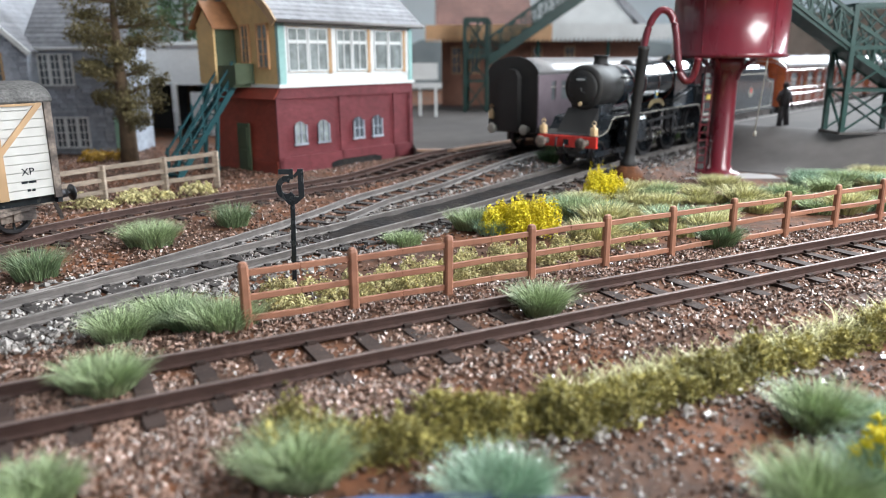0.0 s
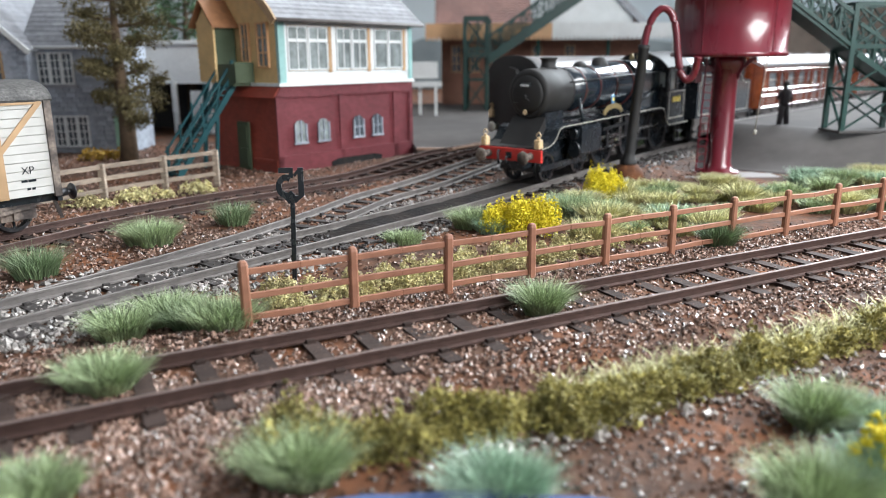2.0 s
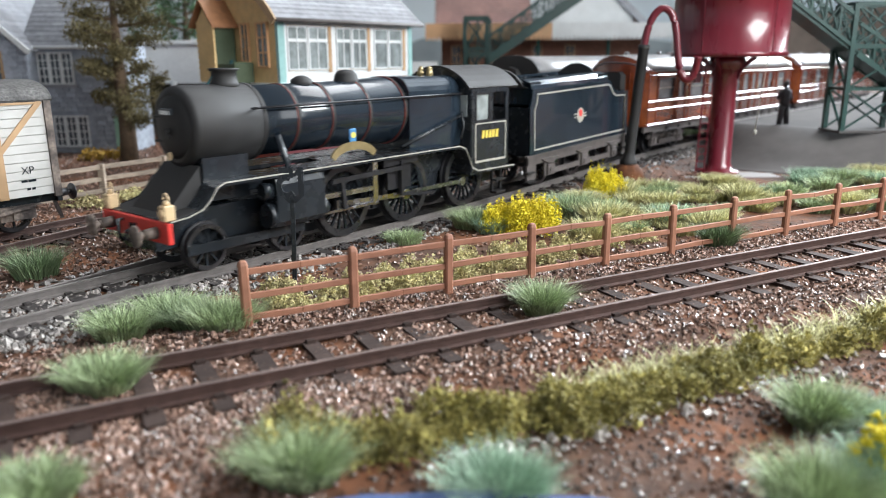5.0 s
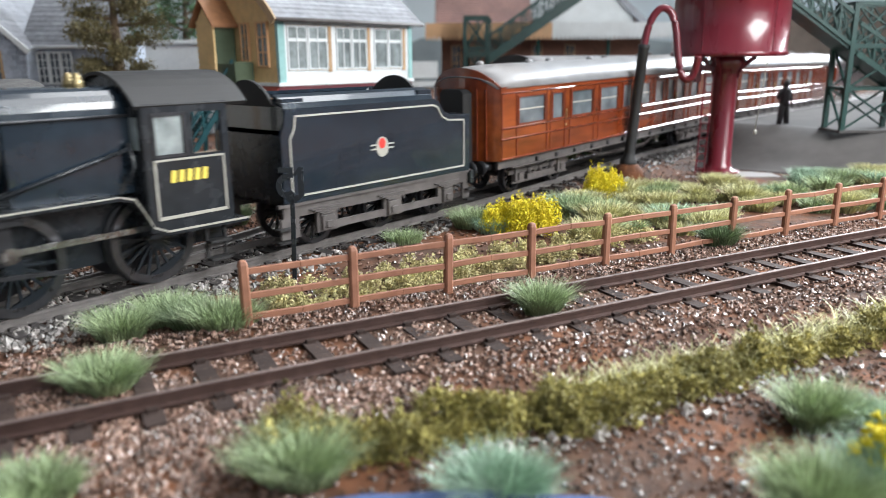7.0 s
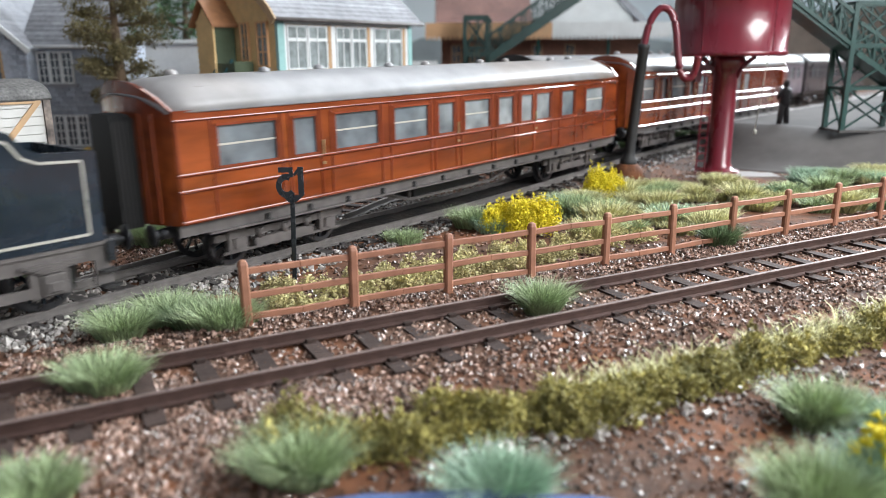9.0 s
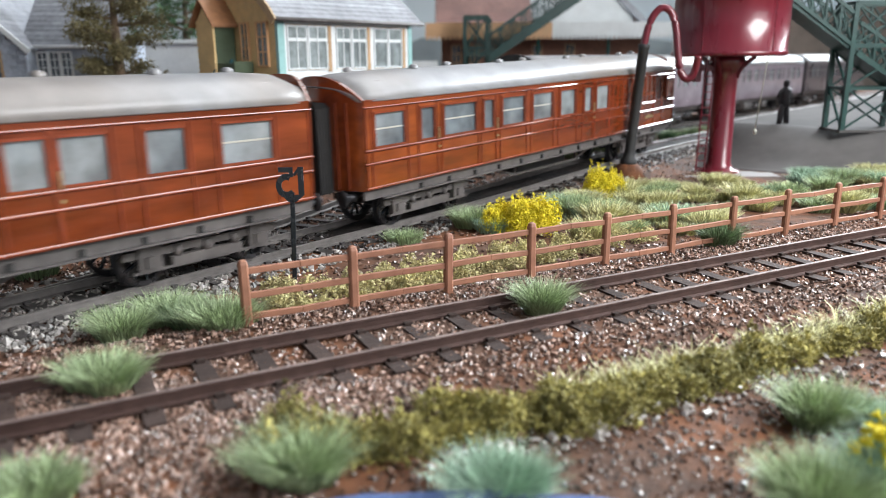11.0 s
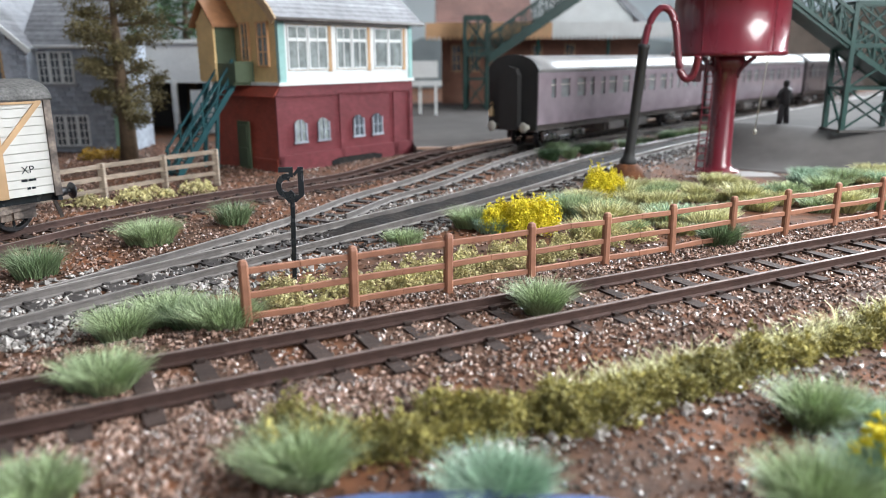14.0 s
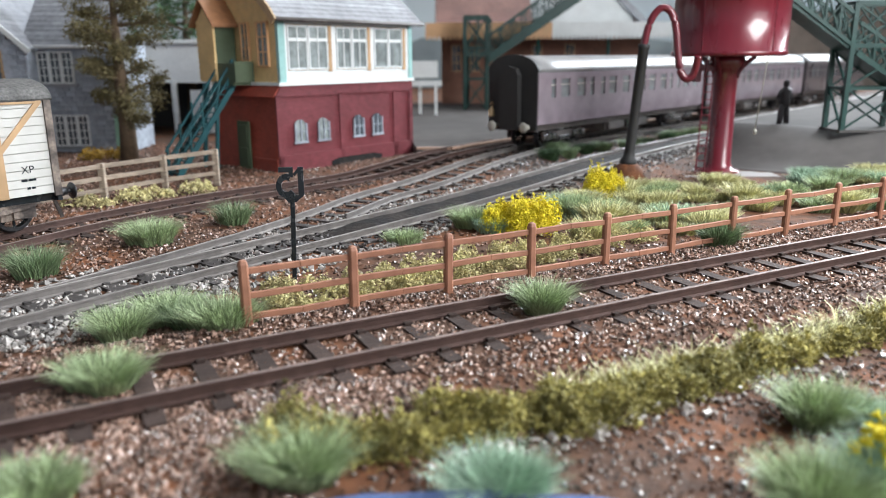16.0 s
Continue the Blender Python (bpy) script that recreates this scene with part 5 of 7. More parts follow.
    for k in range(15):
        bm = B()
        x, z = -11 - 2.3 * k, ZR - 2 - 3.1 * k
        box(bm, x - 1.6, x + 1.6, 29, 39, z, z + 0.7)
        part("tread", bm, M_TEAL, st)
    bm = B()
    for x, y in ((-13, 52), (-13, 40)):
        box(bm, x - 0.9, x + 0.9, y - 0.9, y + 0.9, -1, ZR + 1)
    parts("landing_post", bm, M_TEAL, H)
    reshape(H, lambda x, y, z: (x + (4.0 * (1 - min(max(x, 0), 110) / 110) if z > 46.9 else 0), y, z))
    return H


signal_box()


def water_tower():
    T = thing("water_tower", "glossy crimson cast-iron water tower with ladder", "water tower", 151, 402, GROUND)
    bm = B()
    lathe(bm, [(11, -0.5), (11, 1), (7.4, 1.6), (7.0, 4), (6.2, 5), (6.0, 52), (6.6, 54), (9, 57), (9, 61)], 28)
    bmesh.ops.recalc_face_normals(bm, faces=bm.faces[:])
    part("column", bm, M_TOWER, T, "crimson cast-iron column")
    bm = B()
    lathe(bm, [(6, 61), (27.5, 61), (29.3, 61.6), (29.3, 63.4), (28.6, 63.6), (28.6, 98), (29.6, 98.4), (29.6, 100.5), (28, 100.5), (28, 90)], 48)
    bmesh.ops.recalc_face_normals(bm, faces=bm.faces[:])
    tk = part("tank", bm, M_TOWER, T, "glossy crimson riveted tank")
    bm = B()
    for i in range(5):
        a = 2 * math.pi * (i + 0.1) / 5
        bar(bm, (28.35 * math.cos(a), 28.7 * math.sin(a), 63.5), (28.5 * math.cos(a), 28.5 * math.sin(a), 98), 0.6)
    parts("tank_rib", bm, M_TOWER, tk)
    for i in range(4):
        a = 0.8 + i * math.pi / 2
        bm = B()
        d = Vector((math.cos(a), math.sin(a), 0))
        for k in range(6):
            p, q = k / 6, (k + 1) / 6
            bar(bm, d * (6 + 9 * p * p) + Vector((0, 0, 50 + 11 * p)), d * (6 + 9 * q * q) + Vector((0, 0, 50 + 11 * q)), 1.2, 2.2)
        part("bracket", bm, M_TOWER, T)
    bm = B()
    a = Vector((-13.0, -8.5, 0))
    for s in (-2.2, 2.2):
        bar(bm, a + Vector((s, 0, 0)), Vector((a.x + s + 2.5, a.y + 3, 64)), 0.6)
    for k in range(15):
        z = 3 + 4 * k
        p = a + Vector((2.5, 3, 0)) * (z / 64) + Vector((0, 0, z))
        bar(bm, p + Vector((-2.4, 0, 0)), p + Vector((2.4, 0, 0)), 0.5)
    part("ladder", bm, M_TOWER, T, "crimson metal ladder")
    bm = B()
    c = Vector((12.5, -23, 0))
    tube(bm, [c + Vector((0, 0, 100)), c + Vector((-1, 0, 60)), c + Vector((-4, 0, 25))], 0.28, 6)
    lathe(bm, [(0.2, 22.4), (0.9, 23), (0.9, 24.6), (0.2, 25.2)], 10, "Z", c + Vector((-4, 0, 0)))
    part("pull_chain", bm, M_LINING, T, "thin hanging pull chain with weight")
    bm = B()
    box(bm, -15, -4, -2.0, 2.0, 53.5, 57)
    box(bm, -17, -14, -2.4, 2.4, 48, 61)
    part("valve_gear", bm, M_TOWER, T)
    bm = B()
    box(bm, -24, 27, -19, 13, -2, 0.0)
    part("base_slab", bm, M_STONEPALE, T, "pale concrete base slab", bevel=0.4)
    C = thing("water_crane", "black stand pipe with crimson swan-neck hose", "water crane", 96, 380, 1.5)
    bm = B()
    lathe(bm, [(5.0, -1), (5.0, 2), (3.6, 4), (3.0, 8), (2.9, 66), (3.2, 66.5), (3.2, 69), (2.3, 69)], 20)
    bmesh.ops.transform(bm, matrix=Matrix.Rotation(radians(4.5), 4, "Y"), verts=bm.verts[:])
    bmesh.ops.recalc_face_normals(bm, faces=bm.faces[:])
    bmesh.ops.scale(bm, vec=(0.87, 0.87, 0.865), verts=bm.verts[:])
    part("stand_pipe", bm, M_SOOT_SHADE, C, "sooty black stand pipe")
    bm = B()
    tube(bm, spline([(5.2, 0, 67), (6.6, 0, 76), (9.5, 0, 84), (14, -1, 88.5), (19, -2, 86), (22, -3, 77), (23.5, -4, 65), (25.5, -5, 54), (28.5, -6, 49.5), (31.5, -7, 50.5), (33, -8, 55), (33.5, -10, 62)], 6), 2.1, 12)
    bmesh.ops.scale(bm, vec=(0.87, 0.87, 0.865), verts=bm.verts[:])
    sn = bm
    bm = B()
    lathe(bm, [(9.5, -7.5), (7.6, -3.2), (5.4, -0.6), (4.4, 0.1)], 14)
    bmesh.ops.recalc_face_normals(bm, faces=bm.faces[:])
    part("base_mound", bm, M_EARTH, C, "small earth mound under the stand pipe", smooth=True)
    bm = sn
    part("swan_neck", bm, M_TOWER, C, "crimson flexible swan-neck hose")


water_tower()


def near_fence():
    F = thing("lineside_fence", "red-brown plastic three-rail fence beside the near track", "fence", -44.2, 156.9, 0, math.degrees(math.atan2(12.03, 22.72)))
    step = math.hypot(22.72, 12.03)
    r = random.Random(3)
    post = None
    for k in range(13):
        zg = ground_z(-44.2 + 22.72 * k, 156.9 + 12.03 * k)
        bm = B()
        lean = r.uniform(-0.25, 0.25)
        secs = []
        for z, w in ((min(zg, -4) - 1.5, 1.2), (-3, 1.15), (5, 1.1), (11.2, 1.08), (12.0, 0.85), (12.3, 0.45)):
            d = lean * (z + 4) / 16
            secs.append([(k * step + d + w * c, 0.9 * w * s, z) for c, s in ((-1, -0.6), (-0.6, -1), (0.6, -1), (1, -0.6), (1, 0.6), (0.6, 1), (-0.6, 1), (-1, 0.6))])
        rings(bm, secs)
        part("post", bm, M_FENCE, F)
        if k < 12:
            for z in (9.6, 4.0, -1.2):
                bm = B()
                sag = r.uniform(-0.25, 0.25)
                pts = [(k * step + 0.8, 0.15, z + r.uniform(-0.15, 0.15)), ((k + 0.5) * step, 0.15 + r.uniform(-0.1, 0.1), z + sag), ((k + 1) * step - 0.8, 0.15, z + r.uniform(-0.15, 0.15))]
                for p, q in zip(pts, pts[1:]):
                    bar(bm, p, q, 0.9, 1.45)
                part("fence_rail", bm, M_FENCE, F, bevel=0.12)


near_fence()


def station_fence():
    F = thing("timber_fence", "weathered grey timber fence behind the siding", "fence", 0, 0, 0)
    pts = [(-195, 262), (-172.5, 293), (-151, 325), (-132, 348), (-112.5, 365)]
    tops = [9.0, 9.6, 10.2, 10.8, 11.4]
    for k, ((x, y), zt) in enumerate(zip(pts, tops)):
        bm = B()
        box(bm, x - 1.4, x + 1.4, y - 1.2, y + 1.2, GROUND - 1, zt + 0.8)
        part("post", bm, M_OLDWOOD, F, bevel=0.25)
        if k < len(pts) - 1:
            (x1, y1), z1 = pts[k + 1], tops[k + 1]
            for d in (0.5, 5.8, 11.0):
                bm = B()
                bar(bm, (x, y - 0.5, zt - d), (x1, y1 - 0.5, z1 - d), 0.9, 1.9)
                part("fence_rail", bm, M_OLDWOOD, F)


station_fence()


def speed_sign():
    S = thing("speed_sign", "black post with cut-out speed figures fifteen seen from behind", "railway sign", -42.6, 202.7, GROUND, 4)
    bm = B()
    box(bm, -0.75, 0.75, -0.5, 0.5, -1, 23.6)
    part("post", bm, M_BLACK, S, bevel=0.15)
    # seen from behind: the 1 stands on the right, the 5 turned about on the left
    bm = B()
    box(bm, 2.1, 3.9, -0.45, 0.45, 24.6, 32.4)
    bar(bm, (2.3, 0, 31.6), (0.9, 0, 30.2), 0.8, 0.9)
    parts("figure_one", bm, M_BLACK, S, "cut-out figure 1 in black metal")
    bm = B()
    loops = []
    for k in range(17):
        a = radians(62 + (318 - 62) * k / 16)
        c, d = math.cos(a), math.sin(a)
        loops.append([(-1.6 + 3.4 * c, -0.45, 27.2 + 3.4 * d), (-1.6 + 3.4 * c, 0.45, 27.2 + 3.4 * d), (-1.6 + 1.7 * c, 0.45, 27.2 + 1.7 * d), (-1.6 + 1.7 * c, -0.45, 27.2 + 1.7 * d)])
    rings(bm, loops)
    rings(bm, [[(-0.7, -0.45, 29.6), (0.6, -0.45, 29.6), (0.6, 0.45, 29.6), (-0.7, 0.45, 29.6)], [(-0.7, -0.45, 32.4), (0.6, -0.45, 32.4), (0.6, 0.45, 32.4), (-0.7, 0.45, 32.4)]])
    box(bm, -4.0, -0.7, -0.44, 0.44, 31.0, 32.4)
    bmesh.ops.recalc_face_normals(bm, faces=bm.faces[:])
    part("figure_five", bm, M_BLACK, S, "cut-out figure 5 in black metal")
    bm = B()
    prism(bm, [(-3.2, 24.6), (-1.2, 22.6), (1.2, 22.6), (3.9, 24.6)], -0.5, 0.5, "Y")
    bmesh.ops.recalc_face_normals(bm, faces=bm.faces[:])
    part("figure_bar", bm, M_BLACK, S)
    reshape(S, lambda x, y, z: (0.86 * x + (0.7 if z > 22 else 0), y, z))


speed_sign()


def goods_van():
    V = thing("goods_van", "white planked goods van with black underframe on the siding", "goods wagon", -149.5, 269, -2.7, 55)
    # x forward along the siding, origin at the near end of the van, y to the left; the side that shows is y < 0
    Lv, hw, zb, zt = 70.0, 15.5, 12.5, 45.2
    bm = B()
    for s in (-1, 1):
        for i in range(11):
            z0, z1 = zb + (zt - zb) * i / 11, zb + (zt - zb) * (i + 1) / 11
            box(bm, -Lv, 0, s * hw - 0.4, s * hw + 0.4, z0 + 0.12, z1 - 0.12)
    body0 = B()
    box(body0, -Lv + 0.3, -0.3, -hw + 0.35, hw - 0.35, zb, zt + 1)
    body = part("van_body", body0, M_VANWHITE, V, "white planked body")
    parts("plank", bm, M_VANWHITE, body)
    bm = B()
    for i in range(11):
        z0, z1 = zb + (zt - zb) * i / 11, zb + (zt - zb) * (i + 1) / 11
        box(bm, -0.3, 0.3, -hw, hw, z0 + 0.12, z1 - 0.12)
    parts("plank", bm, M_VANWHITE, body)
    bm = B()
    y = -hw - 0.7
    box(bm, -20.5, -17.5, y - 0.4, y + 0.4, zb, zt)
    bar(bm, (-17.5, y, zt - 1), (-3.0, y, zt - 1), 0.6, 1.0)
    bar(bm, (-3, y, zt - 0.5), (-32, y, zb + 1), 0.7, 1.8)
    box(bm, -36.5, -33.5, y - 0.4, y + 0.4, zb, zt)
    parts("timber_strap", bm, M_VANTIMBER, V, "varnished timber bracing")
    bm = B()
    box(bm, -1.9, 0.5, y - 0.4, y + 0.6, zb - 1, zt)
    box(bm, -0.2, 0.9, -hw - 0.5, -hw + 3.0, zb - 1, zt)
    box(bm, -0.2, 0.9, hw - 3.0, hw + 0.5, zb - 1, zt)
    parts("corner_plate", bm, M_RUSTY, V, "rust speckled corner plate")
    bm = B()
    sec = [(-hw - 1.3, zt), *[( (hw + 1.3) * math.sin(radians(a)), zt + 6.6 * math.cos(radians(a))) for a in range(-80, 81, 16)], (hw + 1.3, zt), (hw + 1.0, zt - 0.7), (-hw - 1.0, zt - 0.7)]
    prism(bm, sec, -Lv - 1.2, 1.2, "X")
    bmesh.ops.recalc_face_normals(bm, faces=bm.faces[:])
    part("roof", bm, mat("speckled_dark_roof", (0.13, 0.125, 0.12), 0.7, var=0.7, scale=900, bump=0.6), V, "speckled dark grey arched roof")
    for txt, size, z, x in (("XP", 3.6, 20.4, -12.2),):
        cu = bpy.data.curves.new("marking", "FONT")
        cu.body, cu.size, cu.extrude = txt, size * MM, 0.05 * MM
        tmp = bpy.data.objects.new("marking", cu)
        me = bpy.data.meshes.new_from_object(tmp)
        me.transform(pose(x * MM, (-hw - 0.48) * MM, z * MM, 90, 0, 0))
        me.materials.append(M_BLACK)
        o = new("marking", me)
        o.parent = body
    bm = B()
    for x0, x1, z in ((-12.6, -10.6, 17.6), (-10.2, -7.6, 17.6), (-11, -9.8, 14.8), (-9.4, -8.2, 14.8)):
        box(bm, x0, x1, -hw - 0.55, -hw - 0.4, z, z + 0.8)
    part("marking_bar", bm, M_BLACK, body)
    bm = B()
    box(bm, -Lv, 0, -13, 13, 9.5, zb)
    box(bm, -0.5, 1.2, -15, 15, 9.3, 12.7)
    part("underframe", bm, M_BLACK, V)
    buffers(V, 1.2, 11.6, 1)
    bm = B()
    tube(bm, [(1.2, 0, 11), (4, 0, 10.6), (6, 0, 8)], 0.7, 6)
    for xx in (-14, -56):
        box(bm, xx - 6, xx + 6, -13.4, -12.4, 4.5, 9.6)
        box(bm, xx - 2, xx + 2, -14.4, -13, 5, 8.6)
        for k in range(3):
            box(bm, xx - 8 + 2 * k, xx + 8 - 2 * k, -14.2, -13.0, 9.0 - 0.6 * k, 9.5 - 0.6 * k)
    bar(bm, (-10, -15, 9), (-48, -15, 4.5), 0.9, 1.2)
    bar(bm, (1, -9, 9.4), (3, -9.5, 2), 0.9, 1.2)
    parts("running_gear", bm, M_RUSTY, V)
    for x in (-14, -56):
        wheelset(V, x, 6.8, 8)


goods_van()


def platforms():
    # ramp up to the platform beside the running line, and the low platform behind the signal box
    edge = [(main_mid(y) + 16.7, y - 14.3) for y in range(496, 1000, 24)]
    top = 14.0
    bm = B()
    prism(bm, [(250, 405), (470, 560), (760, 900), *edge[::-1]], -9, top, "Z")
    bmesh.ops.recalc_face_normals(bm, faces=bm.faces[:])
    p = tagged(part("platform_1", bm, M_PLATFORM), "pale grey smooth station platform beside the running line", "platform", kind="structure")
    a, b, c, d = (140, 420), (228, 366), (250, 405), edge[0]
    bm = B()
    loops = []
    for k in range(25):
        u = k / 24
        z = GROUND + 0.4 + (top - GROUND - 0.4) * u * u * (3 - 2 * u)
        q0 = (a[0] + (d[0] - a[0]) * u, a[1] + (d[1] - a[1]) * u)
        q1 = (b[0] + (c[0] - b[0]) * u, b[1] + (c[1] - b[1]) * u)
        loops.append([(*q0, -9), (*q0, z), (*q1, z), (*q1, -9)])
    rings(bm, loops)
    bmesh.ops.recalc_face_normals(bm, faces=bm.faces[:])
    part("ramp", bm, M_PLATFORM, p, "smooth grey platform ramp", smooth=True)
    bm = B()
    for e0, e1 in zip(edge, edge[1:]):
        bar(bm, (*e0, top), (*e1, top), 3.0, 1.2)
    part("edging", bm, M_STONEPALE, p, "pale worn platform edging")
    bm = B()
    prism(bm, [(-16, 464), (5, 462), (60, 528), (150, 625), (330, 825), (560, 1080), (430, 1180), (250, 1240), (40, 1010), (-60, 900), (-34, 640)], -9, 0.0, "Z")
    bmesh.ops.recalc_face_normals(bm, faces=bm.faces[:])
    p = tagged(part("platform_2", bm, M_PLATFORM), "grey island platform with tan stone edging", "platform", kind="structure")
    bm = B()
    line = [(-16, 464), (5, 462), (60, 528), (150, 625), (330, 825), (560, 1080)]
    for a, b in zip(line, line[1:]):
        bar(bm, (*a, 0.2), (*b, 0.2), 4.0, 1.4)
    part("edging", bm, M_KERB, p, "tan edging stones")


platforms()


def parked_coach(name, label, s0, material, length=245.0):
    """Dusty bogie coach at rest on the platform track; s0: way from the line's start to its near end."""
    C = thing(name, label, "railway coach", group="coaches at the platform")
    pts = along(PLATFORM_LINE, 1.0)
    a, b = pts[int(s0 + 34)], pts[int(min(s0 + 210, len(pts) - 1))]
    d = Vector((b[0] - a[0], b[1] - a[1])).normalized()
    o = Vector((a[0], a[1])) - d * 34
    C.matrix_basis = pose(o.x * MM, o.y * MM, (RAIL_Z + 4.2) * MM, 0, 0, math.degrees(math.atan2(d.y, d.x)))
    hw, zb, zg = 17.3, 14.8, 41.5
    y0 = -hw
    bm = B()
    wins = []
    x = 14.0
    k = 0
    while x < length - 20:
        w = 5.0 if k % 4 in (0, 3) else 10.0
        wins.append((x, x + w))
        x += w + (9 if k % 2 else 6)
        k += 1
    for s in (1, -1):
        y = s * hw
        box(bm, 0, length, y - 0.5, y + 0.5, zb, 28.5)
        box(bm, 0, length, y - 0.5, y + 0.5, 38, zg)
        x = 0
        for a0, a1 in wins:
            box(bm, x, a0, y - 0.5, y + 0.5, 28.5, 38)
            x = a1
        box(bm, x, length, y - 0.5, y + 0.5, 28.5, 38)
    body = part("coach_side", bm, material, C, "dusty maroon-grey steel side")
    for a0, a1 in wins:
        bm = B()
        box(bm, a0 - 0.3, a1 + 0.3, y0 + 0.3, y0 + 0.5, 28.2, 38.3)
        pn = part("window_pane", bm, M_WINDOW, body)
        bm = B()
        box(bm, a0, a1, y0 - 0.5, y0 + 0.3, 34.8, 35.3)
        part("window_bar", bm, M_LINING, body)
    bm = B()
    loops = []
    for i in range(13):
        x = -0.6 + (length + 1.2) * i / 12
        lp = [(x, (hw + 0.5) * math.sin(radians(t)), zg - 0.3 + 9.0 * max(0, math.cos(radians(t))) ** 0.8) for t in range(-90, 91, 12)]
        loops.append(lp)
    rings(bm, loops, True, True, 0, True)
    bmesh.ops.recalc_face_normals(bm, faces=bm.faces[:])
    part("roof", bm, M_ROOFGREY, C, "pale dusty coach roof")
    for x0, sg in ((0, -1), (length, 1)):
        bm = B()
        prism(bm, [(-hw, zb - 3), (-hw, zg), *[((hw + 0.8) * math.sin(radians(t)), zg + 9.3 * math.cos(radians(t))) for t in range(-84, 85, 12)], (hw, zg), (hw, zb - 3)], x0 - 0.9, x0 + 0.9, "X")
        bmesh.ops.recalc_face_normals(bm, faces=bm.faces[:])
        part("coach_end", bm, M_SOOT_SHADE, C, "matt black coach end")
        bm = B()
        sec = [(-6.5, 12.5), (-6.5, 40), (-4.5, 43.6), (0, 44.8), (4.5, 43.6), (6.5, 40), (6.5, 12.5)]
        prism(bm, sec, min(x0, x0 + sg * 5), max(x0, x0 + sg * 5), "X")
        bmesh.ops.recalc_face_normals(bm, faces=bm.faces[:])
        part("gangway_bellows", bm, M_SOOT_SHADE, C, "black corridor bellows")
        buffers(C, x0, 13.5, sg, M_LINING)
    lamp_iron(C, -1.5, 14.5, 18.5)
    bm = B()
    box(bm, 0, length, -15, 15, 11, zb + 0.3)
    box(bm, 90, 150, -13, 13, 5, 12)
    for xc in (36, length - 36):
        for s in (1, -1):
            box(bm, xc - 23, xc + 23, s * 12.5 - 0.8, s * 12.5 + 0.8, 4.8, 9.5)
    part("underframe", bm, M_UNDER, C, "grimy underframe and bogies")
    for xc in (36, length - 36):
        for dd in (-17, 17):
            wheelset(C, xc + dd, 7.0, 8)
            bm = B()
            box(bm, xc + dd - 2.6, xc + dd + 2.6, -15.2, -13.2, 4.6, 9.4)
            part("axle_box", bm, M_GLINT, C, "shiny grimy axle box", bevel=0.6)
            for k in (-5.4, 5.4):
                bm = B()
                lathe(bm, [(1.0, 4.6), (1.7, 5.2), (1.2, 5.9), (1.7, 6.6), (1.2, 7.3), (1.7, 8.0), (1.0, 8.6)], 12, "Z", (xc + dd + k, -14.2, 0))
                bmesh.ops.recalc_face_normals(bm, faces=bm.faces[:])
                part("coil_spring", bm, M_GLINT, C)
        bm = B()
        box(bm, xc - 6, xc + 6, -15.0, -13.2, 3.6, 6.4)
        part("bolster", bm, M_GLINT, C, bevel=0.5)
    for xa, xb in ((92, 112), (118, 130), (136, 149)):
        bm = B()
        box(bm, xa, xb, -15.4, -13.0, 5.4, 10.6)
        part("battery_box", bm, M_GLINT if xa == 118 else M_UNDER, C, bevel=0.5)
    reshape(C, lambda x, y, z: (x, y, rise(z, [(0, 0), (15, 0), (52, 4.6)])))
    return C


parked_coach("parked_coach", "dusty maroon coach with black corridor end at the platform", 314, M_COACHGREY)
parked_coach("parked_coach", "dusty maroon coach coupled behind at the platform", 568, M_COACHGREY)
# third coach: shade is put into its side colour
parked_coach("parked_coach", "maroon coach coloured dark as if in shade at the platform's far end", 822, M_COACHSHADE)


# ---- houses, station, footbridge ----
def stone_courses(parent, x0, x1, z0, z1, y, holes, material, seed, top=None):
    """Squared stones of a wall that faces the viewer's side, each its own piece; holes are left for windows."""
    r = random.Random(seed)
    meshes = {}
    z = z0
    row = 0
    while z < z1 - 0.5:
        h = 3.2
        x = x0 - (row % 2) * 2.6
        while x < x1:
            w = r.choice((4.2, 5.2, 6.4))
            a, b = max(x, x0), min(x + w, x1)
            lim = top(z + h) if top else None
            ok = b - a > 1 and not any(a < hx1 and b > hx0 and z < hz1 and z + h > hz0 for hx0, hx1, hz0, hz1 in holes)
            if lim is not None and b > lim:
                ok = False
            if ok:
                key = round(b - a, 1)
                if key not in meshes:
                    bm = B()
                    box(bm, 0.15, key - 0.15, -0.7, 0.2, 0.15, h - 0.15)
                    bmesh.ops.bevel(bm, geom=[e for e in bm.edges if all(v.co.y < -0.6 for v in e.verts)], offset=0.25, segments=1, affect="EDGES")
                    bmesh.ops.scale(bm, vec=(MM, MM, MM), verts=bm.verts[:])
                    me = bpy.data.meshes.new("stone")
                    bm.to_mesh(me)
                    bm.free()
                    me.materials.append(material)
                    meshes[key] = me
                ob = new("stone", meshes[key])
                ob.parent = parent
                ob.matrix_basis = pose(a * MM, (y + r.uniform(-0.15, 0.15)) * MM, z * MM)
            x += w
        z += h
        row += 1


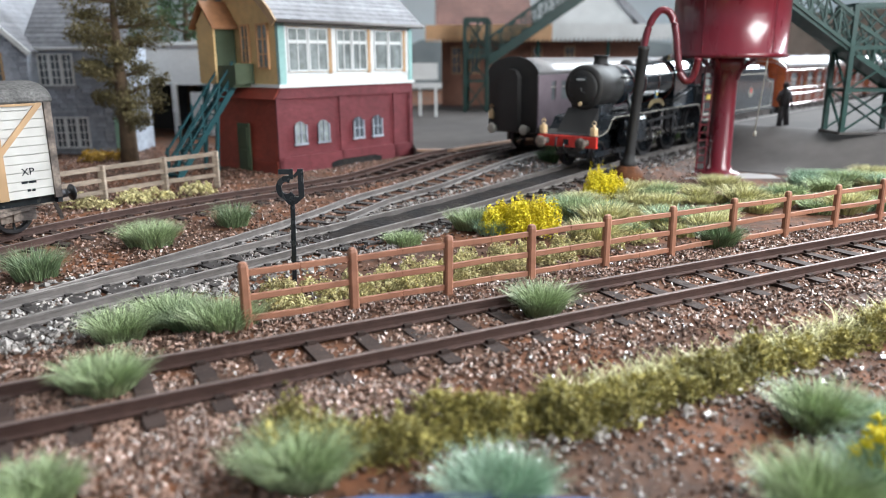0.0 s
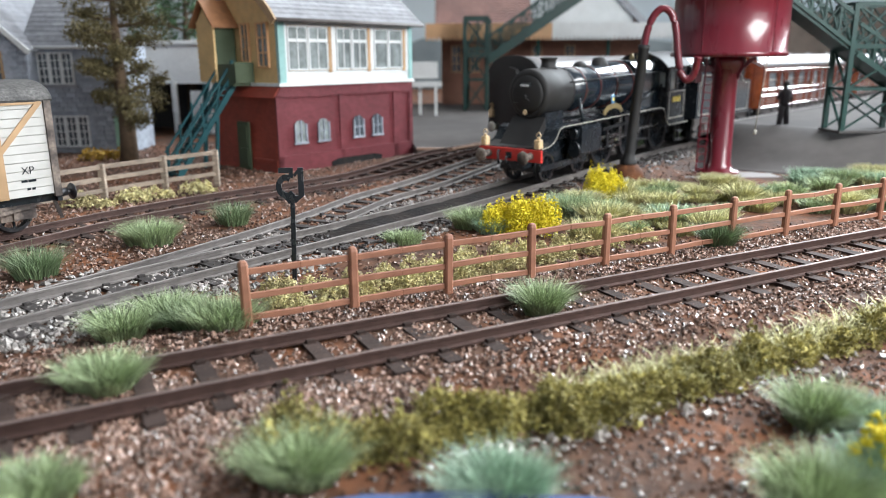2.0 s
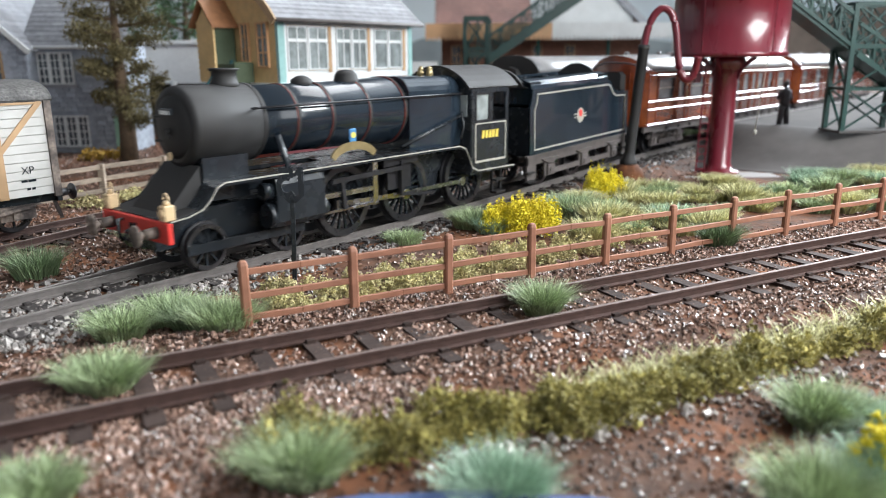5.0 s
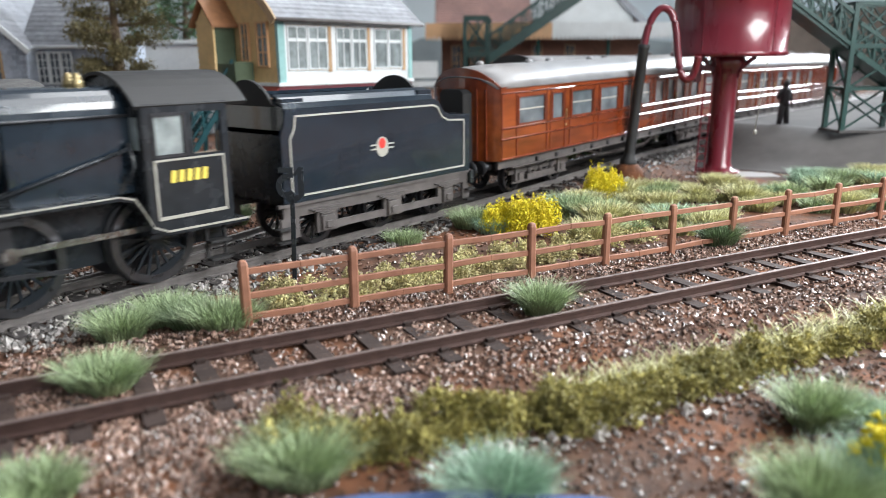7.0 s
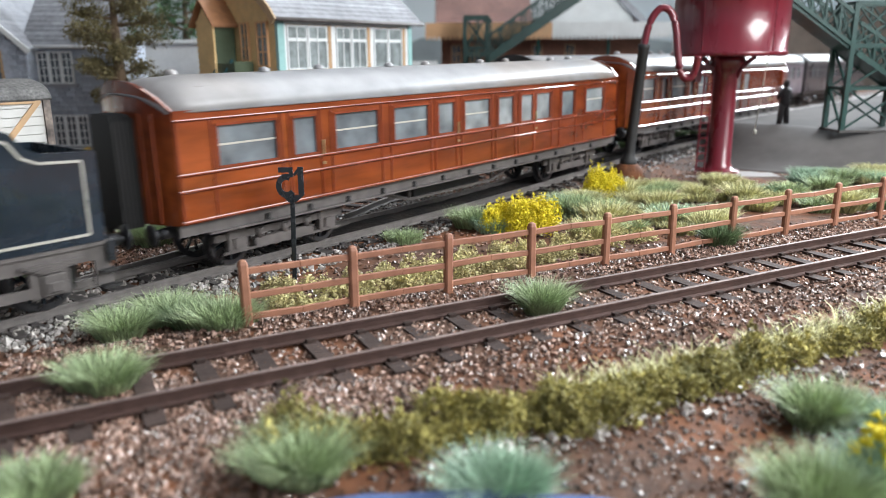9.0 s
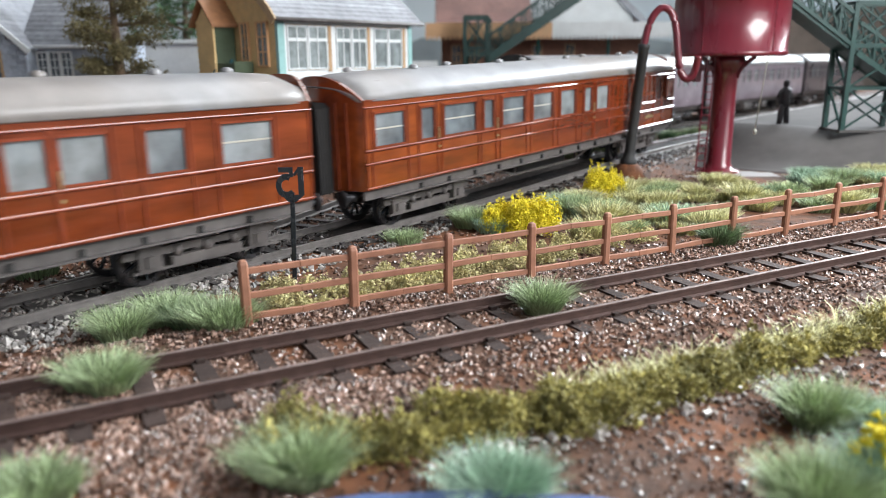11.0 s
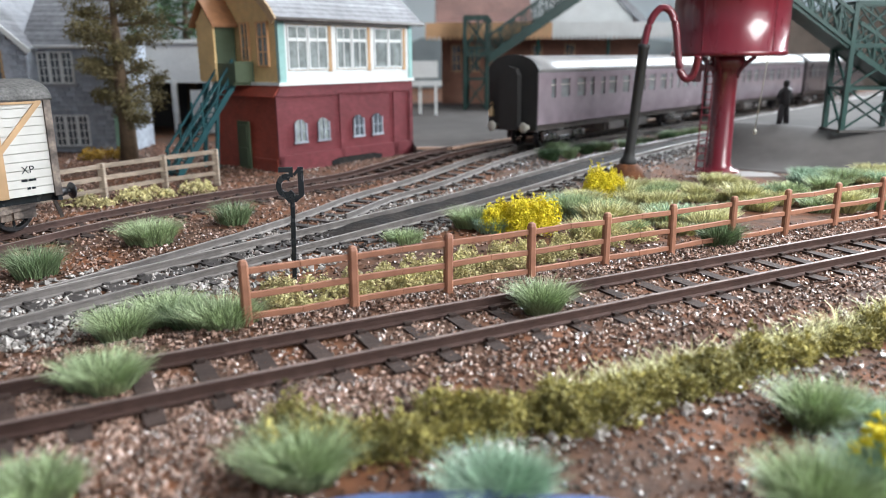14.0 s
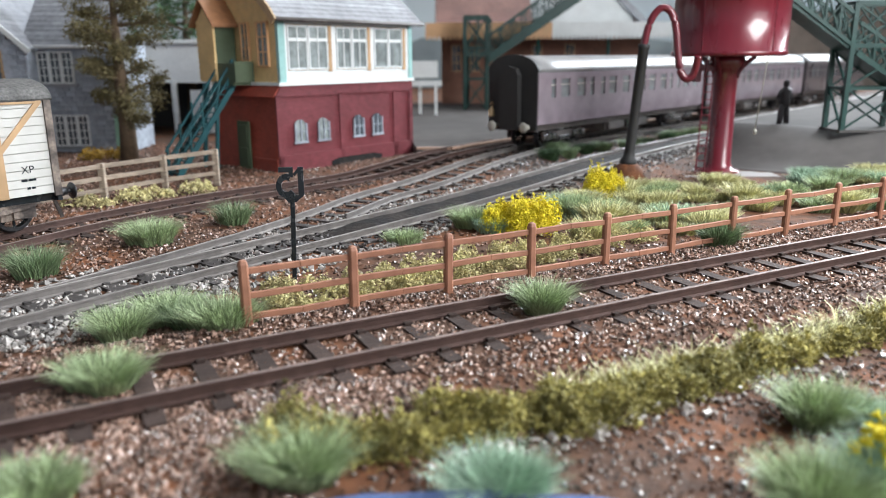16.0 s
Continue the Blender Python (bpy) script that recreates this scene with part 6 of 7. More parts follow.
def stone_house():
    H = thing("stone_house", "blue-grey stone cottage with slate roof and white windows", "house", 0, 0, GROUND)
    bm = B()
    box(bm, -276, -214, 512, 552, -2, 71)
    main = part("main_wall", bm, M_STONEBLUE, H, "blue-grey squared stone wall")
    bm = B()
    prism(bm, [(-392, -2), (-272, -2), (-272, 71), (-332, 126), (-392, 71)], 500, 600, "Y")
    bmesh.ops.recalc_face_normals(bm, faces=bm.faces[:])
    wing = part("gable_wing", bm, M_STONEBLUE, H, "gabled stone wing")
    mh = []
    for z, x in ((46, -272), (4, -266)):
        mh.append((x, x + 25, z - 1, z + 23))
    gh = [(-325, -286, 46, 70), (-325, -286, 6, 30)]
    stone_courses(main, -272, -214.5, -1, 69, 511.6, mh, M_STONEBLUE, 5)
    stone_courses(wing, -340, -272, 20, 118, 499.6, gh, M_STONEBLUE, 6, top=lambda z: -272 if z < 71 else -272 - (z - 71) * 60 / 55)
    for z, x in ((46, -272), (4, -266)):
        for k in range(3):
            window(main, "window", (x + 0.5 + k * 8, 511.2, z), (1, 0, 0), None, 7.6, 21, 2, 4, M_WHITE, M_DARKGLASS, depth=0.9, bar_w=0.55, label="white leaded casement")
        bm = B()
        box(bm, x - 1, x + 26, 509.6, 512, z - 2.2, z - 0.4)
        part("sill", bm, M_SLATE, main)
    for z in (48, 8):
        for k in range(3):
            window(wing, "window", (-323 + k * 12, 499.0, z), (1, 0, 0), None, 11, 20, 2, 3, M_VANTIMBER, M_DARKGLASS, depth=0.9, bar_w=0.7, label="brown framed casement")
    # roofs in slate courses
    bm = B()
    for i in range(16):
        y0, y1 = 507 + 48 * i / 16, 507 + 48 * (i + 1) / 16
        z0, z1 = 70 + 52 * i / 16, 70 + 52 * (i + 1) / 16
        rings(bm, [[(-280, y0, z0), (-280, y0, z0 + 1.2), (-280, y1, z1 + 0.7), (-280, y1, z1)], [(-211, y0, z0), (-211, y0, z0 + 1.2), (-211, y1, z1 + 0.7), (-211, y1, z1)]])
    bmesh.ops.recalc_face_normals(bm, faces=bm.faces[:])
    parts("slate_course", bm, M_SLATE, H)
    bm = B()
    for s in (1, -1):
        for i in range(16):
            u0, u1 = 63 * (1 - i / 16), 63 * (1 - (i + 1) / 16)
            z0, z1 = 68 + 59 * i / 16, 68 + 59 * (i + 1) / 16
            xa, xb = -332 + s * u0, -332 + s * u1
            rings(bm, [[(xa, 496, z0), (xa, 496, z0 + 1.3), (xb, 496, z1 + 0.8), (xb, 496, z1)], [(xa, 600, z0), (xa, 600, z0 + 1.3), (xb, 600, z1 + 0.8), (xb, 600, z1)]])
    bmesh.ops.recalc_face_normals(bm, faces=bm.faces[:])
    parts("slate_course", bm, M_SLATE, H)
    bm = B()
    bar(bm, (-268, 496, 66.5), (-332, 496, 126.5), 1.4, 3.2)
    bar(bm, (-396, 496, 66.5), (-332, 496, 126.5), 1.4, 3.2)
    part("barge_board", bm, M_WHITE, H, "pale barge board")
    bm = B()
    box(bm, -224, -216, 509.8, 511.6, -1, 25)
    part("door", bm, mat("mint_green_paint", (0.35, 0.62, 0.48), 0.5), H, "mint green door")
    bm = B()
    tube(bm, [(-280, 506, 70), (-211, 506, 70)], 1.1, 8)
    part("gutter", bm, M_WHITE, H)


stone_house()


def goods_shed():
    S = thing("goods_shed", "white boarded shed with a dark open front", "shed", 0, 0, GROUND)
    bm = B()
    box(bm, -330, -140, 640, 644, 42, 74)
    box(bm, -330, -270, 640, 644, -2, 42)
    part("front_wall", bm, M_WHITE, S, "white boarded upper wall")
    # inner walls coloured black, the shed's inside shade painted on
    bm = B()
    box(bm, -330, -140, 700, 704, -2, 74)
    box(bm, -330, -326, 644, 700, -2, 74)
    box(bm, -144, -140, 644, 700, -2, 74)
    part("back_wall", bm, M_SOOT_SHADE, S)
    bm = B()
    box(bm, -336, -136, 632, 708, 74, 77)
    part("flat_roof", bm, M_WHITE, S, bevel=0.4)
    bm = B()
    for x in (-226, -196):
        cyl(bm, (x, 637, -2), (x, 637, 44), 2.6, seg=12)
    parts("column", bm, M_WHITE, S)
    bm = B()
    box(bm, -214, -199, 640, 642, -2, 36)
    part("door_leaf", bm, M_WHITE, S)


goods_shed()


def station_building():
    S = thing("station_building", "brick station building with scalloped platform canopy", "station building", 0, 0, 0)
    bm = B()
    box(bm, 0, 250, 930, 1010, -3, 88)
    wl = part("brick_wall", bm, M_BRICK, S, "red-brown brick wall")
    for x in (12, 34, 110, 150):
        window(wl, "window", (x, 929.6, 38), (1, 0, 0), None, 12, 32, 2, 3, M_CANOPYTAN, M_DARKGLASS, depth=1.2, bar_w=0.9)
    bm = B()
    for i in range(14):
        y0, y1 = 922 + 50 * i / 14, 922 + 50 * (i + 1) / 14
        z0, z1 = 88 + 46 * i / 14, 88 + 46 * (i + 1) / 14
        rings(bm, [[(-8, y0, z0), (-8, y0, z0 + 1.6), (-8 + 3.2, y1, z1 + 0.8), (-8 + 3.2, y1, z1)], [(110, y0, z0), (110, y0, z0 + 1.6), (110, y1, z1 + 0.8), (110, y1, z1)]])
    bmesh.ops.recalc_face_normals(bm, faces=bm.faces[:])
    parts("tile_course", bm, M_ROOFBROWN, S)
    bm = B()
    prism(bm, [(118, 84), (232, 84), (222, 112), (180, 150), (140, 112)], 915, 925, "Y")
    bmesh.ops.recalc_face_normals(bm, faces=bm.faces[:])
    part("white_gable", bm, M_WHITE, S, "white rendered gable")
    bm = B()
    prism(bm, [(176, 150), (182, 150), (248, 92), (242, 86)], 905, 930, "Y")
    prism(bm, [(176, 150), (182, 150), (118, 86), (112, 92)], 905, 930, "Y")
    bmesh.ops.recalc_face_normals(bm, faces=bm.faces[:])
    part("gable_roof_edge", bm, M_SLATE, S)
    for x0, x1, m, nm in ((-18, 124, M_CANOPYTAN, "tan"), (124, 300, M_WHITE, "white")):
        bm = B()
        box(bm, x0, x1, 862, 930, 90.5, 92.5)
        c = part("canopy_roof", bm, m, S, nm + " painted platform canopy")
        bm = B()
        box(bm, x0, x1, 860, 862.4, 78, 92.5)
        n = int((x1 - x0) / 5)
        for i in range(n):
            a, b = x0 + (x1 - x0) * i / n, x0 + (x1 - x0) * (i + 1) / n
            prism(bm, [(a + 0.3, 78), (b - 0.3, 78), (b - 1.2, 75), ((a + b) / 2, 73.8), (a + 1.2, 75)], 860.4, 862, "Y")
        bmesh.ops.recalc_face_normals(bm, faces=bm.faces[:])
        part("scalloped_valance", bm, m, c)
    for x in (30, 110, 190, 270):
        bm = B()
        cyl(bm, (x, 872, 0), (x, 872, 91), 2.0, seg=12)
        part("canopy_column", bm, M_BRIDGE, S)
    r = thing("platform_railing", "white platform railing beside the signal box", "railing", 0, 0, 0)
    for x, y in ((-22, 760), (-6, 745)):
        bm = B()
        box(bm, x - 1.5, x + 1.5, y - 1.5, y + 1.5, -1, 31)
        part("post", bm, M_WHITE, r)
    bm = B()
    box(bm, -34, 0, 744, 747, 28, 33)
    box(bm, -34, -4, 748, 751, 36, 52)
    part("rail_board", bm, M_WHITE, r)


station_building()


def lattice(bm, p, q, up, h, n, w=1.6, chord=2.6):
    """A braced girder from p to q, h high along up."""
    p, q, up = Vector(p), Vector(q), Vector(up)
    bar(bm, p, q, chord)
    bar(bm, p + up * h, q + up * h, chord)
    for i in range(n):
        a, b = p + (q - p) * (i / n), p + (q - p) * ((i + 1) / n)
        bar(bm, a, b + up * h, w, w * 0.5)
        bar(bm, a + up * h, b, w, w * 0.5)
        bar(bm, b, b + up * h, w)


def footbridge():
    F = thing("footbridge", "dark green lattice iron station footbridge", "footbridge", 0, 0, 0)
    for nm, base, wd, hh in (("left_tower", (25, 815), 24, 97), ("right_tower", (304, 566), 46, 92)):
        x, y = base
        bm = B()
        for dx in (0, wd):
            for dy in (0, 26):
                bar(bm, (x + dx, y + dy, -1.5), (x + dx, y + dy, hh), 3.4)
        n = 3
        for k in range(n):
            z0, z1 = hh * k / n, hh * (k + 1) / n
            for dy in (0, 26):
                bar(bm, (x, y + dy, z0), (x + wd, y + dy, z1), 1.8, 1.2)
                bar(bm, (x + wd, y + dy, z0), (x, y + dy, z1), 1.8, 1.2)
                bar(bm, (x, y + dy, z1), (x + wd, y + dy, z1), 2.4)
            for dx in (0, wd):
                bar(bm, (x + dx, y, z0), (x + dx, y + 26, z1), 1.6, 1.2)
                bar(bm, (x + dx, y, z1), (x + dx, y + 26, z1), 2.2)
        part("lattice_tower", bm, M_BRIDGE, F, "green braced iron tower")
        bm = B()
        box(bm, x - 3, x + wd + 3, y - 3, y + 29, -2, -0.3)
        part("tower_base", bm, M_PLATFORM, F)
    for y in (812, 842):
        bm = B()
        lattice(bm, (52, y, 58), (160, y, 132), (0, 0, 1), 20, 9)
        parts("girder_bar", bm, M_BRIDGE, F)
    st = B()
    for k in range(20):
        x, z = 52 + 5.4 * k, 57 + 3.7 * k
        box(st, x, x + 6, 813, 842, z, z + 1.2)
    box(st, 25, 54, 813, 842, 56, 58)
    parts("stair_tread", st, M_BRIDGE, F)
    bm = B()
    lattice(bm, (25, 813, 60), (52, 813, 60), (0, 0, 1), 34, 2)
    parts("girder_bar", bm, M_BRIDGE, F)
    bm = B()
    rings(bm, [[(50, 811, 48), (50, 843, 48), (50, 843, 57), (50, 811, 57)], [(160, 811, 121), (160, 843, 121), (160, 843, 132), (160, 811, 132)]])
    part("stair_soffit", bm, M_BRIDGE, F)
    for y in (566, 592):
        bm = B()
        lattice(bm, (238, y, 108), (304, y, 62), (0, 0, 1), 22, 6)
        parts("girder_bar", bm, M_BRIDGE, F)
        bm = B()
        lattice(bm, (304, y, 62), (356, y, 62), (0, 0, 1), 30, 2)
        parts("girder_bar", bm, M_BRIDGE, F)
        bm = B()
        lattice(bm, (308, y, 56), (400, y, -2), (0, 0, 1), 22, 7)
        parts("girder_bar", bm, M_BRIDGE, F)
    bm = B()
    rings(bm, [[(236, 566, 104), (236, 592, 104), (236, 592, 108), (236, 566, 108)], [(304, 566, 58), (304, 592, 58), (304, 592, 62), (304, 566, 62)]])
    rings(bm, [[(304, 566, 58), (304, 592, 58), (304, 592, 62), (304, 566, 62)], [(402, 566, -4), (402, 592, -4), (402, 592, 0), (402, 566, 0)]])
    part("stair_soffit", bm, M_BRIDGE, F)
    # the half beyond the running line stands on the higher platform
    def nearer(x, y, z):
        k = 0.727 if x > 200 else 1.0
        return x * k, y * k, 55.2 + (z - 55.2) * k
    reshape(F, nearer)


footbridge()


def model_figure():
    bm = B()
    for x in (-2.2, 2.2):
        tube(bm, [(x * 1.3, 0, -0.5), (x, 0, 6), (x * 0.6, 0, 12)], [1.6, 1.7, 2.0], 8)
    tube(bm, [(0, 0, 11), (0, 0, 16), (0, 0, 20), (0, 0, 22.5)], [2.8, 3.0, 3.4, 1.4], 10)
    for s in (-1, 1):
        tube(bm, [(s * 3.4, 0, 20.5), (s * 5.2, 0.5, 16), (s * 4.6, -1.2, 12)], [1.2, 1.1, 0.9], 8)
    lathe(bm, [(0.3, 22), (1.7, 23), (2.0, 24.8), (1.4, 26.3), (0.1, 26.8)], 12)
    bmesh.ops.recalc_face_normals(bm, faces=bm.faces[:])
    ob = part("model_figure", bm, M_FIGURE)
    ob.matrix_basis = pose(0.2125, 0.465, 0.014, 0, 0, 20)
    tagged(ob, "small dark painted model figure on the platform", "figurine")


model_figure()

# distant hall clutter beyond the layout's right end
bm = B()
prism(bm, [(-120, -5), (-120, 60), (-40, 95), (60, 80), (120, 110), (220, 84), (380, 96), (560, 70), (760, 100), (1000, 80), (1300, 96), (1300, -5)], 1560, 1600, "Y")
bmesh.ops.recalc_face_normals(bm, faces=bm.faces[:])
tagged(part("far_hills", bm, mat("hazy_blue_hill", (0.30, 0.36, 0.38), 0.9, var=0.3, scale=20)), "hazy blue-green painted hills behind the station", "backdrop", kind="structure")


# flat shape added to darken the blurred background on the right
bm = B()
prism(bm, [(420, -5), (470, 70), (560, 120), (650, 150), (760, 135), (900, 165), (1100, 150), (1300, 160), (1300, -5)], 1500, 1540, "Y")
bmesh.ops.recalc_face_normals(bm, faces=bm.faces[:])
tagged(part("far_wood", bm, mat("dark_backing_brown", (0.24, 0.21, 0.18), 0.9, var=0.4, scale=25)), "brown flat shape added for the dark blurred background behind the station throat", "backdrop", kind="structure")


# ---- plants ----
def blades(spots, h, width, seed, spread=0.5, curl=0.35):
    """Thin bent blades from (x, y, z, outward x, outward y) roots."""
    r = random.Random(seed)
    vs, fs = [], []
    for x, y, z, ox, oy in spots:
        a = r.uniform(0, 6.283)
        l = h * r.uniform(0.55, 1.1)
        dx, dy = ox * spread + 0.28 * math.cos(a), oy * spread + 0.28 * math.sin(a)
        w = width * r.uniform(0.7, 1.3) / 2
        wx, wy = -math.sin(a) * w, math.cos(a) * w
        b = len(vs)
        mx, my, mz = x + dx * l * 0.45, y + dy * l * 0.45, z + l * 0.55
        tx, ty, tz = x + dx * l * (1 + curl), y + dy * l * (1 + curl), z + l * (0.98 - 0.25 * (dx * dx + dy * dy))
        vs += [(x - wx, y - wy, z), (x + wx, y + wy, z), (mx + wx * 0.8, my + wy * 0.8, mz), (mx - wx * 0.8, my - wy * 0.8, mz), (tx, ty, tz)]
        fs += [(b, b + 1, b + 2, b + 3), (b + 3, b + 2, b + 4)]
    return vs, fs


def grass_tuft(x, y, rx, h, material, label, density=1.0, z=None, ry=None, seed=None, width=0.34, group="grass tufts"):
    width = width * 0.62
    seed = seed or int(abs(x * 7 + y * 13)) + 1
    r = random.Random(seed)
    ry = ry or rx * 0.75
    n = int(min(2600, 42 * density * rx * ry ** 0.8 + 150))
    spots = []
    for _ in range(n):
        a, q = r.uniform(0, 6.283), math.sqrt(r.random())
        lump = 0.8 + 0.35 * noise.noise((math.cos(a) * 1.5 + seed, math.sin(a) * 1.5, 0))
        ox, oy = q * math.cos(a), q * math.sin(a)
        spots.append((ox * rx * 0.7 * lump, oy * ry * 0.7 * lump, -0.6, ox, oy))
    vs, fs = blades(spots, h, width, seed)
    ob = add_raw("grass_tuft", vs, fs, material)
    gz = ground_z(x, y) if z is None else z
    ob.matrix_basis = pose(x * MM, y * MM, gz * MM)
    return tagged(ob, label, "grass tuft", group)


G_A, G_D, G_Y, G_Q = "pale green static grass tuft on the ballast", "dark green static grass tuft", "straw-yellow static grass tuft", "blue-green static grass tuft"
for x, y, rx, h, m, lb, dn in (
        (-100.5, 247, 12, 9.5, M_STATIC, G_A, 0.9), (-119.6, 208, 10, 10, M_STATICDARK, G_D, 0.5), (-80, 277, 9, 10, M_STATICDARK, G_D, 0.35),
        (11.7, 267, 10, 8.5, M_STATIC, G_A, 1), (18, 259, 8, 7, M_STATICAQUA, G_Q, 0.9), (50, 286, 13, 10.5, M_STATIC, G_A, 1.2), (-14, 247, 9, 5, M_STATIC, G_A, 1),
        (-74, 158, 8.5, 7.8, M_STATIC, G_A, 1.5), (-66, 168, 9, 7.8, M_STATIC, G_A, 1.5), (-50.5, 158.5, 10.5, 7.8, M_STATIC, G_A, 1.5), (-59, 163, 7, 8, M_STATICDARK, G_D, 1.4),
        (88.4, 229, 7.5, 8.5, M_STATICDARK, G_D, 1.5),
        (-22, 98.5, 8, 8.6, M_STATIC, G_A, 2.0), (7.6, 94.6, 9, 7.6, M_STATICAQUA, G_Q, 2.0), (-58, 91, 9, 5, M_STATIC, G_A, 1.5),
        (66, 118, 9.5, 8, M_STATIC, G_A, 2.0), (77, 112, 8, 7.5, M_STATICAQUA, G_Q, 2.0), (53.6, 93.0, 10.5, 8.4, M_STATIC, G_A, 2.2), (66, 97, 9, 8, M_STATICAQUA, G_Q, 2.0)):
    grass_tuft(x, y, rx, h, m, lb, dn)
grass_tuft(-62, 124.5, 8.6, 7.8, M_STATIC, "bright green grass tuft between the near rails", 2.0, z=-3.6, ry=5.5)
grass_tuft(23, 165, 7.6, 8.6, M_STATIC, "green grass tuft between the near rails", 1.7, z=-3.6, ry=5)
# mixed growth behind the fence by the tower
r_g = random.Random(21)
for i in range(84):
    u, v = r_g.random(), r_g.random()
    x, y = 46 + 215 * u, 226 + 103 * u + (10 + 88 * v) * (1 - 0.3 * u)
    if x < main_near(y) + 26:
        continue
    m, lb = ((M_STATICYEL, G_Y), (M_STATIC, G_A), (M_STATICYEL, G_Y), (M_STATICAQUA, G_Q), (M_STATICYEL, G_Y))[i % 5]
    grass_tuft(x, y, r_g.uniform(6, 12), r_g.uniform(4, 9.5), m, lb, 0.42, seed=i + 50, width=0.75, group="grass behind the fence")
for i, (x, y) in enumerate(((196, 352), (212, 356), (228, 350), (244, 356), (182, 366), (204, 344), (236, 342), (258, 360), (176, 352))):
    m, lb = ((M_STATICAQUA, G_Q), (M_STATICYEL, G_Y))[i % 2]
    grass_tuft(x, y, 10, 8, m, lb, 0.42, seed=i + 400, width=0.75, group="grass behind the fence")
# low weeds between running line and platform track
for i, (x, y) in enumerate(((62, 430), (76, 446), (70, 456), (90, 468), (104, 482), (118, 470), (142, 520), (158, 512), (172, 540), (150, 496), (186, 552), (200, 570), (166, 528))):
    grass_tuft(x, y, 8, 8, M_STATICDARK if i % 3 else M_LEAFGREEN, "dark green weeds between the tracks", 0.6, seed=i + 300, group="weeds between the tracks")


def clump(name, blobs, n_per, size, material, label, category, seed, kind="", fibres=0, fibre_h=3.0):
    """Foam and lichen: ragged crumbs over uneven mounds (x, y, z, rx, ry, rz)."""
    r = random.Random(seed)
    vs, fs = [], []
    for bx, by, bz, rx, ry, rz in blobs:
        for _ in range(int(n_per * rx * ry)):
            a, q = r.uniform(0, 6.283), math.sqrt(r.random())
            k = math.sqrt(max(0, 1 - q * q))
            wob = 0.75 + 0.5 * noise.noise((bx * 0.3 + q * math.cos(a) * 2.2, by * 0.3 + q * math.sin(a) * 2.2, seed)) + 0.25 * r.random()
            x, y, z = bx + rx * q * math.cos(a) * (0.85 + 0.2 * wob), by + ry * q * math.sin(a) * (0.85 + 0.2 * wob), bz + rz * k * wob * r.uniform(0.7, 1.0)
            s = size * r.uniform(0.5, 1.3)
            b = len(vs)
            vs += [(x + s * r.uniform(-1, 1), y + s * r.uniform(-1, 1), z + s * r.uniform(-1, 1)) for _ in range(4)]
            fs += [(b, b + 1, b + 2), (b, b + 2, b + 3), (b, b + 3, b + 1), (b + 1, b + 3, b + 2)]
        if fibres:
            sp = []
            for _ in range(int(fibres * rx * ry)):
                a, q = r.uniform(0, 6.283), math.sqrt(r.random())
                sp.append((bx + rx * q * math.cos(a), by + ry * q * math.sin(a), bz + rz * math.sqrt(max(0, 1 - q * q)) * 0.7, math.cos(a) * q, math.sin(a) * q))
            v2, f2 = blades(sp, fibre_h, 0.25, r.randint(1, 9999), spread=1.0)
            b = len(vs)
            vs += v2
            fs += [tuple(i + b for i in f) for f in f2]
    ob = add_raw(name, vs, fs, material)
    return tagged(ob, label, category, kind=kind)


# mossy bank along the front
hb = []
r_h = random.Random(8)
HEDGE = spline([(-26, 106), (-12, 109), (3, 113), (18, 117), (33, 124), (50, 132), (72, 144), (98, 157), (130, 174)], 9)
for x, y in HEDGE:
    for _ in range(2):
        hx, hy = x + r_h.uniform(-3, 3), y + r_h.uniform(-4.5, 3)
        hb.append((hx, hy, ground_z(hx, hy) - 1.2, r_h.uniform(1.8, 4.6), r_h.uniform(1.8, 4.2), r_h.uniform(1.2, 9.0)))
clump("moss_bank", hb, 26, 0.6, M_MOSS, "olive-yellow mossy foam bank along the layout front", "moss", 3, "stuff", fibres=5, fibre_h=2.6)
sp = []
for x, y in HEDGE[30:]:
    for _ in range(int(r_h.uniform(15, 75))):
        a = r_h.uniform(0, 6.283)
        sp.append((x + r_h.uniform(-5, 5), y + r_h.uniform(-1, 7), ground_z(x, y) + 1.0, math.cos(a) * 0.8, math.sin(a) * 0.8))
vs, fs = blades(sp, 5.5, 0.28, 77, spread=0.9)
tagged(add_raw("dry_grass", vs, fs, M_STATICYEL), "pale yellow dry grass fringe on the mossy bank", "grass", kind="stuff")
# lichen behind the fence
for i in range(30):
    k = i % 15
    x, y = -38 + 8.6 * k + r_h.uniform(-4, 4), 176 + 4.5 * k + (12 if i >= 15 else 0) + r_h.uniform(-4, 4) + 0.12 * k * k
    bl = [(x + r_h.uniform(-5, 5), y + r_h.uniform(-4, 4), ground_z(x, y) - 1, r_h.uniform(2.2, 4.6), r_h.uniform(2.2, 4.0), r_h.uniform(3.4, 8.0)) for _ in range(4)]
    ob = clump("lichen_clump", bl, 30, 0.52, M_LICHEN, "straw-coloured lichen clump behind the fence", "lichen", 100 + i)
    ob["group"] = "lichen clumps behind the fence"
for x, y, w, h, sd in ((23, 262, 11, 11, 1), (33, 259, 12, 13, 2), (74, 322, 13, 14, 3)):
    bl = [(x + r_h.uniform(-w, w) * 0.55, y + r_h.uniform(-3, 3), ground_z(x, y) + r_h.uniform(-1, 1), w * 0.48, w * 0.42, h * r_h.uniform(0.75, 1.15)) for _ in range(8)]
    clump("gorse_bush", bl, 28, 0.55, M_YELLOW, "bright yellow flowering gorse bush", "bush", 200 + sd)["group"] = "yellow bushes"
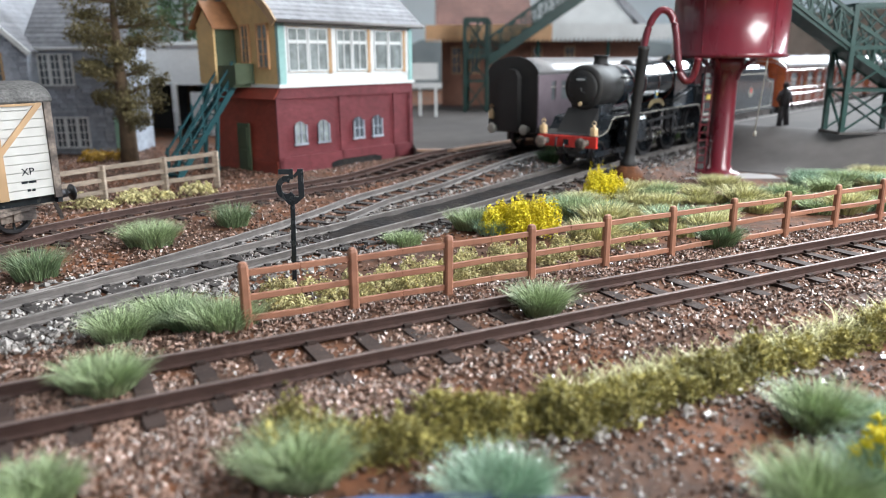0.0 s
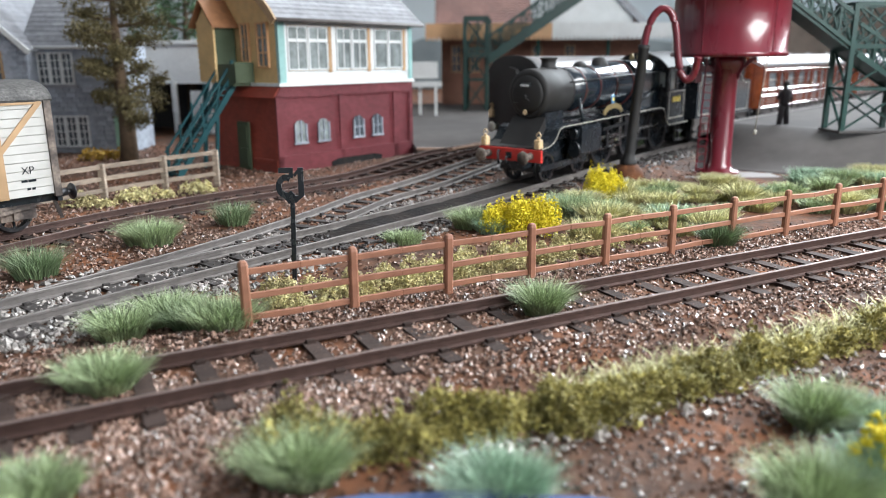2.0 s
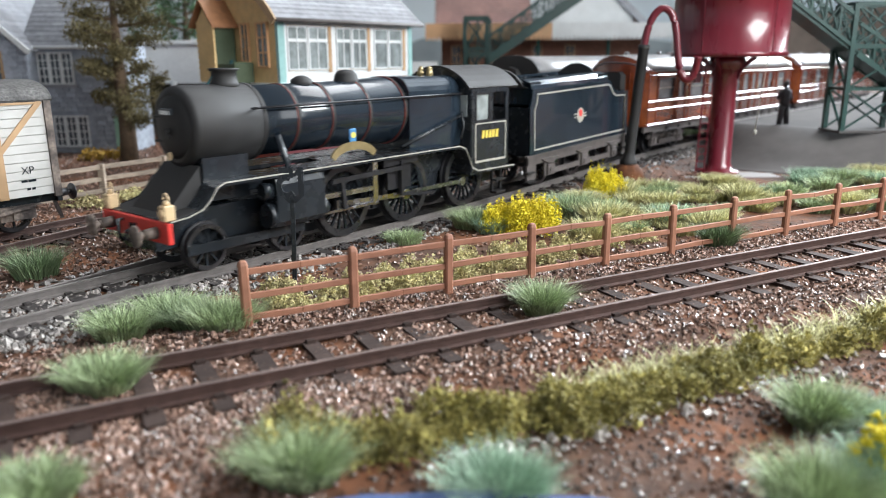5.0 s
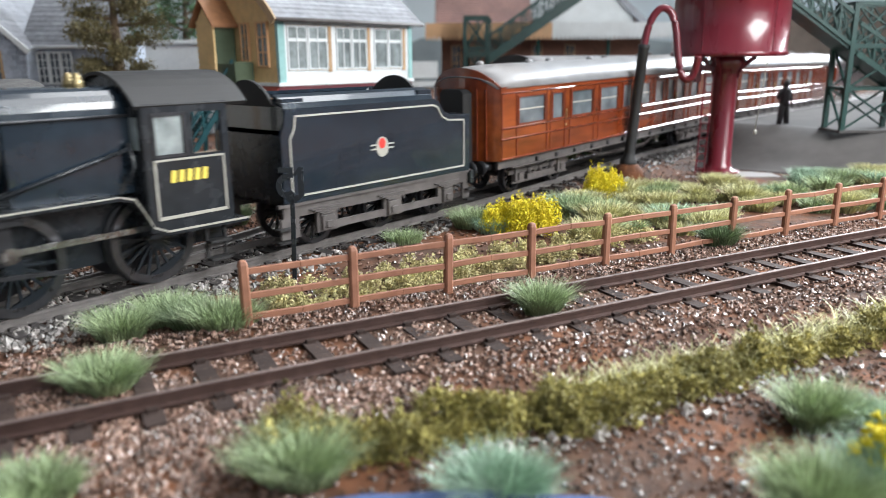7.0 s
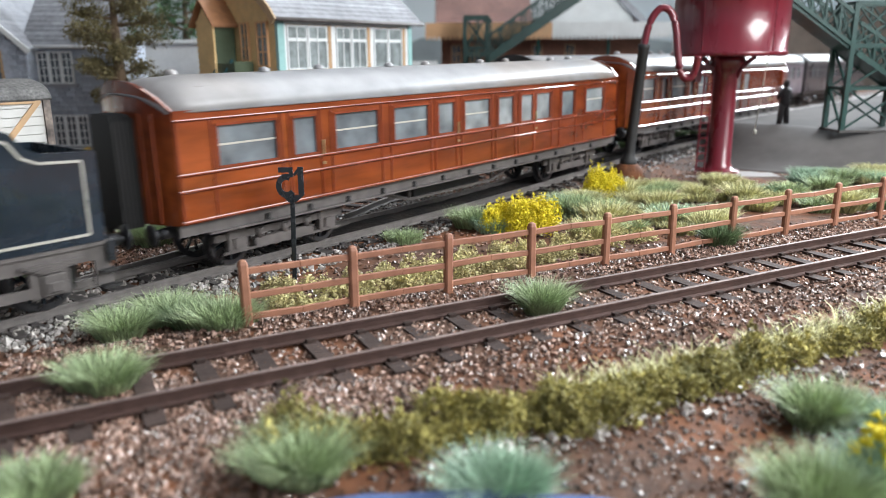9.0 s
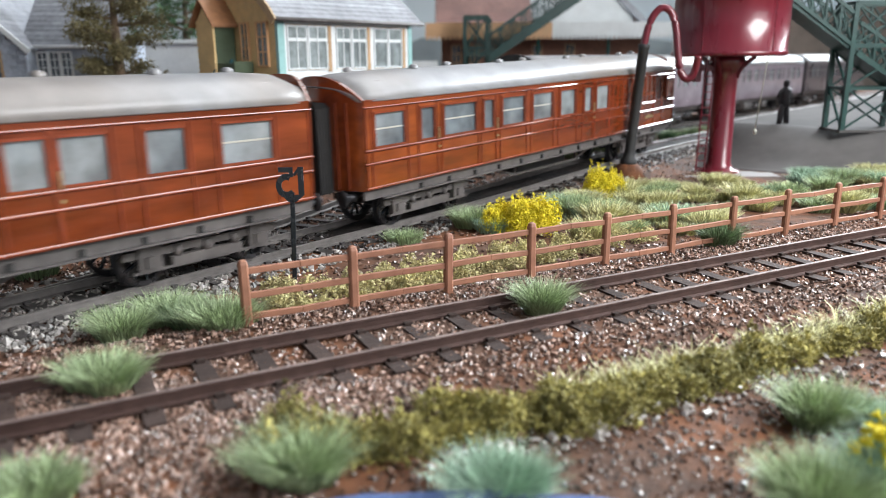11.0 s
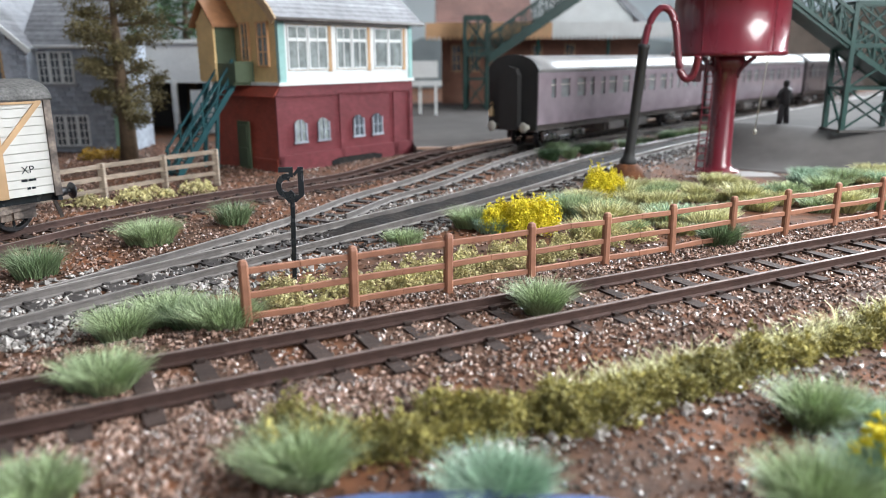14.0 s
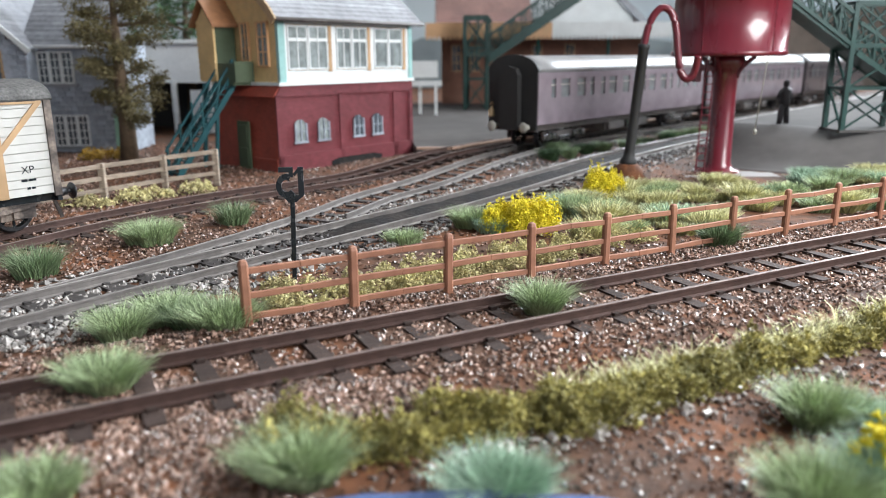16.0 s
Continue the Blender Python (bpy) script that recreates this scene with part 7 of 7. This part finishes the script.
clump("gorse_bush", [(68, 99, -5, 6, 5, 9), (72, 102, -5, 5, 5, 8)], 9, 0.9, M_YELLOW, "bright yellow flowering bush at the layout edge", "bush", 207)["group"] = "yellow bushes"
clump("ochre_bush", [(-226 + 6 * i, 470 + r_h.uniform(-3, 3), GROUND - 1, 6, 5, 8.5) for i in range(5)], 5, 1.2, M_OCHRE, "ochre flowering shrubs before the cottage", "bush", 210)
for i, (x, y, w, h) in enumerate(((-139, 325, 8, 8), (-131, 333, 6, 7), (-117, 345, 8, 8), (-160, 318, 7, 9), (-150, 312, 6, 6))):
    clump("lichen_bush", [(x, y, GROUND - 1, w, w * 0.8, h), (x + 4, y + 2, GROUND - 1, w * 0.7, w * 0.6, h * 0.8)], 7, 0.9, M_LICHEN, "straw lichen bush beside the timber fence", "bush", 220 + i)["group"] = "bushes by the timber fence"


def tree(x, y, height, spread, material, label, seed, trunk_h=0.3, size=1.7, n=5200):
    T = thing("tree", label, "tree", x, y, GROUND)
    r = random.Random(seed)
    bm = B()
    tube(bm, [(0, 0, -2), (0.6, 0, height * 0.2), (-0.5, 0.5, height * 0.5), (0.5, 0, height * 0.95)], [height * 0.045, height * 0.036, height * 0.024, 0.6], 9)
    limbs = []
    for i in range(26):
        z = height * (trunk_h + (0.93 - trunk_h) * i / 26)
        a = i * 2.4 + r.uniform(-0.5, 0.5)
        l = spread * (0.55 + 0.5 * r.random()) * (1 - 0.55 * abs(z / height - 0.55))
        p = Vector((l * math.cos(a), l * math.sin(a), z + l * r.uniform(-0.05, 0.35)))
        tube(bm, [(0, 0, z - 2), p * 0.5 + Vector((0, 0, z * 0.48)), p], [1.5, 0.9, 0.35], 6)
        limbs.append((Vector((0, 0, z)), p))
    part("trunk", bm, M_BARK, T, "brown twisted trunk with limbs")
    vs, fs = [], []
    for _ in range(n):
        s, e = r.choice(limbs)
        k = r.uniform(0.3, 1.1)
        c = s + (e - s) * k
        rad = spread * 0.38 * (0.6 + 0.7 * noise.noise(c * 0.09))
        d = Vector((r.gauss(0, 1), r.gauss(0, 1), r.gauss(0, 1.0))).normalized() * rad * r.random() ** 0.45
        c = c + d
        q = size * r.uniform(0.5, 1.2)
        b = len(vs)
        vs += [tuple(c + Vector((r.uniform(-q, q), r.uniform(-q, q), r.uniform(-q, q)))) for _ in range(4)]
        fs += [(b, b + 1, b + 2), (b, b + 2, b + 3)]
    add_raw("crown", vs, fs, material, T, "ragged flock foliage with gaps")


tree(-193, 455, 128, 30, M_LEAFBROWN, "tall olive-brown foliage tree beside the cottage", 4, 0.2, 1.0, 24000)
tree(-232, 700, 150, 46, M_LEAFGREEN, "green leafy tree behind the shed", 6, 0.3, 2.4, 3500)
tree(-330, 760, 150, 60, M_LEAFGREEN, "broad green tree behind the cottage", 7, 0.3, 2.6, 3000)

# wet pebbles and chips on the bare foreground earth
r_p = random.Random(31)
spots, lefts = [], []
for _ in range(1100):
    x, y = r_p.uniform(8, 110), r_p.uniform(84, 150)
    if y < 84 + 0.42 * x + 14:
        spots.append((x, y, ground_z(x, y)))
crumbs = []
for _ in range(9000):
    x, y = r_p.uniform(-12, 125), r_p.uniform(78, 165)
    if y < 84 + 0.45 * x + 22:
        crumbs.append((x, y, ground_z(x, y) - 0.1))
stones("soil_crumbs", crumbs[::2], M_BALLAST_DARK, "dark glossy soil crumbs on the bare foreground", (0.3, 1.1), 12)["category"] = "soil"
stones("earth_clods", crumbs[1::2], M_CLOD, "reddish-brown earth clods on the bare foreground", (0.5, 1.8), 13)["category"] = "soil"
spots += [(x, y, z + 0.3) for x, y, z in crumbs[::9]]
stones("wet_pebbles", spots, M_SHINY, "shiny varnished pebbles on the bare earth", (0.25, 1.3), 8)
big = []
for _ in range(110):
    k = r_p.randrange(18, len(HEDGE) - 12)
    x, y = HEDGE[k][0] + r_p.uniform(-3, 5), HEDGE[k][1] - r_p.uniform(4.5, 10)
    big.append((x, y, ground_z(x, y) + 0.2))
stones("glazed_pebbles", big, M_SHINY, "larger glossy wet pebbles below the mossy bank", (1.0, 2.6), 18)
for _ in range(15000):
    x, y = r_p.uniform(-110, 0), r_p.uniform(72, 128)
    if y < 112 + 0.35 * x and x > -16 - (y - 90) * 0.3:
        continue
    lefts.append((x, y, ground_z(x, y)))
stones("loose_ballast", lefts, M_BALLAST, "loose brown ballast chips spilling to the layout edge", (0.6, 1.5), 9)
# padded cloth edge of the layout
bm = B()
loops = []
for i in range(25):
    x = -40 + 100 * i / 24
    yy = 93.5 - 0.0016 * (x - 1) ** 2
    zz = -3.6 - 0.0032 * (x - 3) ** 2 + 0.3 * math.sin(x * 0.35)
    loops.append([(x, yy - 3 + 3.0 * math.cos(a), zz - 1.5 + 1.5 * math.sin(a)) for a in [2 * math.pi * k / 14 for k in range(14)]])
rings(bm, loops, True, True, 0, True)
tagged(part("edge_cloth", bm, M_CLOTH), "rolled dark blue cloth along the layout edge", "cloth")
# ---- the train's run ----
RUN = [(-1.0, 447), (0.0, 444), (1.0, 433.6), (1.5, 413.5), (2.0, 394.5), (3.0, 335.4), (4.0, 277.7), (6.5, 115.7), (8.0, 7.1), (9.0, -64.3),
       (11.5, -316), (12.5, -438.4), (13.5, -564.2), (14.5, -694), (16.0, -892), (17.0, -1024)]


def run_s(t):
    """Arc length of the buffer beam, smooth in time."""
    i = 0
    while RUN[i + 1][0] < t and i < len(RUN) - 2:
        i += 1

    def slope(j):
        a, b = RUN[max(j - 1, 0)], RUN[min(j + 1, len(RUN) - 1)]
        return (b[1] - a[1]) / (b[0] - a[0])
    (t0, s0), (t1, s1) = RUN[i], RUN[i + 1]
    h = t1 - t0
    u = (t - t0) / h
    return ((2 * u ** 3 - 3 * u ** 2 + 1) * s0 + (u ** 3 - 2 * u ** 2 + u) * h * slope(i) + (3 * u ** 2 - 2 * u ** 3) * s1 + (u ** 3 - u ** 2) * h * slope(i + 1))


def vehicle_pose(s_front, a, b):
    """Pose of a vehicle whose front is at s_front and that is guided a and b behind it."""
    p, q = on_main(s_front + a), on_main(s_front + b)
    d = (p - q).normalized()
    f = p + d * a
    zp, zq = main_rise(p.y), main_rise(q.y)
    up = (zp - zq) / (b - a)
    return pose(f.x * MM, f.y * MM, (RAIL_Z + zp + up * a) * MM, 0, -math.degrees(math.atan(up)), math.degrees(math.atan2(d.y, d.x)))


def motions():
    ts = [i * 0.1 for i in range(161)]
    for ob, gap, a, b in ((loco, 0, 30, 116), (tender, 172.4, 17, 77), (coach_a, GAP_A, 36, 205), (coach_b, GAP_B, 36, 205)):
        walk(ob, [(t, vehicle_pose(run_s(t) + gap, a, b)) for t in ts])
    fine = [i / 15.0 for i in range(241)]
    s0 = run_s(0.0)
    for ob, r in WHEELS:
        at = ob.matrix_basis.translation.copy()
        walk(ob, [(t, Matrix.Translation(at) @ Matrix.Rotation((s0 - run_s(t)) / r, 4, "Y")) for t in fine])
    for k, ob in enumerate(loco_rods):
        at = ob.matrix_basis.translation.copy()
        rows = []
        for t in fine:
            w = (s0 - run_s(t)) / 12.0
            x, z = 4.0 * math.cos(w), -4.0 * math.sin(w)
            m = Matrix.Translation(at + Vector((x, 0, z)) * MM)
            if k % 2:
                m = m @ Matrix.Rotation(math.asin(z / 33.0), 4, "Y")
            rows.append((t, m))
        walk(ob, rows)


GAP_A, GAP_B = 283.0, 550.0
motions()
